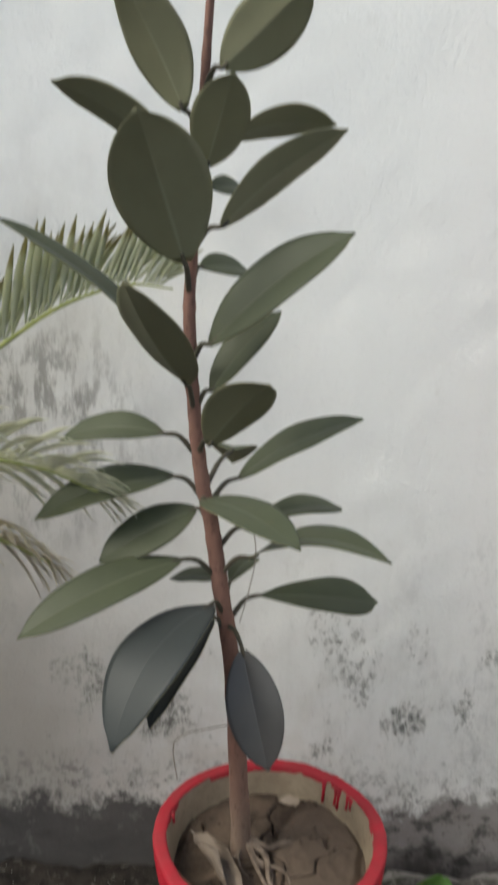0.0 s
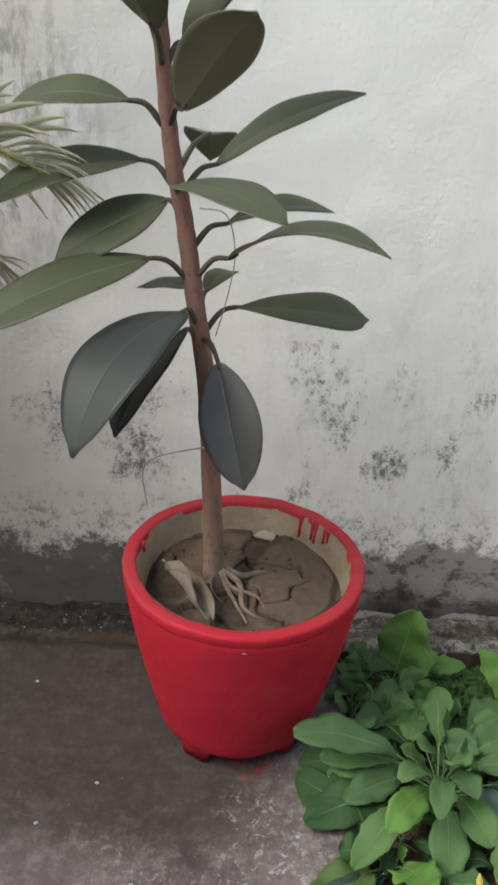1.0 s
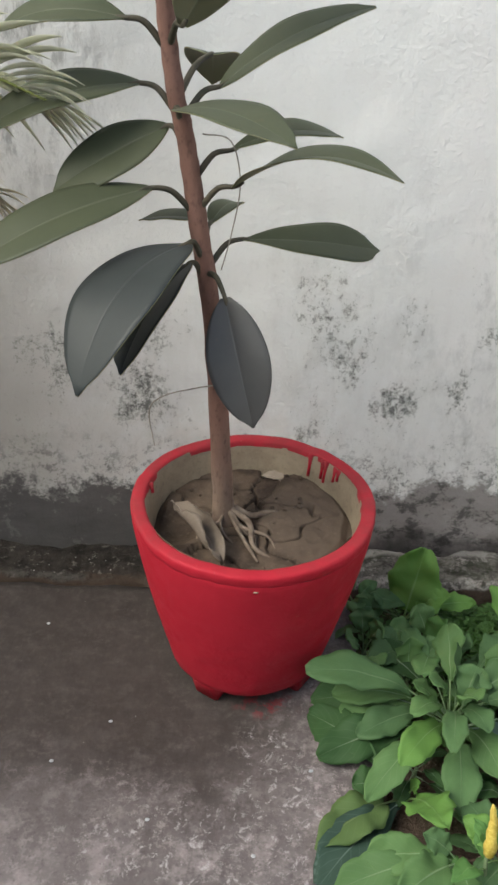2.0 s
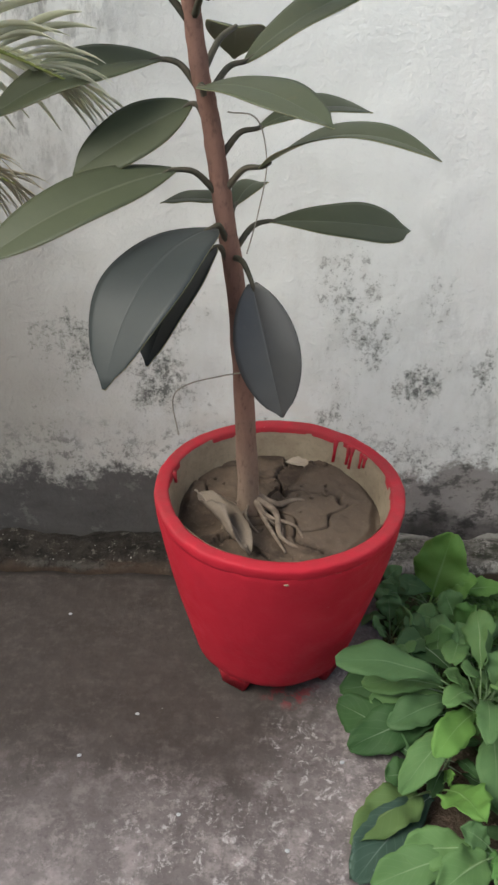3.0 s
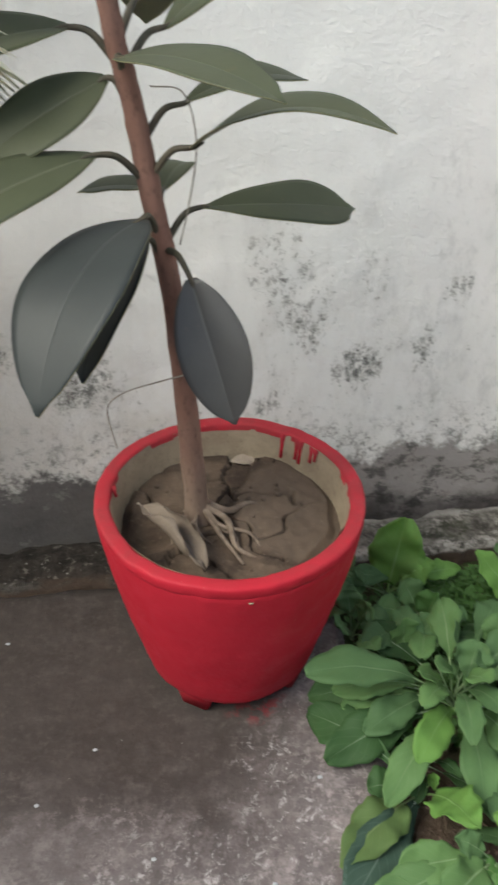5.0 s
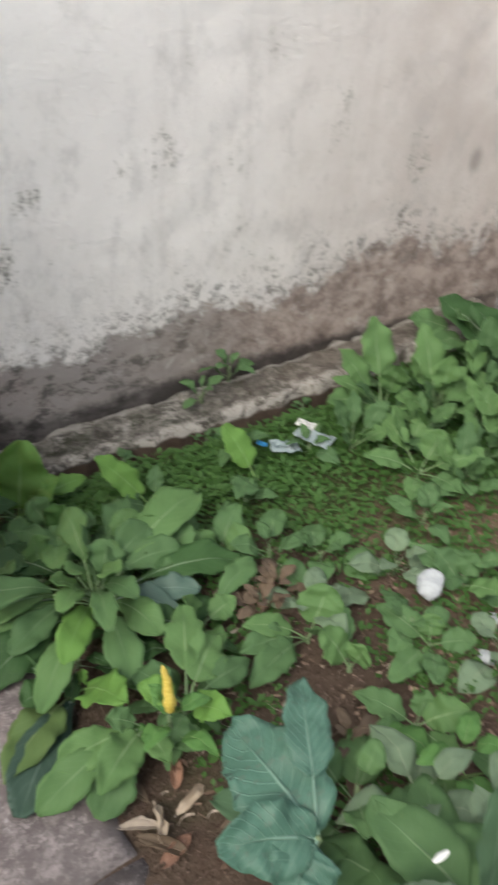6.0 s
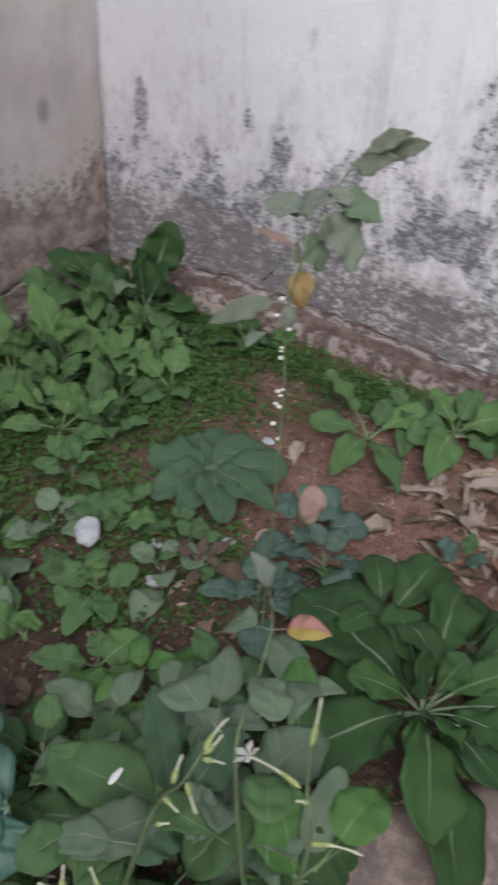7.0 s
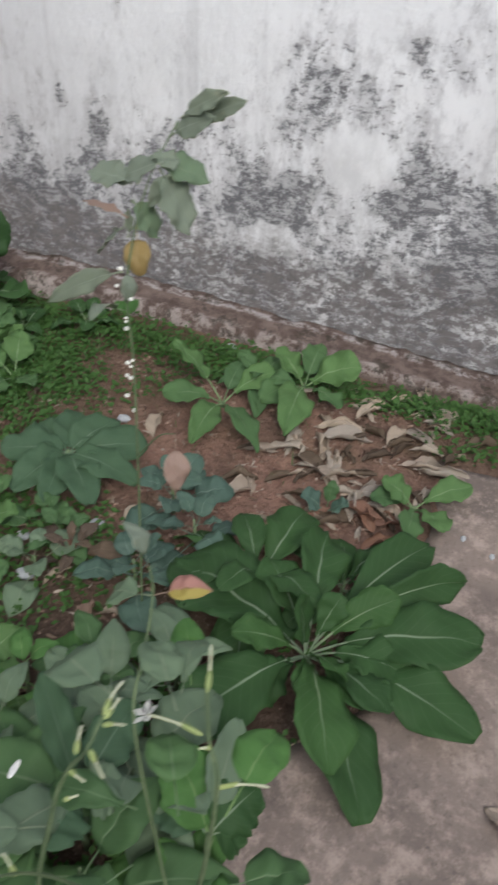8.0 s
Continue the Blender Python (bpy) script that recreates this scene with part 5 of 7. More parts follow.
W, B, T, Y = (MAT_WEED, MAT_WEED), (MAT_BLUE, MAT_BLUE), (MAT_DARK, MAT_DARK), (MAT_BRIGHT, MAT_WEED)
def grown_leaf(parent, base, tip, width, mats, kind, stalk, arch, roll, seed):
    """A leaf that rises from its root and bends over to its tip: a thin stalk and a wavy blade along one curve."""
    rng = random.Random(seed)
    base, tip = Vector(base), Vector(tip)
    length = (tip - base).length
    knee = base.lerp(tip, 0.42) + Vector((0, 0, arch * length * 1.3))
    phase, bite = rng.uniform(0, 6.3), rng.uniform(0.04, 0.085) * (0.55 if width > 0.085 else 1.0)
    crinkle = 0.055 if mats[0] is MAT_CABBAGE else 0.014
    uv_of, rows, bm = {}, [], bmesh.new()
    uv = bm.loops.layers.uv.verify()
    n_along, n_side, thick = 26, 4, 0.0009

    def spot(s):
        here = base * (1 - s) ** 2 + knee * 2 * s * (1 - s) + tip * s * s
        way = ((knee - base) * (1 - s) + (tip - knee) * s).normalized()
        side = Vector((-0.15, -0.42, 0.9)).cross(way)
        side = side.normalized() if side.length > 0.05 else Vector((1, 0, 0))
        lift = way.cross(side)
        a = radians(roll) + 0.35 * (s - 0.5) * math.sin(phase)
        return here, side * math.cos(a) + lift * math.sin(a), lift * math.cos(a) - side * math.sin(a)

    for skin in (0, 1):
        grid = []
        for i in range(n_along + 1):
            q = i / n_along
            here, side, lift = spot(stalk + (1 - stalk) * q)
            w = width / 2 * outline(kind, min(max(q, 0.012), 0.988))
            left, right = (1 + bite * math.sin(q * (24 + k) + phase * k) + 0.55 * bite * math.sin(q * (57 - 3 * k) + 2 * phase) + 0.1 * noise.noise(Vector((q * 3.5, k, seed * 1.7))) for k in (1, 2))
            row = []
            for j in range(-n_side, n_side + 1):
                v = j / n_side
                y = v * w * (left if j < 0 else right)
                h = 0.14 * abs(y) + width * 0.07 * abs(v) ** 1.5 * math.sin(q * 15 + phase + (1.9 if j < 0 else 0))
                h += width * crinkle * noise.noise(Vector((q * 13 + seed, v * 4.2, seed * 0.7)))
                h += width * 0.08 * noise.noise(Vector((q * 4.5 + seed * 3.1, v * 1.7, seed))) * min(1, q * 4)
                vert = bm.verts.new(here + side * y + lift * (h - thick * skin))
                uv_of[vert] = (q, 0.5 + v / 2)
                row.append(vert)
            grid.append(row)
        rows.append(grid)
    for skin, grid in enumerate(rows):
        for i in range(n_along):
            for j in range(2 * n_side):
                quad = (grid[i][j], grid[i + 1][j], grid[i + 1][j + 1], grid[i][j + 1])
                bm.faces.new(quad[::-1] if skin == 0 else quad).material_index = skin
    top, low = rows
    rim = [(i, 0) for i in range(n_along + 1)] + [(n_along, j) for j in range(1, 2 * n_side + 1)] + [(i, 2 * n_side) for i in range(n_along - 1, -1, -1)] + [(0, j) for j in range(2 * n_side - 1, 0, -1)]
    for (a, b), (c, d) in zip(rim, rim[1:] + rim[:1]):
        bm.faces.new((top[a][b], top[c][d], low[c][d], low[a][b])).material_index = 1
    before = set(bm.verts)
    reach = max(stalk, 0.05)
    thin = min(0.0024, 0.0009 + width * 0.014)
    tube(bm, [spot(reach * 1.08 * k / 6)[0] - Vector((0, 0, 0.0006)) for k in range(7)], [thin * (1.3 - 0.08 * k) for k in range(7)], 6)
    for vert in set(bm.verts) - before:
        uv_of[vert] = (0.1, 0.5)
    for f in bm.faces:
        for loop in f.loops:
            loop[uv].uv = uv_of[loop.vert]
    part("leaf", bm, [mats[0], mats[-1]], parent)


def grown(root, leaves, label, into=None):
    """A weed whose leaves all spring from one root: for each one its tip, width, materials, outline, stalk's share, arch and roll."""
    x, y, z = root
    if z == 0 and x > 0.24 and y > -0.07:
        z = earth_height(x, y)
    ob = into or thing("weed", (x, y, z), label, "weed", "weeds in the planting bed")
    o = Vector(ob.location)
    if not into:
        bm = bmesh.new()
        if root[2] > 0.02:
            tube(bm, [(0.004, 0, -z - 0.02), (-0.003, 0.002, -z * 0.5), (0, 0, 0.012)], [0.006, 0.005, 0.004], 7, 0.05)
        else:
            tube(bm, [(0, 0, -0.014), (0.001, 0.001, 0.0), (0, 0, 0.016)], [0.006, 0.0055, 0.004], 7, 0.05)
        part("stem", bm, MAT_STEM, ob)
    for i, (tx, ty, tz, width, mats, kind, stalk, arch, roll) in enumerate(leaves):
        grown_leaf(ob, Vector((x, y, z + 0.008)) - o, Vector((tx, ty, tz)) - o, width, mats, kind, stalk, arch, roll, i + int(x * 5000))
    return ob


U, P, O, D, Q = (MAT_LIME, MAT_LIME), (MAT_FRESH, MAT_FRESH), (MAT_OLIVE, MAT_OLIVE), (MAT_DUSK, MAT_BLUE), (MAT_MID, MAT_MID)
V, C, G = (MAT_MUTED, MAT_MUTED), (MAT_CABBAGE, MAT_BLUE), (MAT_GREY, MAT_GREY)
grown((0.391, 1.068, 0.0), [
    (0.16, 1.071, 0.075, 0.057, P, "spoon", 0.42, 0.3, 6), (0.174, 1.058, 0.05, 0.046, P, "spoon", 0.42, 0.25, -4), (0.105, 1.045, 0.155, 0.070, W, "spoon", 0.35, 0.25, 8),
    (0.131, 0.978, 0.02, 0.078, T, "spoon", 0.35, 0.2, 0), (0.198, 0.867, 0.05, 0.054, P, "spoon", 0.4, 0.3, 12), (0.258, 0.912, 0.08, 0.058, U, "spoon", 0.3, 0.3, -20),
    (0.397, 1.156, 0.13, 0.042, W, "lance", 0.4, 0.05, 70), (0.293, 1.047, 0.13, 0.043, P, "ovate", 0.5, 0.2, 30), (0.645, 1.164, 0.1, 0.092, P, "spoon", 0.3, 0.25, -10),
    (0.433, 1.127, 0.1, 0.069, W, "spoon", 0.35, 0.2, 10), (0.658, 1.01, 0.04, 0.072, T, "spoon", 0.3, 0.25, -6), (0.543, 0.973, 0.05, 0.052, B, "spoon", 0.4, 0.2, 0),
    (0.423, 0.898, 0.07, 0.060, P, "spoon", 0.3, 0.3, 16), (0.344, 0.843, 0.05, 0.062, W, "spoon", 0.3, 0.25, 0),
], "green rosette weed with long stalked leaves by the pot")
grown((0.388, 1.094, 0.0), [
    (0.393, 1.219, 0.12, 0.065, P, "spoon", 0.35, 0.2, -25), (0.517, 1.119, 0.1, 0.075, W, "spoon", 0.3, 0.25, 20), (0.319, 1.244, 0.08, 0.048, W, "spoon", 0.5, 0.2, 10),
    (0.528, 1.26, 0.06, 0.058, W, "spoon", 0.5, 0.2, 0), (0.553, 1.065, 0.07, 0.064, W, "spoon", 0.35, 0.3, 0), (0.199, 0.999, 0.05, 0.059, W, "spoon", 0.4, 0.25, 0),
    (0.127, 1.1, 0.03, 0.072, T, "spoon", 0.4, 0.2, 0), (0.259, 1.23, 0.05, 0.065, T, "spoon", 0.4, 0.2, 0), (0.321, 1.029, 0.15, 0.042, P, "spoon", 0.3, 0.3, 0),
    (0.389, 0.99, 0.15, 0.048, P, "spoon", 0.3, 0.3, 0), (0.283, 0.983, 0.12, 0.042, P, "spoon", 0.3, 0.3, 0), (0.332, 0.897, 0.13, 0.044, W, "spoon", 0.3, 0.3, 0),
    (0.4, 0.94, 0.13, 0.044, W, "spoon", 0.3, 0.3, 0),
], "green toothed weed between the pot and the planting bed")
grown((0.347, 1.373, 0.0), [
    (0.381, 1.405, 0.165, 0.112, U, "round", 0.15, 0.08, 0), (0.429, 1.342, 0.09, 0.076, U, "ovate", 0.3, 0.25, 0), (0.276, 1.388, 0.06, 0.042, W, "ovate", 0.4, 0.2, 0),
    (0.499, 1.373, 0.05, 0.043, U, "ovate", 0.5, 0.2, 0), (0.221, 1.372, 0.03, 0.058, W, "ovate", 0.4, 0.2, 0),
], "upright bright green weed against the ledge")
grown((0.605, 1.273, 0.0), [
    (0.508, 1.342, 0.12, 0.062, U, "round", 0.25, 0.1, 0), (0.637, 1.32, 0.07, 0.036, W, "ovate", 0.4, 0.1, 0), (0.536, 1.273, 0.04, 0.047, W, "ovate", 0.4, 0.1, 0),
], "upright bright green weed in the ground cover")
grown((0.321, 1.179, 0.0), [
    (0.316, 1.187, 0.11, 0.055, P, "spoon", 0.3, 0.1, 20), (0.385, 1.207, 0.09, 0.050, W, "spoon", 0.35, 0.2, -10), (0.273, 1.26, 0.07, 0.044, W, "spoon", 0.45, 0.2, 0),
    (0.268, 1.189, 0.05, 0.047, W, "spoon", 0.4, 0.2, 0), (0.217, 1.162, 0.04, 0.053, T, "spoon", 0.4, 0.2, 0),
], "green weed with small stalked leaves")
grown((0.278, 0.921, 0.0), [
    (0.114, 0.801, 0.02, 0.076, O, "ovate", 0.3, 0.2, 14), (0.116, 0.747, 0.01, 0.088, D, "spoon", 0.15, 0.14, -6), (0.306, 0.792, 0.09, 0.074, U, "ovate", 0.25, 0.2, -16),
    (0.183, 0.916, 0.03, 0.057, T, "spoon", 0.4, 0.2, 0), (0.288, 0.895, 0.06, 0.025, U, "ovate", 0.4, 0.2, 0), (0.122, 1.078, 0.02, 0.075, T, "spoon", 0.3, 0.2, 0),
], "weed with broad leaves hanging over the slab edge")
grown((0.327, 0.77, 0.03), [
    (0.185, 0.765, 0.05, 0.061, P, "spoon", 0.25, 0.2, 6), (0.218, 0.698, 0.05, 0.065, P, "ovate", 0.2, 0.2, -8), (0.138, 0.733, 0.02, 0.062, P, "spoon", 0.3, 0.2, 0),
    (0.326, 0.691, 0.05, 0.041, P, "ovate", 0.3, 0.2, 0), (0.27, 0.787, 0.08, 0.041, W, "ovate", 0.3, 0.2, 0), (0.21, 0.687, 0.01, 0.071, W, "spoon", 0.3, 0.2, 0),
    (0.396, 0.695, 0.03, 0.046, W, "ovate", 0.35, 0.2, 0),
], "pale green toothed weed at the slab edge")
grown((0.393, 0.758, 0.05), [
    (0.427, 0.684, 0.1, 0.048, U, "ovate", 0.15, 0.2, 8), (0.479, 0.924, 0.09, 0.065, P, "ovate", 0.3, 0.2, -10), (0.498, 0.846, 0.08, 0.074, P, "ovate", 0.3, 0.2, 14),
    (0.334, 0.808, 0.09, 0.047, U, "ovate", 0.3, 0.25, 0), (0.357, 0.872, 0.05, 0.058, W, "ovate", 0.35, 0.2, 0), (0.532, 0.788, 0.05, 0.049, W, "ovate", 0.35, 0.2, 0),
    (0.341, 0.717, 0.05, 0.045, W, "ovate", 0.3, 0.2, 0),
], "leafy weed round an upright yellow flower spike")
grown((0.854, 1.25, 0.0), [
    (0.811, 1.333, 0.11, 0.065, U, "round", 0.25, 0.1, 0), (0.742, 1.16, 0.05, 0.059, W, "ovate", 0.4, 0.2, 0),
], "green weed with stalked oval leaves in the ground cover")
grown((0.389, 1.264, 0.0), [
    (0.348, 1.298, 0.1, 0.058, P, "spoon", 0.35, 0.15, 0), (0.398, 1.246, 0.11, 0.066, Y, "ovate", 0.3, 0.15, 0), (0.291, 1.264, 0.07, 0.055, P, "spoon", 0.4, 0.2, 0),
    (0.243, 1.178, 0.06, 0.059, W, "spoon", 0.4, 0.2, 0), (0.438, 1.195, 0.08, 0.057, W, "spoon", 0.4, 0.2, 0), (0.326, 1.109, 0.09, 0.051, P, "spoon", 0.35, 0.2, 0),
], "fresh green weed between the pot and the ledge")
grown((0.249, 1.27, 0.0), [
    (0.238, 1.297, 0.09, 0.051, W, "spoon", 0.4, 0.15, 0), (0.277, 1.256, 0.08, 0.048, P, "spoon", 0.4, 0.2, 0), (0.202, 1.225, 0.07, 0.049, W, "spoon", 0.4, 0.2, 0),
    (0.257, 1.156, 0.07, 0.046, P, "spoon", 0.4, 0.2, 0),
], "small toothed green weed against the red pot")
grown((0.497, 1.122, 0.0), [
    (0.535, 1.134, 0.11, 0.075, P, "spoon", 0.3, 0.15, 0), (0.492, 1.19, 0.1, 0.066, P, "spoon", 0.3, 0.15, 0), (0.597, 1.087, 0.08, 0.072, W, "spoon", 0.3, 0.2, 0),
    (0.414, 1.084, 0.09, 0.052, W, "spoon", 0.35, 0.2, 0), (0.544, 1.03, 0.05, 0.064, W, "spoon", 0.3, 0.2, 0),
], "fresh green toothed weed in the planting bed")
grown((0.636, 1.067, 0.0), [
    (0.61, 1.105, 0.06, 0.049, P, "ovate", 0.3, 0.2, 0), (0.702, 1.056, 0.06, 0.056, P, "spoon", 0.3, 0.2, 0), (0.726, 1.137, 0.06, 0.058, W, "ovate", 0.3, 0.2, 0),
    (0.669, 0.972, 0.03, 0.050, W, "ovate", 0.3, 0.2, 0),
], "green weed with pale oval leaves")
grown((0.677, 0.816, 0.0), [
    (0.726, 0.834, 0.09, 0.086, P, "round", 0.3, 0.1, 0), (0.557, 0.854, 0.06, 0.046, P, "ovate", 0.3, 0.2, 0), (0.658, 0.767, 0.08, 0.040, W, "ovate", 0.4, 0.1, 0),
    (0.531, 0.82, 0.04, 0.059, W, "ovate", 0.3, 0.2, 0), (0.515, 0.764, 0.02, 0.059, W, "ovate", 0.3, 0.2, 0),
], "green weed with a few broad stalked leaves")
grown((0.701, 0.726, 0.0), [
    (0.666, 0.773, 0.07, 0.060, P, "round", 0.2, 0.1, 0), (0.711, 0.705, 0.06, 0.050, P, "round", 0.3, 0.1, 0), (0.743, 0.822, 0.05, 0.042, W, "round", 0.4, 0.1, 0),
], "small green weed with round leaves")
grown((0.511, 0.925, 0.0), [
    (0.423, 1.026, 0.06, 0.054, B, "spoon", 0.2, 0.2, 0), (0.482, 0.929, 0.1, 0.056, P, "ovate", 0.2, 0.1, 20), (0.588, 0.922, 0.05, 0.048, P, "ovate", 0.35, 0.2, 0),
    (0.494, 0.825, 0.06, 0.058, P, "ovate", 0.3, 0.2, 0), (0.431, 0.95, 0.05, 0.057, T, "spoon", 0.3, 0.2, 0), (0.672, 0.99, 0.05, 0.048, W, "spoon", 0.3, 0.2, 0),
], "green weed with long pale leaves")
grown((0.72, 0.577, 0.0), [
    (0.648, 0.658, 0.04, 0.050, W, "ovate", 0.2, 0.15, 0), (0.782, 0.53, 0.05, 0.061, P, "ovate", 0.2, 0.15, 0), (0.599, 0.56, 0.03, 0.062, W, "ovate", 0.25, 0.15, 0),
    (0.704, 0.469, 0.04, 0.047, P, "ovate", 0.3, 0.1, 0), (0.66, 0.479, 0.03, 0.047, W, "ovate", 0.3, 0.1, 0), (0.751, 0.594, 0.05, 0.045, W, "ovate", 0.3, 0.1, 0),
], "green weed with a few stalked oval leaves on the earth")
grown((0.644, 0.44, 0.02), [
    (0.667, 0.469, 0.05, 0.041, P, "ovate", 0.3, 0.1, 0), (0.669, 0.386, 0.05, 0.040, P, "ovate", 0.3, 0.1, 0), (0.599, 0.485, 0.04, 0.045, W, "ovate", 0.3, 0.1, 0),
], "small green weed with stalked oval leaves on the earth")
grown((0.855, 0.69, 0.0), [
    (0.806, 0.79, 0.04, 0.060, W, "ovate", 0.2, 0.15, 0), (0.873, 0.717, 0.05, 0.053, P, "round", 0.3, 0.1, 0), (0.722, 0.65, 0.03, 0.046, W, "round", 0.3, 0.1, 0),
    (0.793, 0.609, 0.02, 0.045, W, "round", 0.3, 0.1, 0), (0.907, 0.634, 0.04, 0.046, W, "round", 0.3, 0.1, 0),
], "low green weed with rounded leaves on bare earth")
grown((1.019, 0.775, 0.0), [
    (0.998, 0.845, 0.05, 0.060, W, "ovate", 0.2, 0.15, 0), (1.02, 0.683, 0.05, 0.056, P, "ovate", 0.3, 0.15, 0), (1.054, 0.783, 0.06, 0.051, W, "ovate", 0.3, 0.1, 0),
    (0.966, 0.877, 0.05, 0.046, W, "ovate", 0.3, 0.1, 0),
], "green weed beside the white stone")
grown((0.412, 0.456, 0.12), [
    (0.392, 0.640, 0.15, 0.128, C, "round", 0.03, 0.12, 0), (0.502, 0.634, 0.19, 0.070, C, "round", 0.35, 0.15, 0), (0.288, 0.502, 0.15, 0.092, C, "round", 0.03, 0.12, -6),
    (0.345, 0.60, 0.07, 0.070, V, "ovate", 0.1, 0.1, 0), (0.333, 0.416, 0.1, 0.095, C, "ovate", 0.1, 0.1, 0),
], "blue-green weed with large crinkled cabbage-like leaves")
rosette = grown((0.943, 0.084, 0.0), [
    (1.01, 0.355, 0.06, 0.169, T, "spoon", 0.12, 0.16, 0), (0.683, 0.213, 0.06, 0.118, T, "spoon", 0.2, 0.18, 8), (0.701, -0.015, 0.07, 0.100, Q, "spoon", 0.2, 0.25, 0),
    (0.679, -0.076, 0.012, 0.112, T, "spoon", 0.25, 0.22, -8), (1.013, -0.191, 0.07, 0.124, T, "spoon", 0.25, 0.2, 0), (0.863, -0.209, 0.03, 0.109, T, "spoon", 0.3, 0.2, 6),
    (1.034, -0.047, 0.1, 0.069, Q, "spoon", 0.3, 0.2, 0), (1.145, -0.146, 0.07, 0.072, T, "spoon", 0.4, 0.25, 30), (1.234, -0.071, 0.05, 0.097, T, "spoon", 0.3, 0.2, 0),
    (1.186, 0.119, 0.06, 0.102, T, "spoon", 0.3, 0.2, 0), (0.937, 0.105, 0.15, 0.056, T, "ovate", 0.2, 0.1, 0), (0.872, 0.194, 0.09, 0.061, Q, "spoon", 0.25, 0.2, 0),
], "large dark green rosette weed beside the concrete path")
grown((0.941, 0.079, 0.0), [
    (0.793, 0.058, 0.08, 0.037, Q, "spoon", 0.25, 0.2, 0), (0.847, -0.002, 0.09, 0.050, Q, "ovate", 0.2, 0.2, 0), (0.837, -0.075, 0.06, 0.076, T, "spoon", 0.3, 0.2, 0),
    (0.836, -0.036, 0.05, 0.054, T, "spoon", 0.3, 0.2, 0), (1.069, 0.194, 0.07, 0.091, T, "spoon", 0.3, 0.2, 0), (0.923, -0.09, 0.05, 0.085, T, "spoon", 0.3, 0.25, 0),
    (0.793, 0.152, 0.03, 0.083, T, "spoon", 0.3, 0.2, 0), (1.005, 0.046, 0.1, 0.057, T, "spoon", 0.3, 0.2, 0),
], "", rosette)
grown((1.378, -0.021, 0.0), [
    (1.379, 0.054, 0.06, 0.065, P, "ovate", 0.2, 0.2, 0), (1.449, -0.123, 0.04, 0.062, P, "spoon", 0.2, 0.2, 0), (1.307, -0.095, 0.03, 0.063, P, "spoon", 0.2, 0.2, 0),
    (1.241, -0.026, 0.04, 0.055, W, "spoon", 0.2, 0.2, 0), (1.35, 0.068, 0.03, 0.046, W, "spoon", 0.3, 0.2, 0),
], "small green weed at the corner of the path")
grown((1.305, 0.147, 0.0), [
    (1.279, 0.197, 0.05, 0.056, B, "ovate", 0.25, 0.2, 0), (1.297, 0.101, 0.04, 0.045, B, "ovate", 0.25, 0.2, 0), (1.336, 0.144, 0.06, 0.034, W, "ovate", 0.3, 0.2, 0),
], "small green weed on the leaf litter")
grown((1.252, 0.708, 0.01), [
    (1.101, 0.752, 0.02, 0.085, V, "round", 0.1, 0.12, 0), (1.196, 0.837, 0.03, 0.095, V, "round", 0.1, 0.12, 0), (1.309, 0.816, 0.03, 0.090, V, "round", 0.12, 0.12, 0),
    (1.366, 0.742, 0.04, 0.090, V, "round", 0.12, 0.12, 0), (1.384, 0.658, 0.03, 0.084, V, "round", 0.12, 0.12, 0), (1.328, 0.556, 0.03, 0.091, V, "spoon", 0.12, 0.12, 0),
    (1.215, 0.527, 0.02, 0.084, V, "round", 0.1, 0.12, 0), (1.123, 0.586, 0.02, 0.089, V, "round", 0.1, 0.12, 0), (1.089, 0.672, 0.02, 0.069, V, "round", 0.1, 0.12, 0),
], "flat rosette weed with broad rounded green leaves")
grown((1.718, 0.316, 0.0), [
    (1.745, 0.402, 0.08, 0.086, P, "ovate", 0.2, 0.2, 10), (1.762, 0.19, 0.07, 0.102, P, "spoon", 0.15, 0.2, 0), (1.478, 0.296, 0.03, 0.090, P, "ovate", 0.2, 0.2, 0),
    (1.843, 0.31, 0.06, 0.072, W, "ovate", 0.25, 0.2, 0), (1.588, 0.388, 0.03, 0.066, W, "spoon", 0.3, 0.2, 0), (1.628, 0.205, 0.03, 0.066, W, "spoon", 0.3, 0.2, 0),
], "green rosette weed near the mouldy wall")
grown((1.579, 0.478, 0.0), [
    (1.647, 0.635, 0.1, 0.074, P, "ovate", 0.35, 0.15, 25), (1.508, 0.603, 0.04, 0.066, W, "spoon", 0.25, 0.2, 0), (1.689, 0.382, 0.05, 0.071, P, "spoon", 0.25, 0.2, 0),
    (1.371, 0.474, 0.03, 0.069, P, "ovate", 0.25, 0.2, 0), (1.409, 0.332, 0.02, 0.066, W, "ovate", 0.25, 0.2, 0), (1.68, 0.468, 0.06, 0.055, W, "ovate", 0.3, 0.2, 0),
], "green weed on the reddish earth")
grown((0.522, 0.274, 0.12), [
    (0.564, 0.334, 0.3, 0.048, V, "round", 0.2, 0.1, 0), (0.482, 0.449, 0.16, 0.090, W, "round", 0.2, 0.1, 0), (0.538, 0.395, 0.14, 0.107, W, "round", 0.2, 0.1, 0),
    (0.387, 0.323, 0.2, 0.066, G, "round", 0.2, 0.1, 0), (0.668, 0.262, 0.14, 0.066, V, "round", 0.25, 0.1, 0), (0.549, 0.222, 0.14, 0.071, G, "round", 0.2, 0.1, 0),
    (0.439, 0.271, 0.15, 0.069, V, "round", 0.2, 0.1, 0),
], "broad dull green weed under the flowering stems")
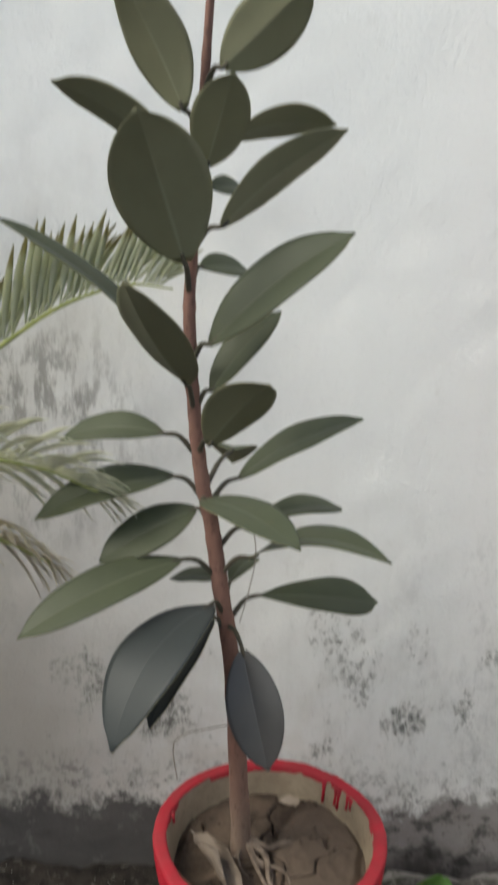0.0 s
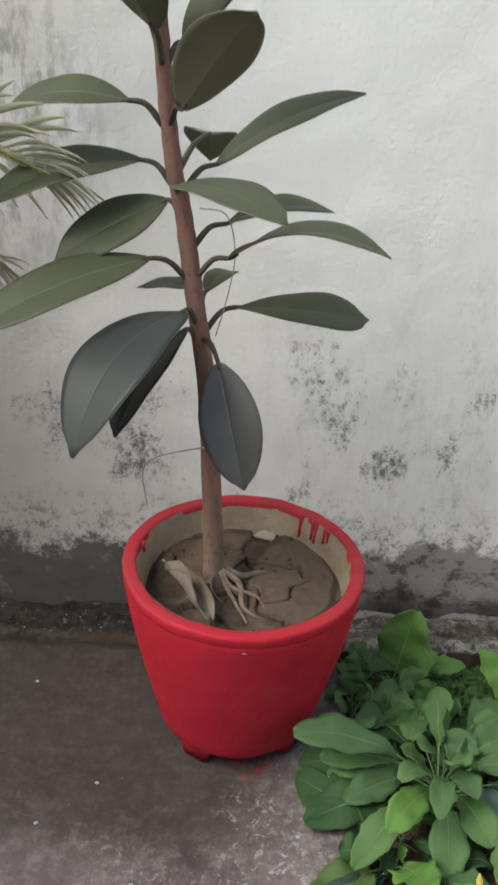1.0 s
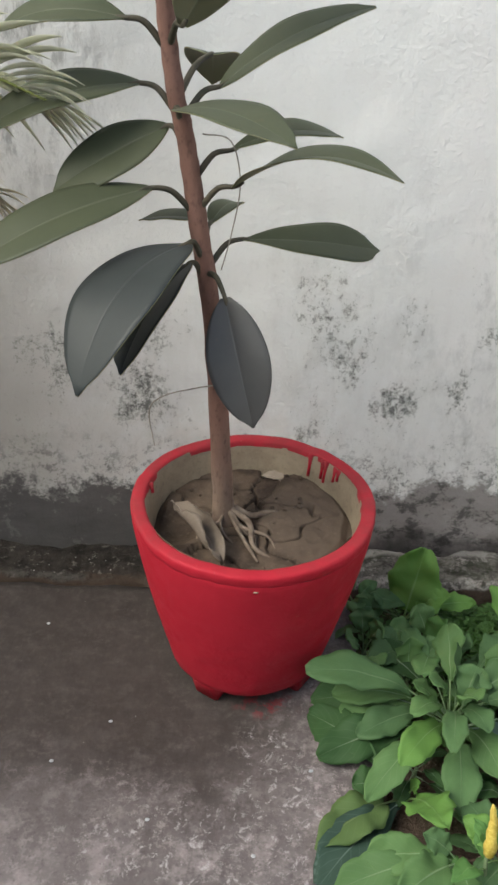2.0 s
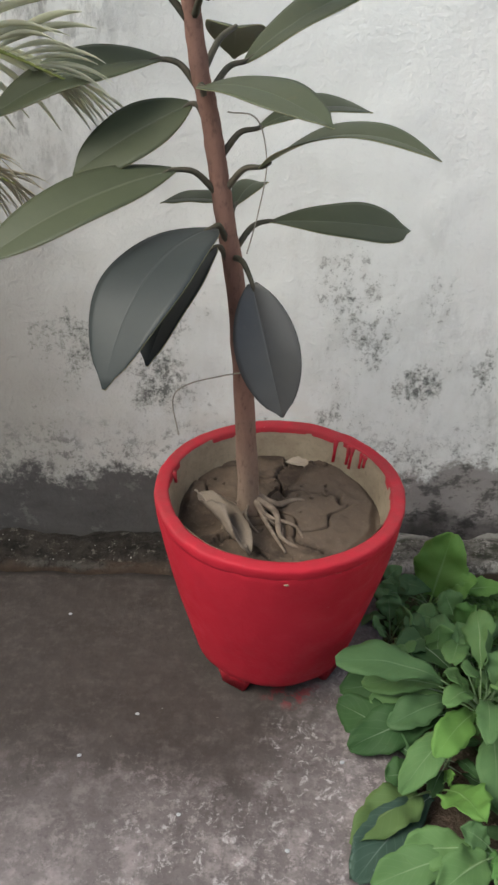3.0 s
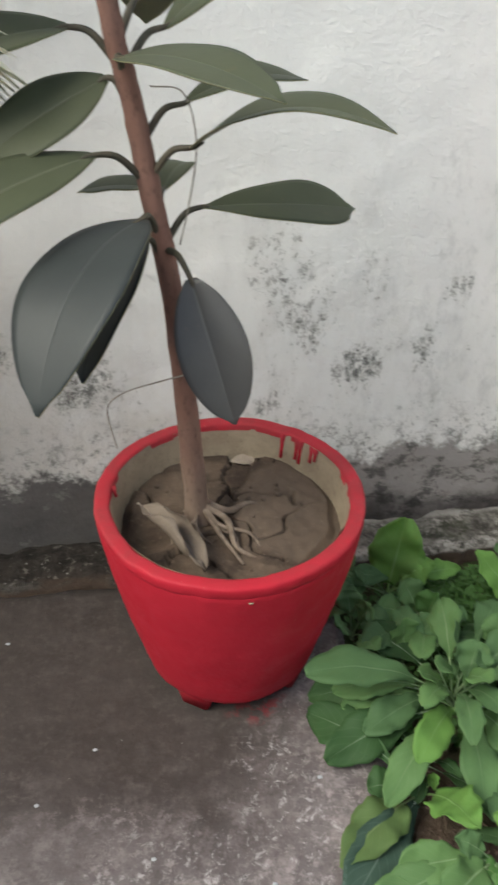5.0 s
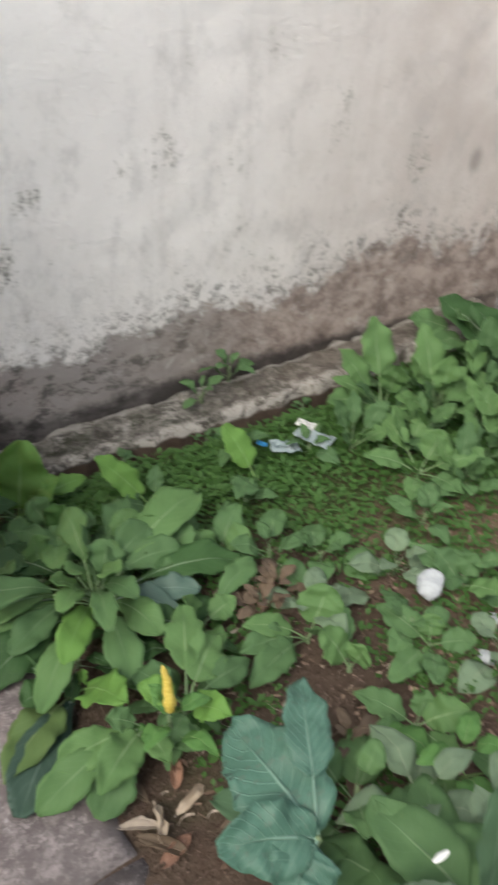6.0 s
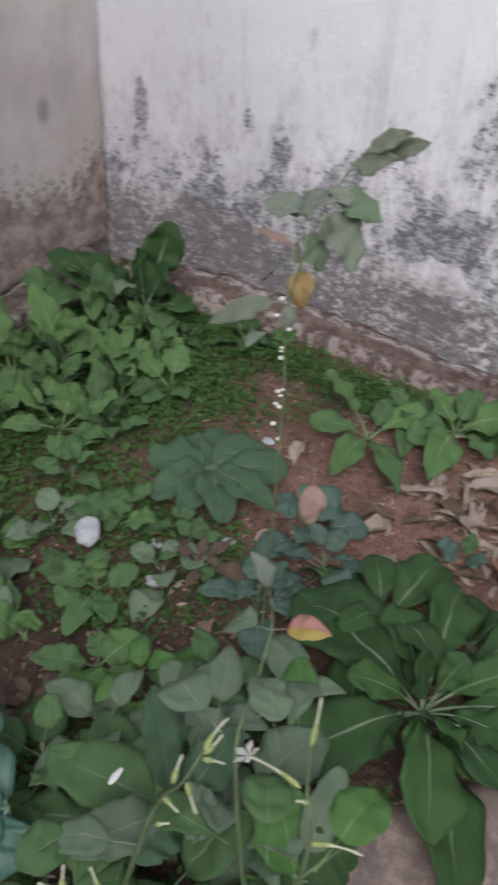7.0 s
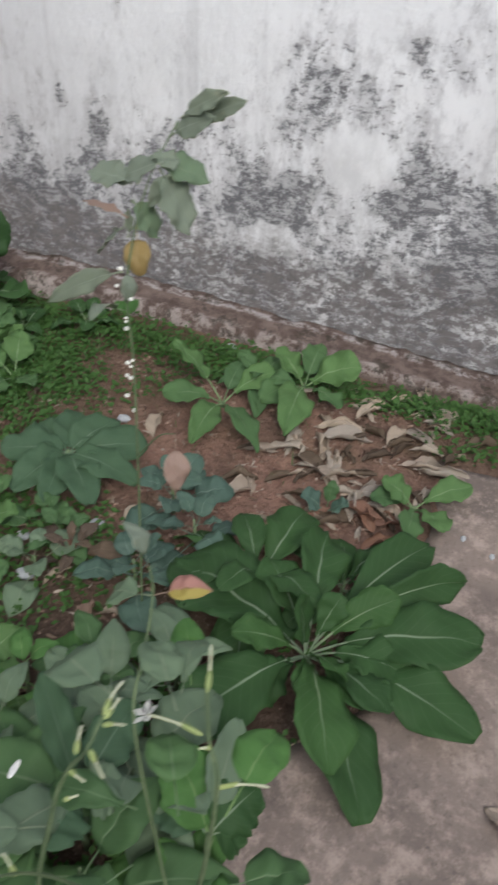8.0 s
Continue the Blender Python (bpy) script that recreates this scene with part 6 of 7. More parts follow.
grown((0.543, 0.103, 0.1), [
    (0.606, 0.174, 0.17, 0.093, Y, "round", 0.1, 0.1, 0), (0.615, 0.062, 0.13, 0.071, T, "round", 0.15, 0.1, 0), (0.668, 0.112, 0.18, 0.052, G, "round", 0.25, 0.1, 0),
    (0.565, 0.19, 0.13, 0.071, V, "round", 0.2, 0.1, 0), (0.571, 0.062, 0.1, 0.064, T, "round", 0.2, 0.1, 0),
], "broad green weed at the edge of the path")
grown((1.297, 1.338, 0.0), [
    (1.335, 1.461, 0.2, 0.096, P, "ovate", 0.38, 0.1, 0), (1.211, 1.433, 0.15, 0.072, P, "ovate", 0.38, 0.1, 0), (1.152, 1.38, 0.11, 0.046, P, "ovate", 0.38, 0.15, 0),
    (1.11, 1.34, 0.08, 0.066, P, "ovate", 0.38, 0.15, 0), (1.164, 1.245, 0.06, 0.052, P, "ovate", 0.38, 0.2, 0), (1.258, 1.213, 0.08, 0.069, P, "ovate", 0.38, 0.15, 0),
    (1.293, 1.3, 0.15, 0.073, P, "ovate", 0.43, 0.1, 0), (1.176, 1.313, 0.12, 0.049, W, "ovate", 0.38, 0.1, 0),
], "leafy bright green weed growing in the wall corner")
grown((1.397, 1.241, 0.0), [
    (1.421, 1.371, 0.2, 0.081, P, "ovate", 0.38, 0.1, 0), (1.417, 1.254, 0.17, 0.072, P, "ovate", 0.38, 0.1, 0), (1.244, 1.252, 0.1, 0.046, P, "ovate", 0.38, 0.15, 0),
    (1.374, 1.119, 0.09, 0.074, P, "ovate", 0.38, 0.15, 0), (1.317, 1.234, 0.13, 0.059, W, "ovate", 0.38, 0.1, 0), (1.334, 1.152, 0.07, 0.070, P, "ovate", 0.38, 0.15, 0),
], "leafy bright green weed growing in the wall corner")
grown((1.19, 1.084, 0.0), [
    (1.191, 1.241, 0.08, 0.049, P, "ovate", 0.33, 0.15, 0), (1.277, 1.106, 0.08, 0.078, P, "ovate", 0.33, 0.1, 0), (1.075, 1.153, 0.05, 0.049, P, "ovate", 0.33, 0.15, 0),
    (1.295, 1.009, 0.06, 0.056, P, "ovate", 0.33, 0.15, 0), (1.091, 1.005, 0.02, 0.053, P, "ovate", 0.38, 0.15, 0), (1.197, 0.954, 0.03, 0.054, W, "ovate", 0.38, 0.15, 0),
], "leafy bright green weed growing in the wall corner")
grown((1.631, 1.296, 0.0), [
    (1.538, 1.312, 0.15, 0.076, P, "ovate", 0.38, 0.1, 0), (1.65, 1.348, 0.18, 0.079, W, "ovate", 0.38, 0.1, 0), (1.562, 1.145, 0.08, 0.075, P, "ovate", 0.38, 0.15, 0),
    (1.368, 1.198, 0.08, 0.067, P, "ovate", 0.38, 0.15, 0), (1.418, 1.091, 0.04, 0.071, P, "ovate", 0.38, 0.15, 0),
], "leafy bright green weed growing in the wall corner")
grown((1.767, 1.284, 0.0), [
    (1.667, 1.341, 0.17, 0.079, T, "ovate", 0.3, 0.12, 0), (1.757, 1.295, 0.2, 0.080, T, "ovate", 0.35, 0.1, 0), (1.769, 1.199, 0.17, 0.089, T, "ovate", 0.3, 0.12, 0),
    (1.84, 1.239, 0.26, 0.116, T, "round", 0.45, 0.06, 0), (1.727, 1.087, 0.09, 0.103, T, "ovate", 0.3, 0.15, 0), (1.655, 1.427, 0.18, 0.097, T, "ovate", 0.35, 0.12, 0),
    (1.634, 1.525, 0.16, 0.122, T, "ovate", 0.4, 0.1, 0), (1.594, 1.064, 0.06, 0.074, W, "ovate", 0.38, 0.2, 0),
], "dark leafy weed at the foot of the corner")
grown((1.482, 0.987, 0.0), [
    (1.485, 1.084, 0.07, 0.072, P, "ovate", 0.33, 0.12, 0), (1.583, 1.021, 0.07, 0.076, P, "ovate", 0.33, 0.12, 0), (1.356, 0.978, 0.03, 0.052, W, "ovate", 0.38, 0.15, 0),
    (1.435, 0.898, 0.03, 0.052, W, "ovate", 0.38, 0.15, 0),
], "leafy bright green weed growing in the wall corner")
grown((1.776, 1.481, 0.0), [
    (1.46, 1.372, 0.12, 0.076, W, "ovate", 0.38, 0.12, 0), (1.609, 1.421, 0.16, 0.080, W, "ovate", 0.38, 0.1, 0), (1.593, 1.251, 0.12, 0.077, W, "ovate", 0.38, 0.12, 0),
    (1.504, 1.244, 0.1, 0.070, P, "ovate", 0.38, 0.15, 0), (1.515, 1.51, 0.13, 0.080, W, "ovate", 0.48, 0.12, 0),
], "leafy bright green weed growing in the wall corner")
rng = random.Random(77)
for x, y in ((1.22, 1.16), (1.36, 1.05), (1.47, 1.16), (1.55, 1.07), (1.12, 1.24), (1.3, 1.2), (1.65, 1.15), (1.25, 1.02), (1.42, 1.28), (1.58, 1.22)):
    leaves = []
    for k in range(6):
        a, reach = k * 1.05 + rng.uniform(-0.4, 0.4), rng.uniform(0.05, 0.085)
        leaves.append((x + reach * math.cos(a), y + reach * math.sin(a), rng.uniform(0.06, 0.13), rng.uniform(0.034, 0.048), rng.choice((P, P, W)), "ovate", 0.4, 0.14, rng.uniform(-14, 14)))
    grown((x, y, 0.0), leaves, "small leafy green weed among the corner weeds")


def tubular_flower(parent, start, way, length, opened):
    """A long thin flower tube or bud, with five white lobes where it is open."""
    o = Vector(parent.location)
    start, way = Vector(start) - o, Vector(way).normalized()
    bm = bmesh.new()
    veer = Vector((-way.y, way.x, 0.3)) * length * 0.16 * math.sin(start.x * 900 + start.z * 700)
    pts = [start + way * length * s * 0.85 + veer * s * s - Vector((0, 0, 0.12 * length * s * s)) for s in (0, 0.1, 0.3, 0.5, 0.75, 0.9, 1)]
    tube(bm, pts, [0.0008, 0.0017, 0.0019, 0.0011, 0.001, 0.0014, 0.0008 if not opened else 0.0014], 7)
    flower = part("flower", bm, MAT_BUD, parent)
    bm = bmesh.new()
    tube(bm, [pts[0] - way * 0.001, pts[1], pts[2], pts[2] + way * length * 0.1], [0.0009, 0.0024, 0.0023, 0.0013], 7)
    part("calyx", bm, MAT_CALYX, flower, "yellow-green calyx")
    if opened:
        axis, side, up = frame_of((way + Vector((-0.3, -0.3, 1.1))).normalized())
        bm = bmesh.new()
        for k in range(5):
            a = 2 * math.pi * k / 5
            d = side * math.cos(a) + up * math.sin(a)
            w = axis.cross(d)
            c = pts[-1]
            quad = [bm.verts.new(c + v) for v in (Vector(), d * 0.007 + w * 0.0036 + axis * 0.003, d * 0.0125 + axis * 0.0045, d * 0.007 - w * 0.0036 + axis * 0.003)]
            bm.faces.new(quad)
        bmesh.ops.solidify(bm, geom=bm.faces[:], thickness=0.0006)
        part("petals", bm, MAT_PETAL, flower, "small white five-lobed petals")


tobacco = sprig("flowering_weed", (0.45, 0.11, 0.0),
                [([(0.45, 0.11, -0.01), (0.40, 0.06, 0.30), (0.392, 0.043, 0.50), (0.403, 0.055, 0.55), (0.410, 0.061, 0.606)], 0.0028),
                 ([(0.40, 0.17, 0.05), (0.325, 0.185, 0.32), (0.335, 0.165, 0.48), (0.343, 0.150, 0.54), (0.338, 0.127, 0.59), (0.362, 0.124, 0.603)], 0.0026),
                 ([(0.46, 0.12, 0.08), (0.50, 0.175, 0.36), (0.56, 0.19, 0.41), (0.605, 0.20, 0.45), (0.609, 0.205, 0.49)], 0.0026),
                 ([(0.36, 0.14, 0.30), (0.29, 0.15, 0.48), (0.245, 0.165, 0.55)], 0.002)],
                [(0.605, 0.20, 0.45, -75, 24, 0.064, (MAT_YELLOW, MAT_PINK), "ovate"), (0.605, 0.20, 0.45, 76, -30, 0.09, GREY, "ovate"), (0.609, 0.205, 0.488, 60, 58, 0.055, (MAT_PALE, MAT_PALE), "ovate"),
                 (0.62, 0.16, 0.29, 30, 48, 0.08, BRIGHT, "round"), (0.435, 0.155, 0.51, 63, -16, 0.115, GREY, "ovate"), (0.555, 0.235, 0.31, 20, 44, 0.09, GREY, "ovate"), (0.475, 0.115, 0.46, 40, 5, 0.09, GREY, "round"),
                 (0.52, 0.13, 0.42, 10, 5, 0.08, GREY, "broad"), (0.36, 0.24, 0.40, 160, 5, 0.081, W, "round"), (0.36, 0.19, 0.40, 120, 8, 0.087, GREY, "ovate"), (0.42, 0.09, 0.38, 30, 0, 0.1, W, "round"),
                 (0.44, 0.05, 0.37, -10, 5, 0.11, BRIGHT, "round"), (0.38, 0.12, 0.34, 150, 5, 0.094, W, "ovate"), (0.40, 0.05, 0.30, -60, 5, 0.101, W, "round"), (0.45, 0.15, 0.30, 95, 5, 0.101, W, "broad"),
                 (0.33, 0.15, 0.36, 190, 5, 0.087, GREY, "ovate"), (0.31, 0.10, 0.40, 230, 0, 0.087, W, "round"), (0.28, 0.16, 0.42, 140, 5, 0.081, W, "ovate")],
                "tall weed with thin green stems and small tubular flowers", "flowering weed")
for start, way, length, opened in (
        ((0.409, 0.060, 0.604), (0.030, 0.006, 0.030), 0.044, False), ((0.398, 0.060, 0.562), (0.010, 0.053, 0.004), 0.055, True), ((0.394, 0.044, 0.50), (0.016, -0.046, 0.030), 0.058, False),
        ((0.363, 0.124, 0.603), (0.034, 0.005, 0.010), 0.036, False), ((0.361, 0.122, 0.602), (0.019, -0.006, 0.004), 0.022, False), ((0.357, 0.121, 0.60), (0.013, -0.014, -0.008), 0.02, False),
        ((0.337, 0.122, 0.595), (-0.008, -0.013, -0.020), 0.026, False), ((0.342, 0.138, 0.575), (0.022, 0.008, 0.014), 0.026, False), ((0.343, 0.148, 0.545), (-0.004, -0.018, -0.006), 0.018, False),
        ((0.341, 0.155, 0.50), (0.004, -0.016, 0.012), 0.016, False), ((0.40, 0.053, 0.545), (-0.012, 0.010, 0.012), 0.014, False), ((0.272, 0.156, 0.51), (0.010, 0.014, 0.020), 0.024, False),
        ((0.246, 0.165, 0.548), (-0.010, 0.014, 0.012), 0.022, False), ((0.246, 0.164, 0.55), (0.016, 0.010, 0.010), 0.02, False)):
    tubular_flower(tobacco, start, way, length, opened)

tall = sprig("flowering_weed", (0.925, 0.38, 0.0),
             [([(0.925, 0.38, -0.01), (0.918, 0.372, 0.3), (0.925, 0.375, 0.52), (0.94, 0.388, 0.62), (0.965, 0.382, 0.71), (1.0, 0.372, 0.77), (1.038, 0.355, 0.82)], 0.0022), ([(0.92, 0.372, 0.36), (0.905, 0.33, 0.42), (0.895, 0.30, 0.44)], 0.0015)],
             [(0.985, 0.392, 0.70, 205, -48, 0.07, (MAT_OCHRE, MAT_OCHRE), "round"), (0.94, 0.388, 0.66, 215, -60, 0.05, (MAT_PALE, MAT_YELLOW), "ovate"), (0.925, 0.385, 0.60, 165, 28, 0.07, (MAT_PALE, MAT_PALE), "ovate"),
              (0.895, 0.30, 0.44, 205, -50, 0.08, (MAT_PINK, MAT_PINK), "ovate"), (0.93, 0.38, 0.58, 30, 5, 0.072, (MAT_BRIGHT, MAT_BRIGHT), "ovate")],
             "tall slender weed with grey-green leaves and white blossoms", "flowering weed")
H = (MAT_PALE, MAT_PALE)
for i, (base, tip, width, mats, roll) in enumerate((
        ((1.035, 0.366, 0.80), (1.02, 0.300, 0.836), 0.034, H, 60), ((1.04, 0.33, 0.82), (1.03, 0.262, 0.858), 0.026, H, 60), ((1.035, 0.35, 0.825), (1.02, 0.282, 0.868), 0.026, H, 60),
        ((1.0, 0.375, 0.78), (1.02, 0.303, 0.755), 0.05, G, 8), ((0.99, 0.36, 0.775), (0.985, 0.317, 0.695), 0.055, (MAT_PALE, MAT_MUTED), 8), ((0.97, 0.39, 0.735), (0.985, 0.361, 0.683), 0.045, G, 8),
        ((0.99, 0.345, 0.77), (0.98, 0.371, 0.725), 0.024, H, -30), ((0.975, 0.392, 0.755), (0.985, 0.458, 0.757), 0.045, H, -20), ((0.985, 0.352, 0.785), (0.985, 0.42, 0.748), 0.04, H, -20),
        ((1.01, 0.37, 0.79), (0.985, 0.340, 0.775), 0.035, H, 8), ((0.955, 0.40, 0.64), (0.975, 0.535, 0.555), 0.034, H, -50), ((0.96, 0.40, 0.70), (0.98, 0.450, 0.645), 0.024, H, -30),
        ((0.96, 0.392, 0.715), (0.985, 0.470, 0.715), 0.018, (MAT_PINK, MAT_PINK), 0), ((0.955, 0.39, 0.69), (0.985, 0.402, 0.716), 0.02, H, 40))):
    grown_leaf(tall, Vector(base) - tall.location, Vector(tip) - tall.location, width, mats, "ovate", 0.18, 0.06, roll, i + 60)
rng = random.Random(4)
for k in range(13):
    z = (0.595, 0.59, 0.57, 0.525, 0.52, 0.515, 0.5, 0.495, 0.47, 0.62, 0.64, 0.44, 0.66)[k]
    bm = bmesh.new()
    bmesh.ops.create_icosphere(bm, subdivisions=1, radius=0.0042 * rng.uniform(0.6, 1.1), matrix=Matrix.Translation((rng.uniform(-0.012, 0.008), rng.uniform(-0.01, 0.01), z)) @ Matrix.Diagonal((1, 1, 0.7, 1)))
    part("blossom", bm, MAT_PETAL, tall, "tiny white blossom")

spike = weed((0.352, 0.735), 7, 0.10, "ovate", BRIGHT, "weed with an upright yellow flower spike", (10, 45), 0.12, 300, 12, name="celosia_weed")
bm = bmesh.new()
pts = [Vector((0, 0, 0.12)), Vector((-0.003, 0.001, 0.15)), Vector((-0.004, 0.006, 0.185)), Vector((-0.009, 0.009, 0.215))]
tube(bm, smooth_path(pts, 5), [0.006, 0.008, 0.009, 0.0088, 0.009, 0.0078, 0.0075, 0.0078, 0.0068, 0.006, 0.0062, 0.0052, 0.0048, 0.0042, 0.0035, 0.0015], 12, 0.2, 2)
part("flower_spike", bm, MAT_SPIKE, spike, "yellow flower spike")

# ---- low ground cover and bare-earth litter ----
rng = random.Random(21)
verts, faces = [], []


def cover(x, y, z, size):
    az, tilt = rng.uniform(0, 6.283), rng.uniform(-0.1, 0.7)
    c, s = math.cos(az), math.sin(az)
    n = len(verts)
    for a, b, h in ((0, 0, 0), (0.5, 0.36, 0.06), (1, 0, -0.03), (0.5, -0.36, 0.06)):
        a, b, h = a * size, b * size, (h + a * math.sin(tilt)) * size
        verts.append((x + a * c - b * s, y + a * s + b * c, z + h))
    faces.append((n, n + 1, n + 2))
    faces.append((n, n + 2, n + 3))


def cover_density(x, y):
    n = noise.noise(Vector((x * 5, y * 5, 50))) * 0.35
    mossy = max(0, 1 - abs(y - 1.34) / 0.22) * (1 if 0.4 < x < 1.9 else 0.4)
    corner = max(0, 1 - ((x - 1.5) ** 2 + (y - 1.15) ** 2) / 0.16)
    east = max(0, 1 - abs(x - 1.78) / 0.1) * 0.8
    mid = 0.3 if x < 1.15 and y > 1.0 else 0.13 if x < 1.15 and y > 0.5 else 0.06
    bare = max(0, 1 - ((x - 1.42) ** 2 / 0.1 + (y - 0.3) ** 2 / 0.16))
    return (max(mossy, corner, east, mid) + n - bare) * (0 if x < 0.38 and y < 0.95 else 1)


count = 0
while count < 34000:
    x, y = rng.uniform(0.25, 1.88), rng.uniform(-0.19, 1.475)
    if y < -0.06 and x < 1.59 or y > 1.432 + 0.02 * noise.noise(Vector((x * 9, 0, 3))) and x < 1.3:
        continue
    if rng.random() < cover_density(x, y):
        cover(x, y, earth_height(x, y) + rng.uniform(0.0, 0.02) + 0.016 * max(0, noise.noise(Vector((x * 18, y * 18, 77)))), rng.uniform(0.007, 0.019))
        count += 1
mesh = bpy.data.meshes.new("ground_cover")
mesh.from_pydata(verts, [], faces)
mesh.uv_layers.new()
mesh.materials.append(MAT_COVER)
tagged(new("ground_cover", mesh), "dense mat of tiny green creeping leaves on earth", "ground cover", kind="stuff")

verts, faces = [], []


def blade_of_grass(x, y, z, height):
    az, lean = rng.uniform(0, 6.283), rng.uniform(0.2, 0.8)
    c, s, w = math.cos(az), math.sin(az), 0.0012
    n = len(verts)
    for t, k in ((0, 1), (0.5, 0.8), (1, 0.1)):
        out = lean * height * t * t
        for side in (-1, 1):
            verts.append((x + out * c - side * w * k * s, y + out * s + side * w * k * c, z + height * t * (1 - 0.25 * lean * t)))
    faces.append((n, n + 1, n + 3, n + 2))
    faces.append((n + 2, n + 3, n + 5, n + 4))


for k in range(900):
    x, y = rng.uniform(1.05, 1.84), rng.uniform(0.1, 1.1)
    if rng.random() < (0.9 if x > 1.68 or y > 0.85 else 0.12):
        blade_of_grass(x, y, earth_height(x, y), rng.uniform(0.02, 0.055))
mesh = bpy.data.meshes.new("grass")
mesh.from_pydata(verts, [], faces)
mesh.materials.append(MAT_WEED)
tagged(new("grass", mesh), "short thin grass blades between the weeds", "grass", kind="stuff")

verts, faces = [], []
for k in range(2600):
    x, y = rng.uniform(0.27, 1.84), rng.uniform(-0.04, 1.05)
    if y < 0.95 and x > 0.3 and rng.random() < (0.75 if x < 0.75 else 0.55 if y < 0.62 else 0.3):
        az, long, wide, lift = rng.uniform(0, 6.283), rng.uniform(0.006, 0.034), rng.uniform(0.0008, 0.0055), rng.uniform(-0.25, 0.5)
        c, d, z, n = math.cos(az), math.sin(az), earth_height(x, y) + 0.003, len(verts)
        bow = rng.uniform(-0.3, 0.3)
        for t in (0, 0.33, 0.66, 1):
            out, across = t * long, bow * long * 4 * t * (1 - t)
            w = wide * (0.25 + 2.4 * t * (1 - t)) * 0.6
            for side in (-1, 1):
                q = across + side * w
                verts.append((x + out * c - q * d, y + out * d + q * c, z + lift * out * (1 - 0.6 * t) + 0.6 * wide * side * math.sin(t * 5 + k)))
        faces += [(n, n + 1, n + 3, n + 2), (n + 2, n + 3, n + 5, n + 4), (n + 4, n + 5, n + 7, n + 6)]
mesh = bpy.data.meshes.new("leaf_debris")
mesh.from_pydata(verts, [], faces)
mesh.materials.append(MAT_DEBRIS)
tagged(new("leaf_debris", mesh), "shredded dry leaves and straw strewn on earth", "debris", kind="stuff")

bm = bmesh.new()
for k in range(2400):
    x, y = rng.uniform(0.5, 1.85), rng.uniform(-0.04, 0.95)
    r = 0.0011 + 0.005 * rng.random() ** 3.2
    bmesh.ops.create_icosphere(bm, subdivisions=1, radius=r, matrix=Matrix.Translation((x, y, earth_height(x, y) + r * 0.3)) @ Matrix.Rotation(rng.uniform(0, 3), 4, "Z") @ Matrix.Diagonal((1.3, 0.9, 0.6, 1)))
tagged(as_object("gravel", bm, MAT_PEBBLE), "scattered small brown pebbles and crumbs of earth", "gravel", kind="stuff")


def dry_leaf(x, y, size, az, curl, mats, label, z=None, tip=0.0, roll=0.0):
    bm = bmesh.new()
    blade(bm, "ovate" if int(x * 1000) % 3 == 0 else "lance", size, size * 0.48, 0.1, 0.04, 0.06, 0.12, 0.0008, size * 0.06, 14, 5, int(x * 977 + y * 313), 0.3, 0, curl, 0.1, 0.3)
    ob = as_object("dry_leaf", bm, [mats, mats])
    z = (earth_height(x, y) if z is None else z) + 0.006
    ob.matrix_world = pose(x, y, z, roll, -tip, az)
    return tagged(ob, label, "dry leaf", "fallen dry leaves")


tan, brown = "curled pale tan dry leaf on the earth", "shrivelled brown dry leaf on the earth"
EAST_LITTER = (
        (1.40, 0.58, 0.10, 15, MAT_DRY), (1.27, 0.38, 0.10, -40, MAT_DRY), (1.58, 0.25, 0.11, -75, MAT_DRY), (1.47, 0.2, 0.11, 20, MAT_DRY), (1.47, 0.27, 0.09, -110, MAT_DRY_DARK),
        (1.33, 0.40, 0.09, -60, MAT_DRY_DARK), (1.32, 0.31, 0.06, 30, MAT_DRY), (1.25, 0.19, 0.12, -60, MAT_DRY_DARK), (1.27, 0.11, 0.10, 75, MAT_DRY), (1.40, 0.14, 0.09, 60, MAT_DRY),
        (1.52, 0.04, 0.10, -80, MAT_DRY), (1.55, -0.01, 0.11, -100, MAT_DRY), (1.58, 0.08, 0.09, -20, MAT_DRY), (1.64, -0.08, 0.11, -60, MAT_DRY_DARK), (1.30, 0.0, 0.08, 40, MAT_DRY_DARK),
        (1.44, 0.0, 0.09, -140, MAT_DRY_DARK), (1.45, 0.09, 0.10, 110, MAT_DRY), (1.70, 0.47, 0.10, -75, MAT_DRY), (1.79, 0.02, 0.08, 20, MAT_DRY), (1.72, 0.18, 0.07, -70, MAT_DRY),
        (1.69, -0.05, 0.1, 30, MAT_DRY), (1.62, 0.02, 0.09, 150, MAT_DRY_DARK), (1.36, 0.05, 0.08, 10, MAT_DRY), (1.50, 0.12, 0.08, -45, MAT_DRY_DARK), (1.35, 0.18, 0.07, 100, MAT_DRY_DARK),
)
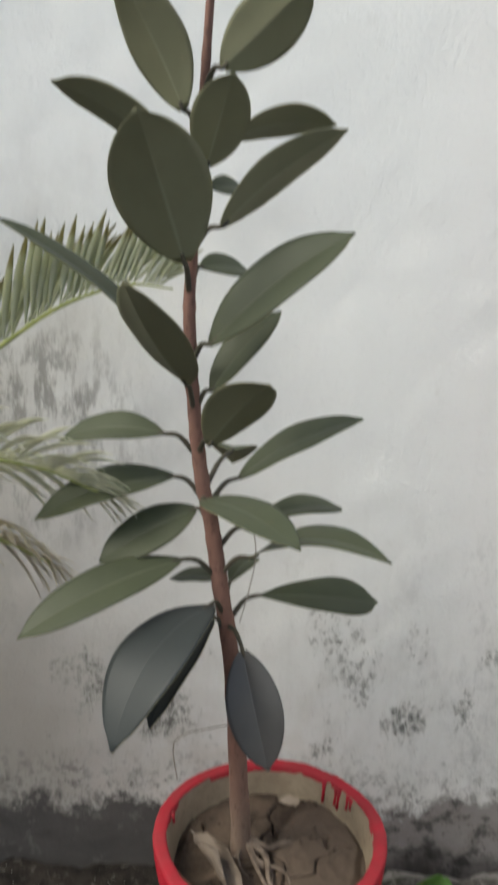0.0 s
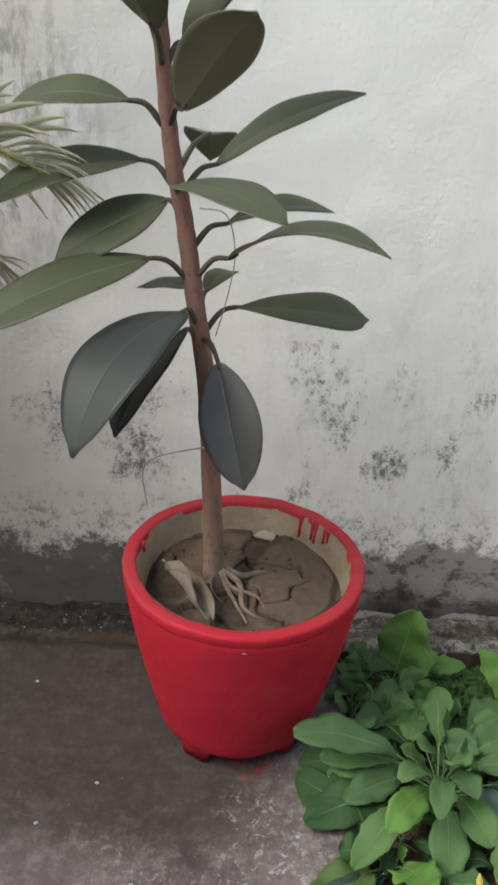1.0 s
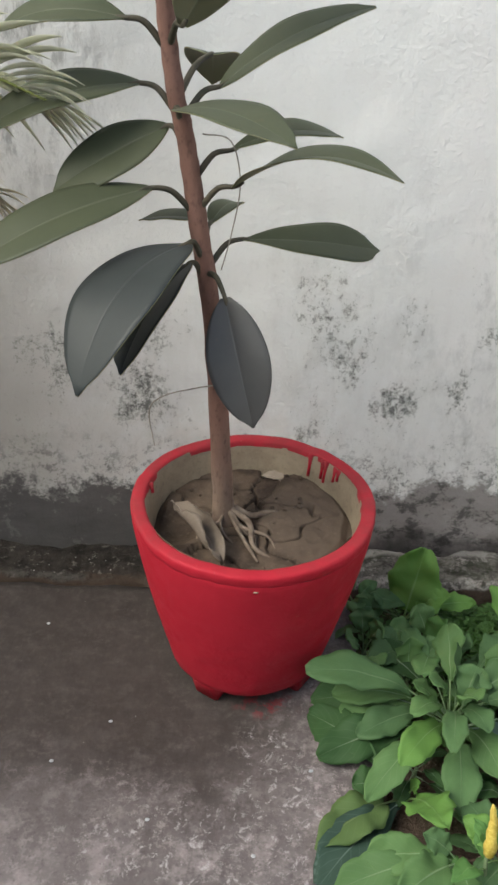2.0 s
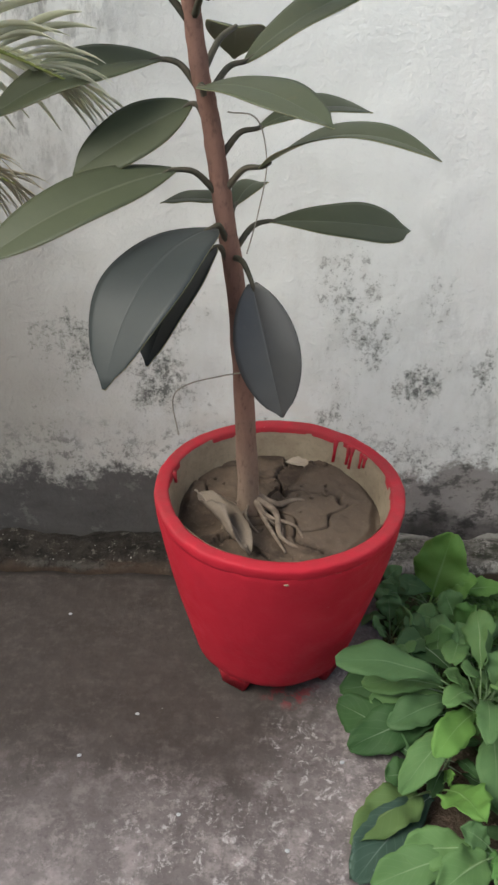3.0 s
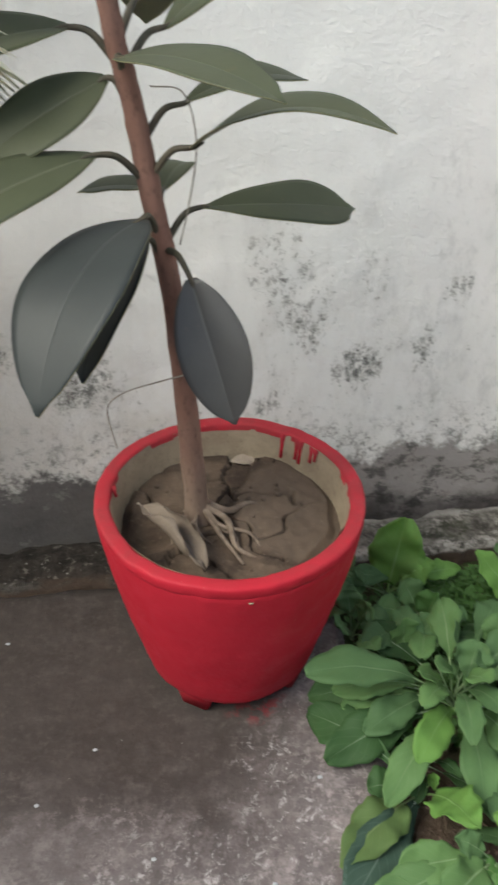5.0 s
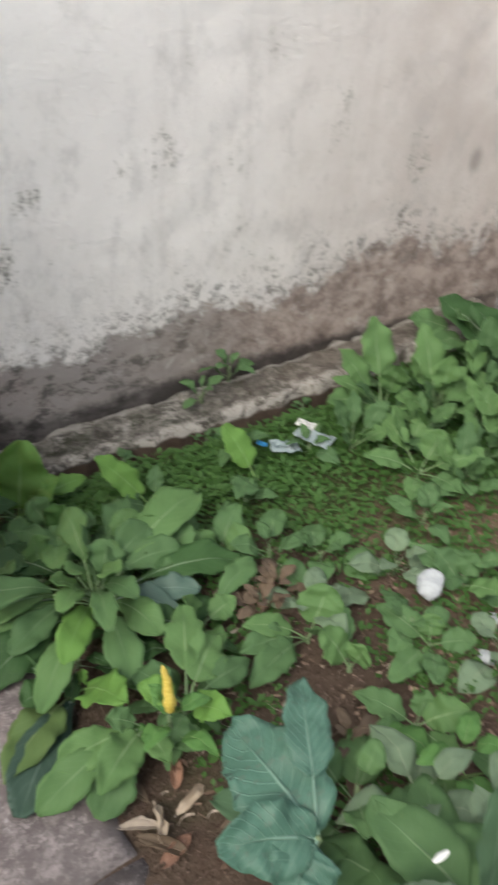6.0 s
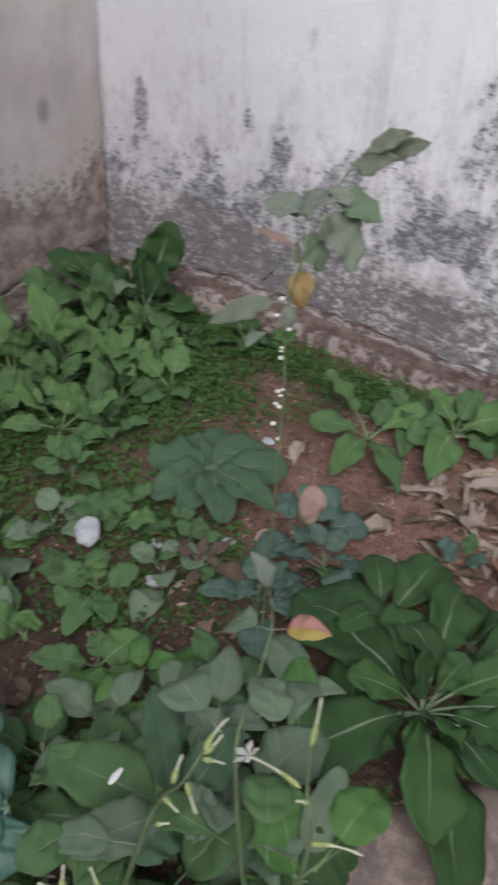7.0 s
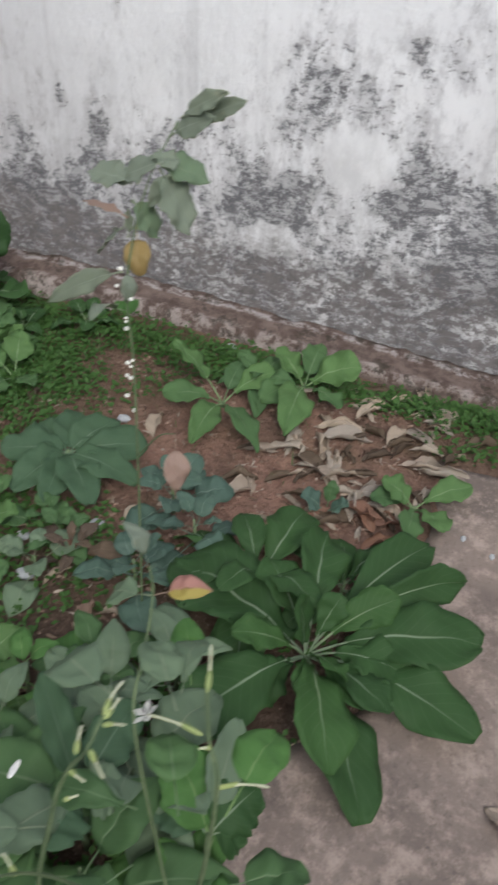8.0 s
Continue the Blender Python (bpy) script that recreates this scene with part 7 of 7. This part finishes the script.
CORNER_LITTER = (
        (1.325, 0.026, 0.1, 80, MAT_RUSSET), (1.281, 0.04, 0.09, 30, MAT_RUSSET), (1.372, 0.098, 0.08, -20, MAT_DRY_GREY), (1.325, -0.019, 0.09, 55, MAT_DRY), (1.397, 0.105, 0.1, -85, MAT_DRY_GREY),
        (1.297, 0.003, 0.08, 140, MAT_RUSSET), (1.301, 0.095, 0.1, 5, MAT_DRY_GREY), (1.414, 0.163, 0.1, 15, MAT_DRY_GREY), (1.541, 0.24, 0.13, -70, MAT_DRY_GREY), (1.478, 0.291, 0.11, -5, MAT_DRY_GREY),
        (1.527, 0.005, 0.14, -95, MAT_DRY_GREY), (1.30, 0.06, 0.08, -60, MAT_RUSSET), (1.35, 0.055, 0.08, -120, MAT_RUSSET), (1.34, 0.0, 0.07, 20, MAT_RUSSET), (1.22, 0.2, 0.12, -30, MAT_RUSSET),
)
WEST_LITTER = (
        (0.78, 0.50, 0.07, -50, MAT_PINK), (0.86, 0.46, 0.07, 20, MAT_PINK), (0.92, 0.40, 0.06, 100, MAT_DRY), (0.60, 0.93, 0.08, 40, MAT_DRY_DARK), (0.64, 0.90, 0.09, 110, MAT_DRY_DARK),
        (0.57, 0.95, 0.08, -30, MAT_DRY_DARK), (0.66, 0.96, 0.07, 60, MAT_PINK), (0.27, 0.61, 0.07, 70, MAT_DRY), (0.285, 0.64, 0.06, 150, MAT_DRY), (0.32, 0.61, 0.065, 200, MAT_RUSSET), (0.31, 0.645, 0.065, 20, MAT_DRY), (0.29, 0.68, 0.1, 110, MAT_DRY_DARK), (0.34, 0.60, 0.08, -30, MAT_DRY_DARK), (0.33, 0.68, 0.06, 60, MAT_RUSSET), (0.30, 0.58, 0.08, 130, MAT_DRY_DARK),
        (0.56, 0.62, 0.08, 60, MAT_DRY_DARK), (0.53, 0.60, 0.09, 10, MAT_DRY_DARK), (0.50, 0.65, 0.07, 120, MAT_DRY_DARK), (0.67, 0.70, 0.08, -60, MAT_DRY_DARK), (1.15, 0.72, 0.06, 90, MAT_DRY), (1.12, 0.52, 0.07, -20, MAT_DRY),
        (1.1, 0.75, 0.05, 30, MAT_DRY_DARK), (1.40, 0.9, 0.08, 10, MAT_DRY_DARK), (0.98, 0.55, 0.06, 150, MAT_DRY), (0.9, 0.92, 0.06, 30, MAT_DRY_DARK),
)
for i, (x, y, size, az, mats) in enumerate(EAST_LITTER + CORNER_LITTER + WEST_LITTER):
    label = tan if mats == MAT_DRY else "faded pinkish fallen leaf" if mats == MAT_PINK else "curled whitish grey dry leaf on the earth" if mats == MAT_DRY_GREY else brown
    dry_leaf(x, y, size * 1.05, az, 1.1 + 0.5 * (i % 4), mats, label, roll=(i * 37) % 60 - 30)
for k in range(70):
    x, y = rng.uniform(1.2, 1.84), rng.uniform(-0.05, 0.22) + 0.24 * rng.random() ** 2
    if x > 1.6:
        y -= 0.13 * rng.random()
    dry_leaf(x, y, rng.uniform(0.035, 0.1), rng.uniform(0, 360), rng.uniform(1.6, 3.6), rng.choice((MAT_DRY, MAT_DRY_GREY, MAT_DRY_DARK)), "small curled dry leaf in the leaf litter", None, rng.uniform(-8, 8), rng.uniform(-40, 40))
dry_leaf(0.725, -0.325, 0.1, 60, 0.5, MAT_DRY, "pale dry leaf lying on the concrete path", 0.004)
dry_leaf(1.57, 1.22, 0.12, 20, 0.4, MAT_GREY, "pale drooping leaf caught on the corner weeds", 0.15, -10)
dry_leaf(-0.142, 1.258, 0.178, -56, 2.7, MAT_POT_LEAF, "rolled grey-brown dry leaf inside the red pot", SOIL_Z + 0.022, -6)
dry_leaf(0.02, 1.395, 0.06, -10, 0.5, MAT_DRY, "small pale dry leaf inside the red pot", SOIL_Z + 0.002)


def lump(name, x, y, size, mats, label, category, z=None, group=""):
    bm = bmesh.new()
    bmesh.ops.create_icosphere(bm, subdivisions=3, radius=1)
    for v in bm.verts:
        v.co *= 1 + 0.25 * noise.noise(v.co * 1.7 + Vector((x * 9, y * 9, 0)))
        v.co = Vector((v.co.x * size[0], v.co.y * size[1], v.co.z * size[2]))
    ob = as_object(name, bm, mats)
    ob.location = (x, y, (earth_height(x, y) if z is None else z) + size[2] * 0.6)
    return tagged(ob, label, category, group)


big_stone = lump("stone", 0.94, 0.785, (0.033, 0.025, 0.015), MAT_STONE, "smooth white stone among the weeds", "stone", 0.022)
big_stone.rotation_euler = (0, radians(-22), radians(38))
for x, y, r in ((1.44, 0.67, 0.012), (1.37, 0.79, 0.012), (0.93, 0.62, 0.013), (1.25, 0.46, 0.01), (1.32, 0.72, 0.008), (1.10, 0.56, 0.012), (1.02, 0.68, 0.011), (0.77, 0.40, 0.012), (1.86, 0.56, 0.012)):
    lump("stone", x, y, (r, r * 1.3, r * 0.7), MAT_STONE if r > 0.0105 else MAT_PEBBLE, "small pale stone on the earth", "stone", None, "pale stones")
for x, y in ((1.33, -0.13), (1.30, -0.19), (1.25, -0.24), (0.9, -0.16), (1.1, -0.31)):
    lump("stone_chip", x, y, (0.009, 0.005, 0.0022), MAT_STONE, "white chip lying on the concrete path", "stone chip", 0.001, "white chips")
for x, y in ((0.12, 0.964), (-0.326, 0.971), (-0.238, 1.063), (-0.406, 1.325), (0.20, 0.78), (0.02, 0.80), (-0.15, 0.86), (-0.6, 1.49)):
    lump("stone_chip", x, y, (0.0038, 0.003, 0.0014), MAT_STONE, "white paint chip lying on the dark slab", "stone chip", 0.001, "white chips")


def wrapper(x, y, z, mats, size, label, seed):
    rng = random.Random(seed)
    bm, rows = sheet(size, size * 0.6, 9, 6, lambda u, v: 0.16 * size * noise.noise(Vector((u / size * 4, v / size * 4, seed))))
    bmesh.ops.solidify(bm, geom=bm.faces[:], thickness=0.0006)
    ob = as_object("plastic_wrapper", bm, mats, False)
    ob.matrix_world = pose(x, y, z, 4, 5, rng.uniform(-70, -20))
    return tagged(ob, label, "litter", "litter in the weeds")


wrapper(1.0, 1.32, 0.03, MAT_FILM, 0.09, "crumpled clear plastic wrapper in the ground cover", 1)
wrapper(0.92, 1.29, 0.025, MAT_FILM, 0.07, "crumpled clear plastic wrapper in the ground cover", 2)
wrapper(0.90, 1.33, 0.03, MAT_FILM_BLUE, 0.025, "scrap of bright blue plastic in the ground cover", 3)
wrapper(1.015, 1.335, 0.045, MAT_PAPER, 0.045, "crumpled scrap of white paper in the ground cover", 4)
lump("paper_scrap", 0.483, 0.331, (0.013, 0.0045, 0.002), MAT_PAPER, "small white scrap caught on a leaf", "litter", 0.215, "litter in the weeds")
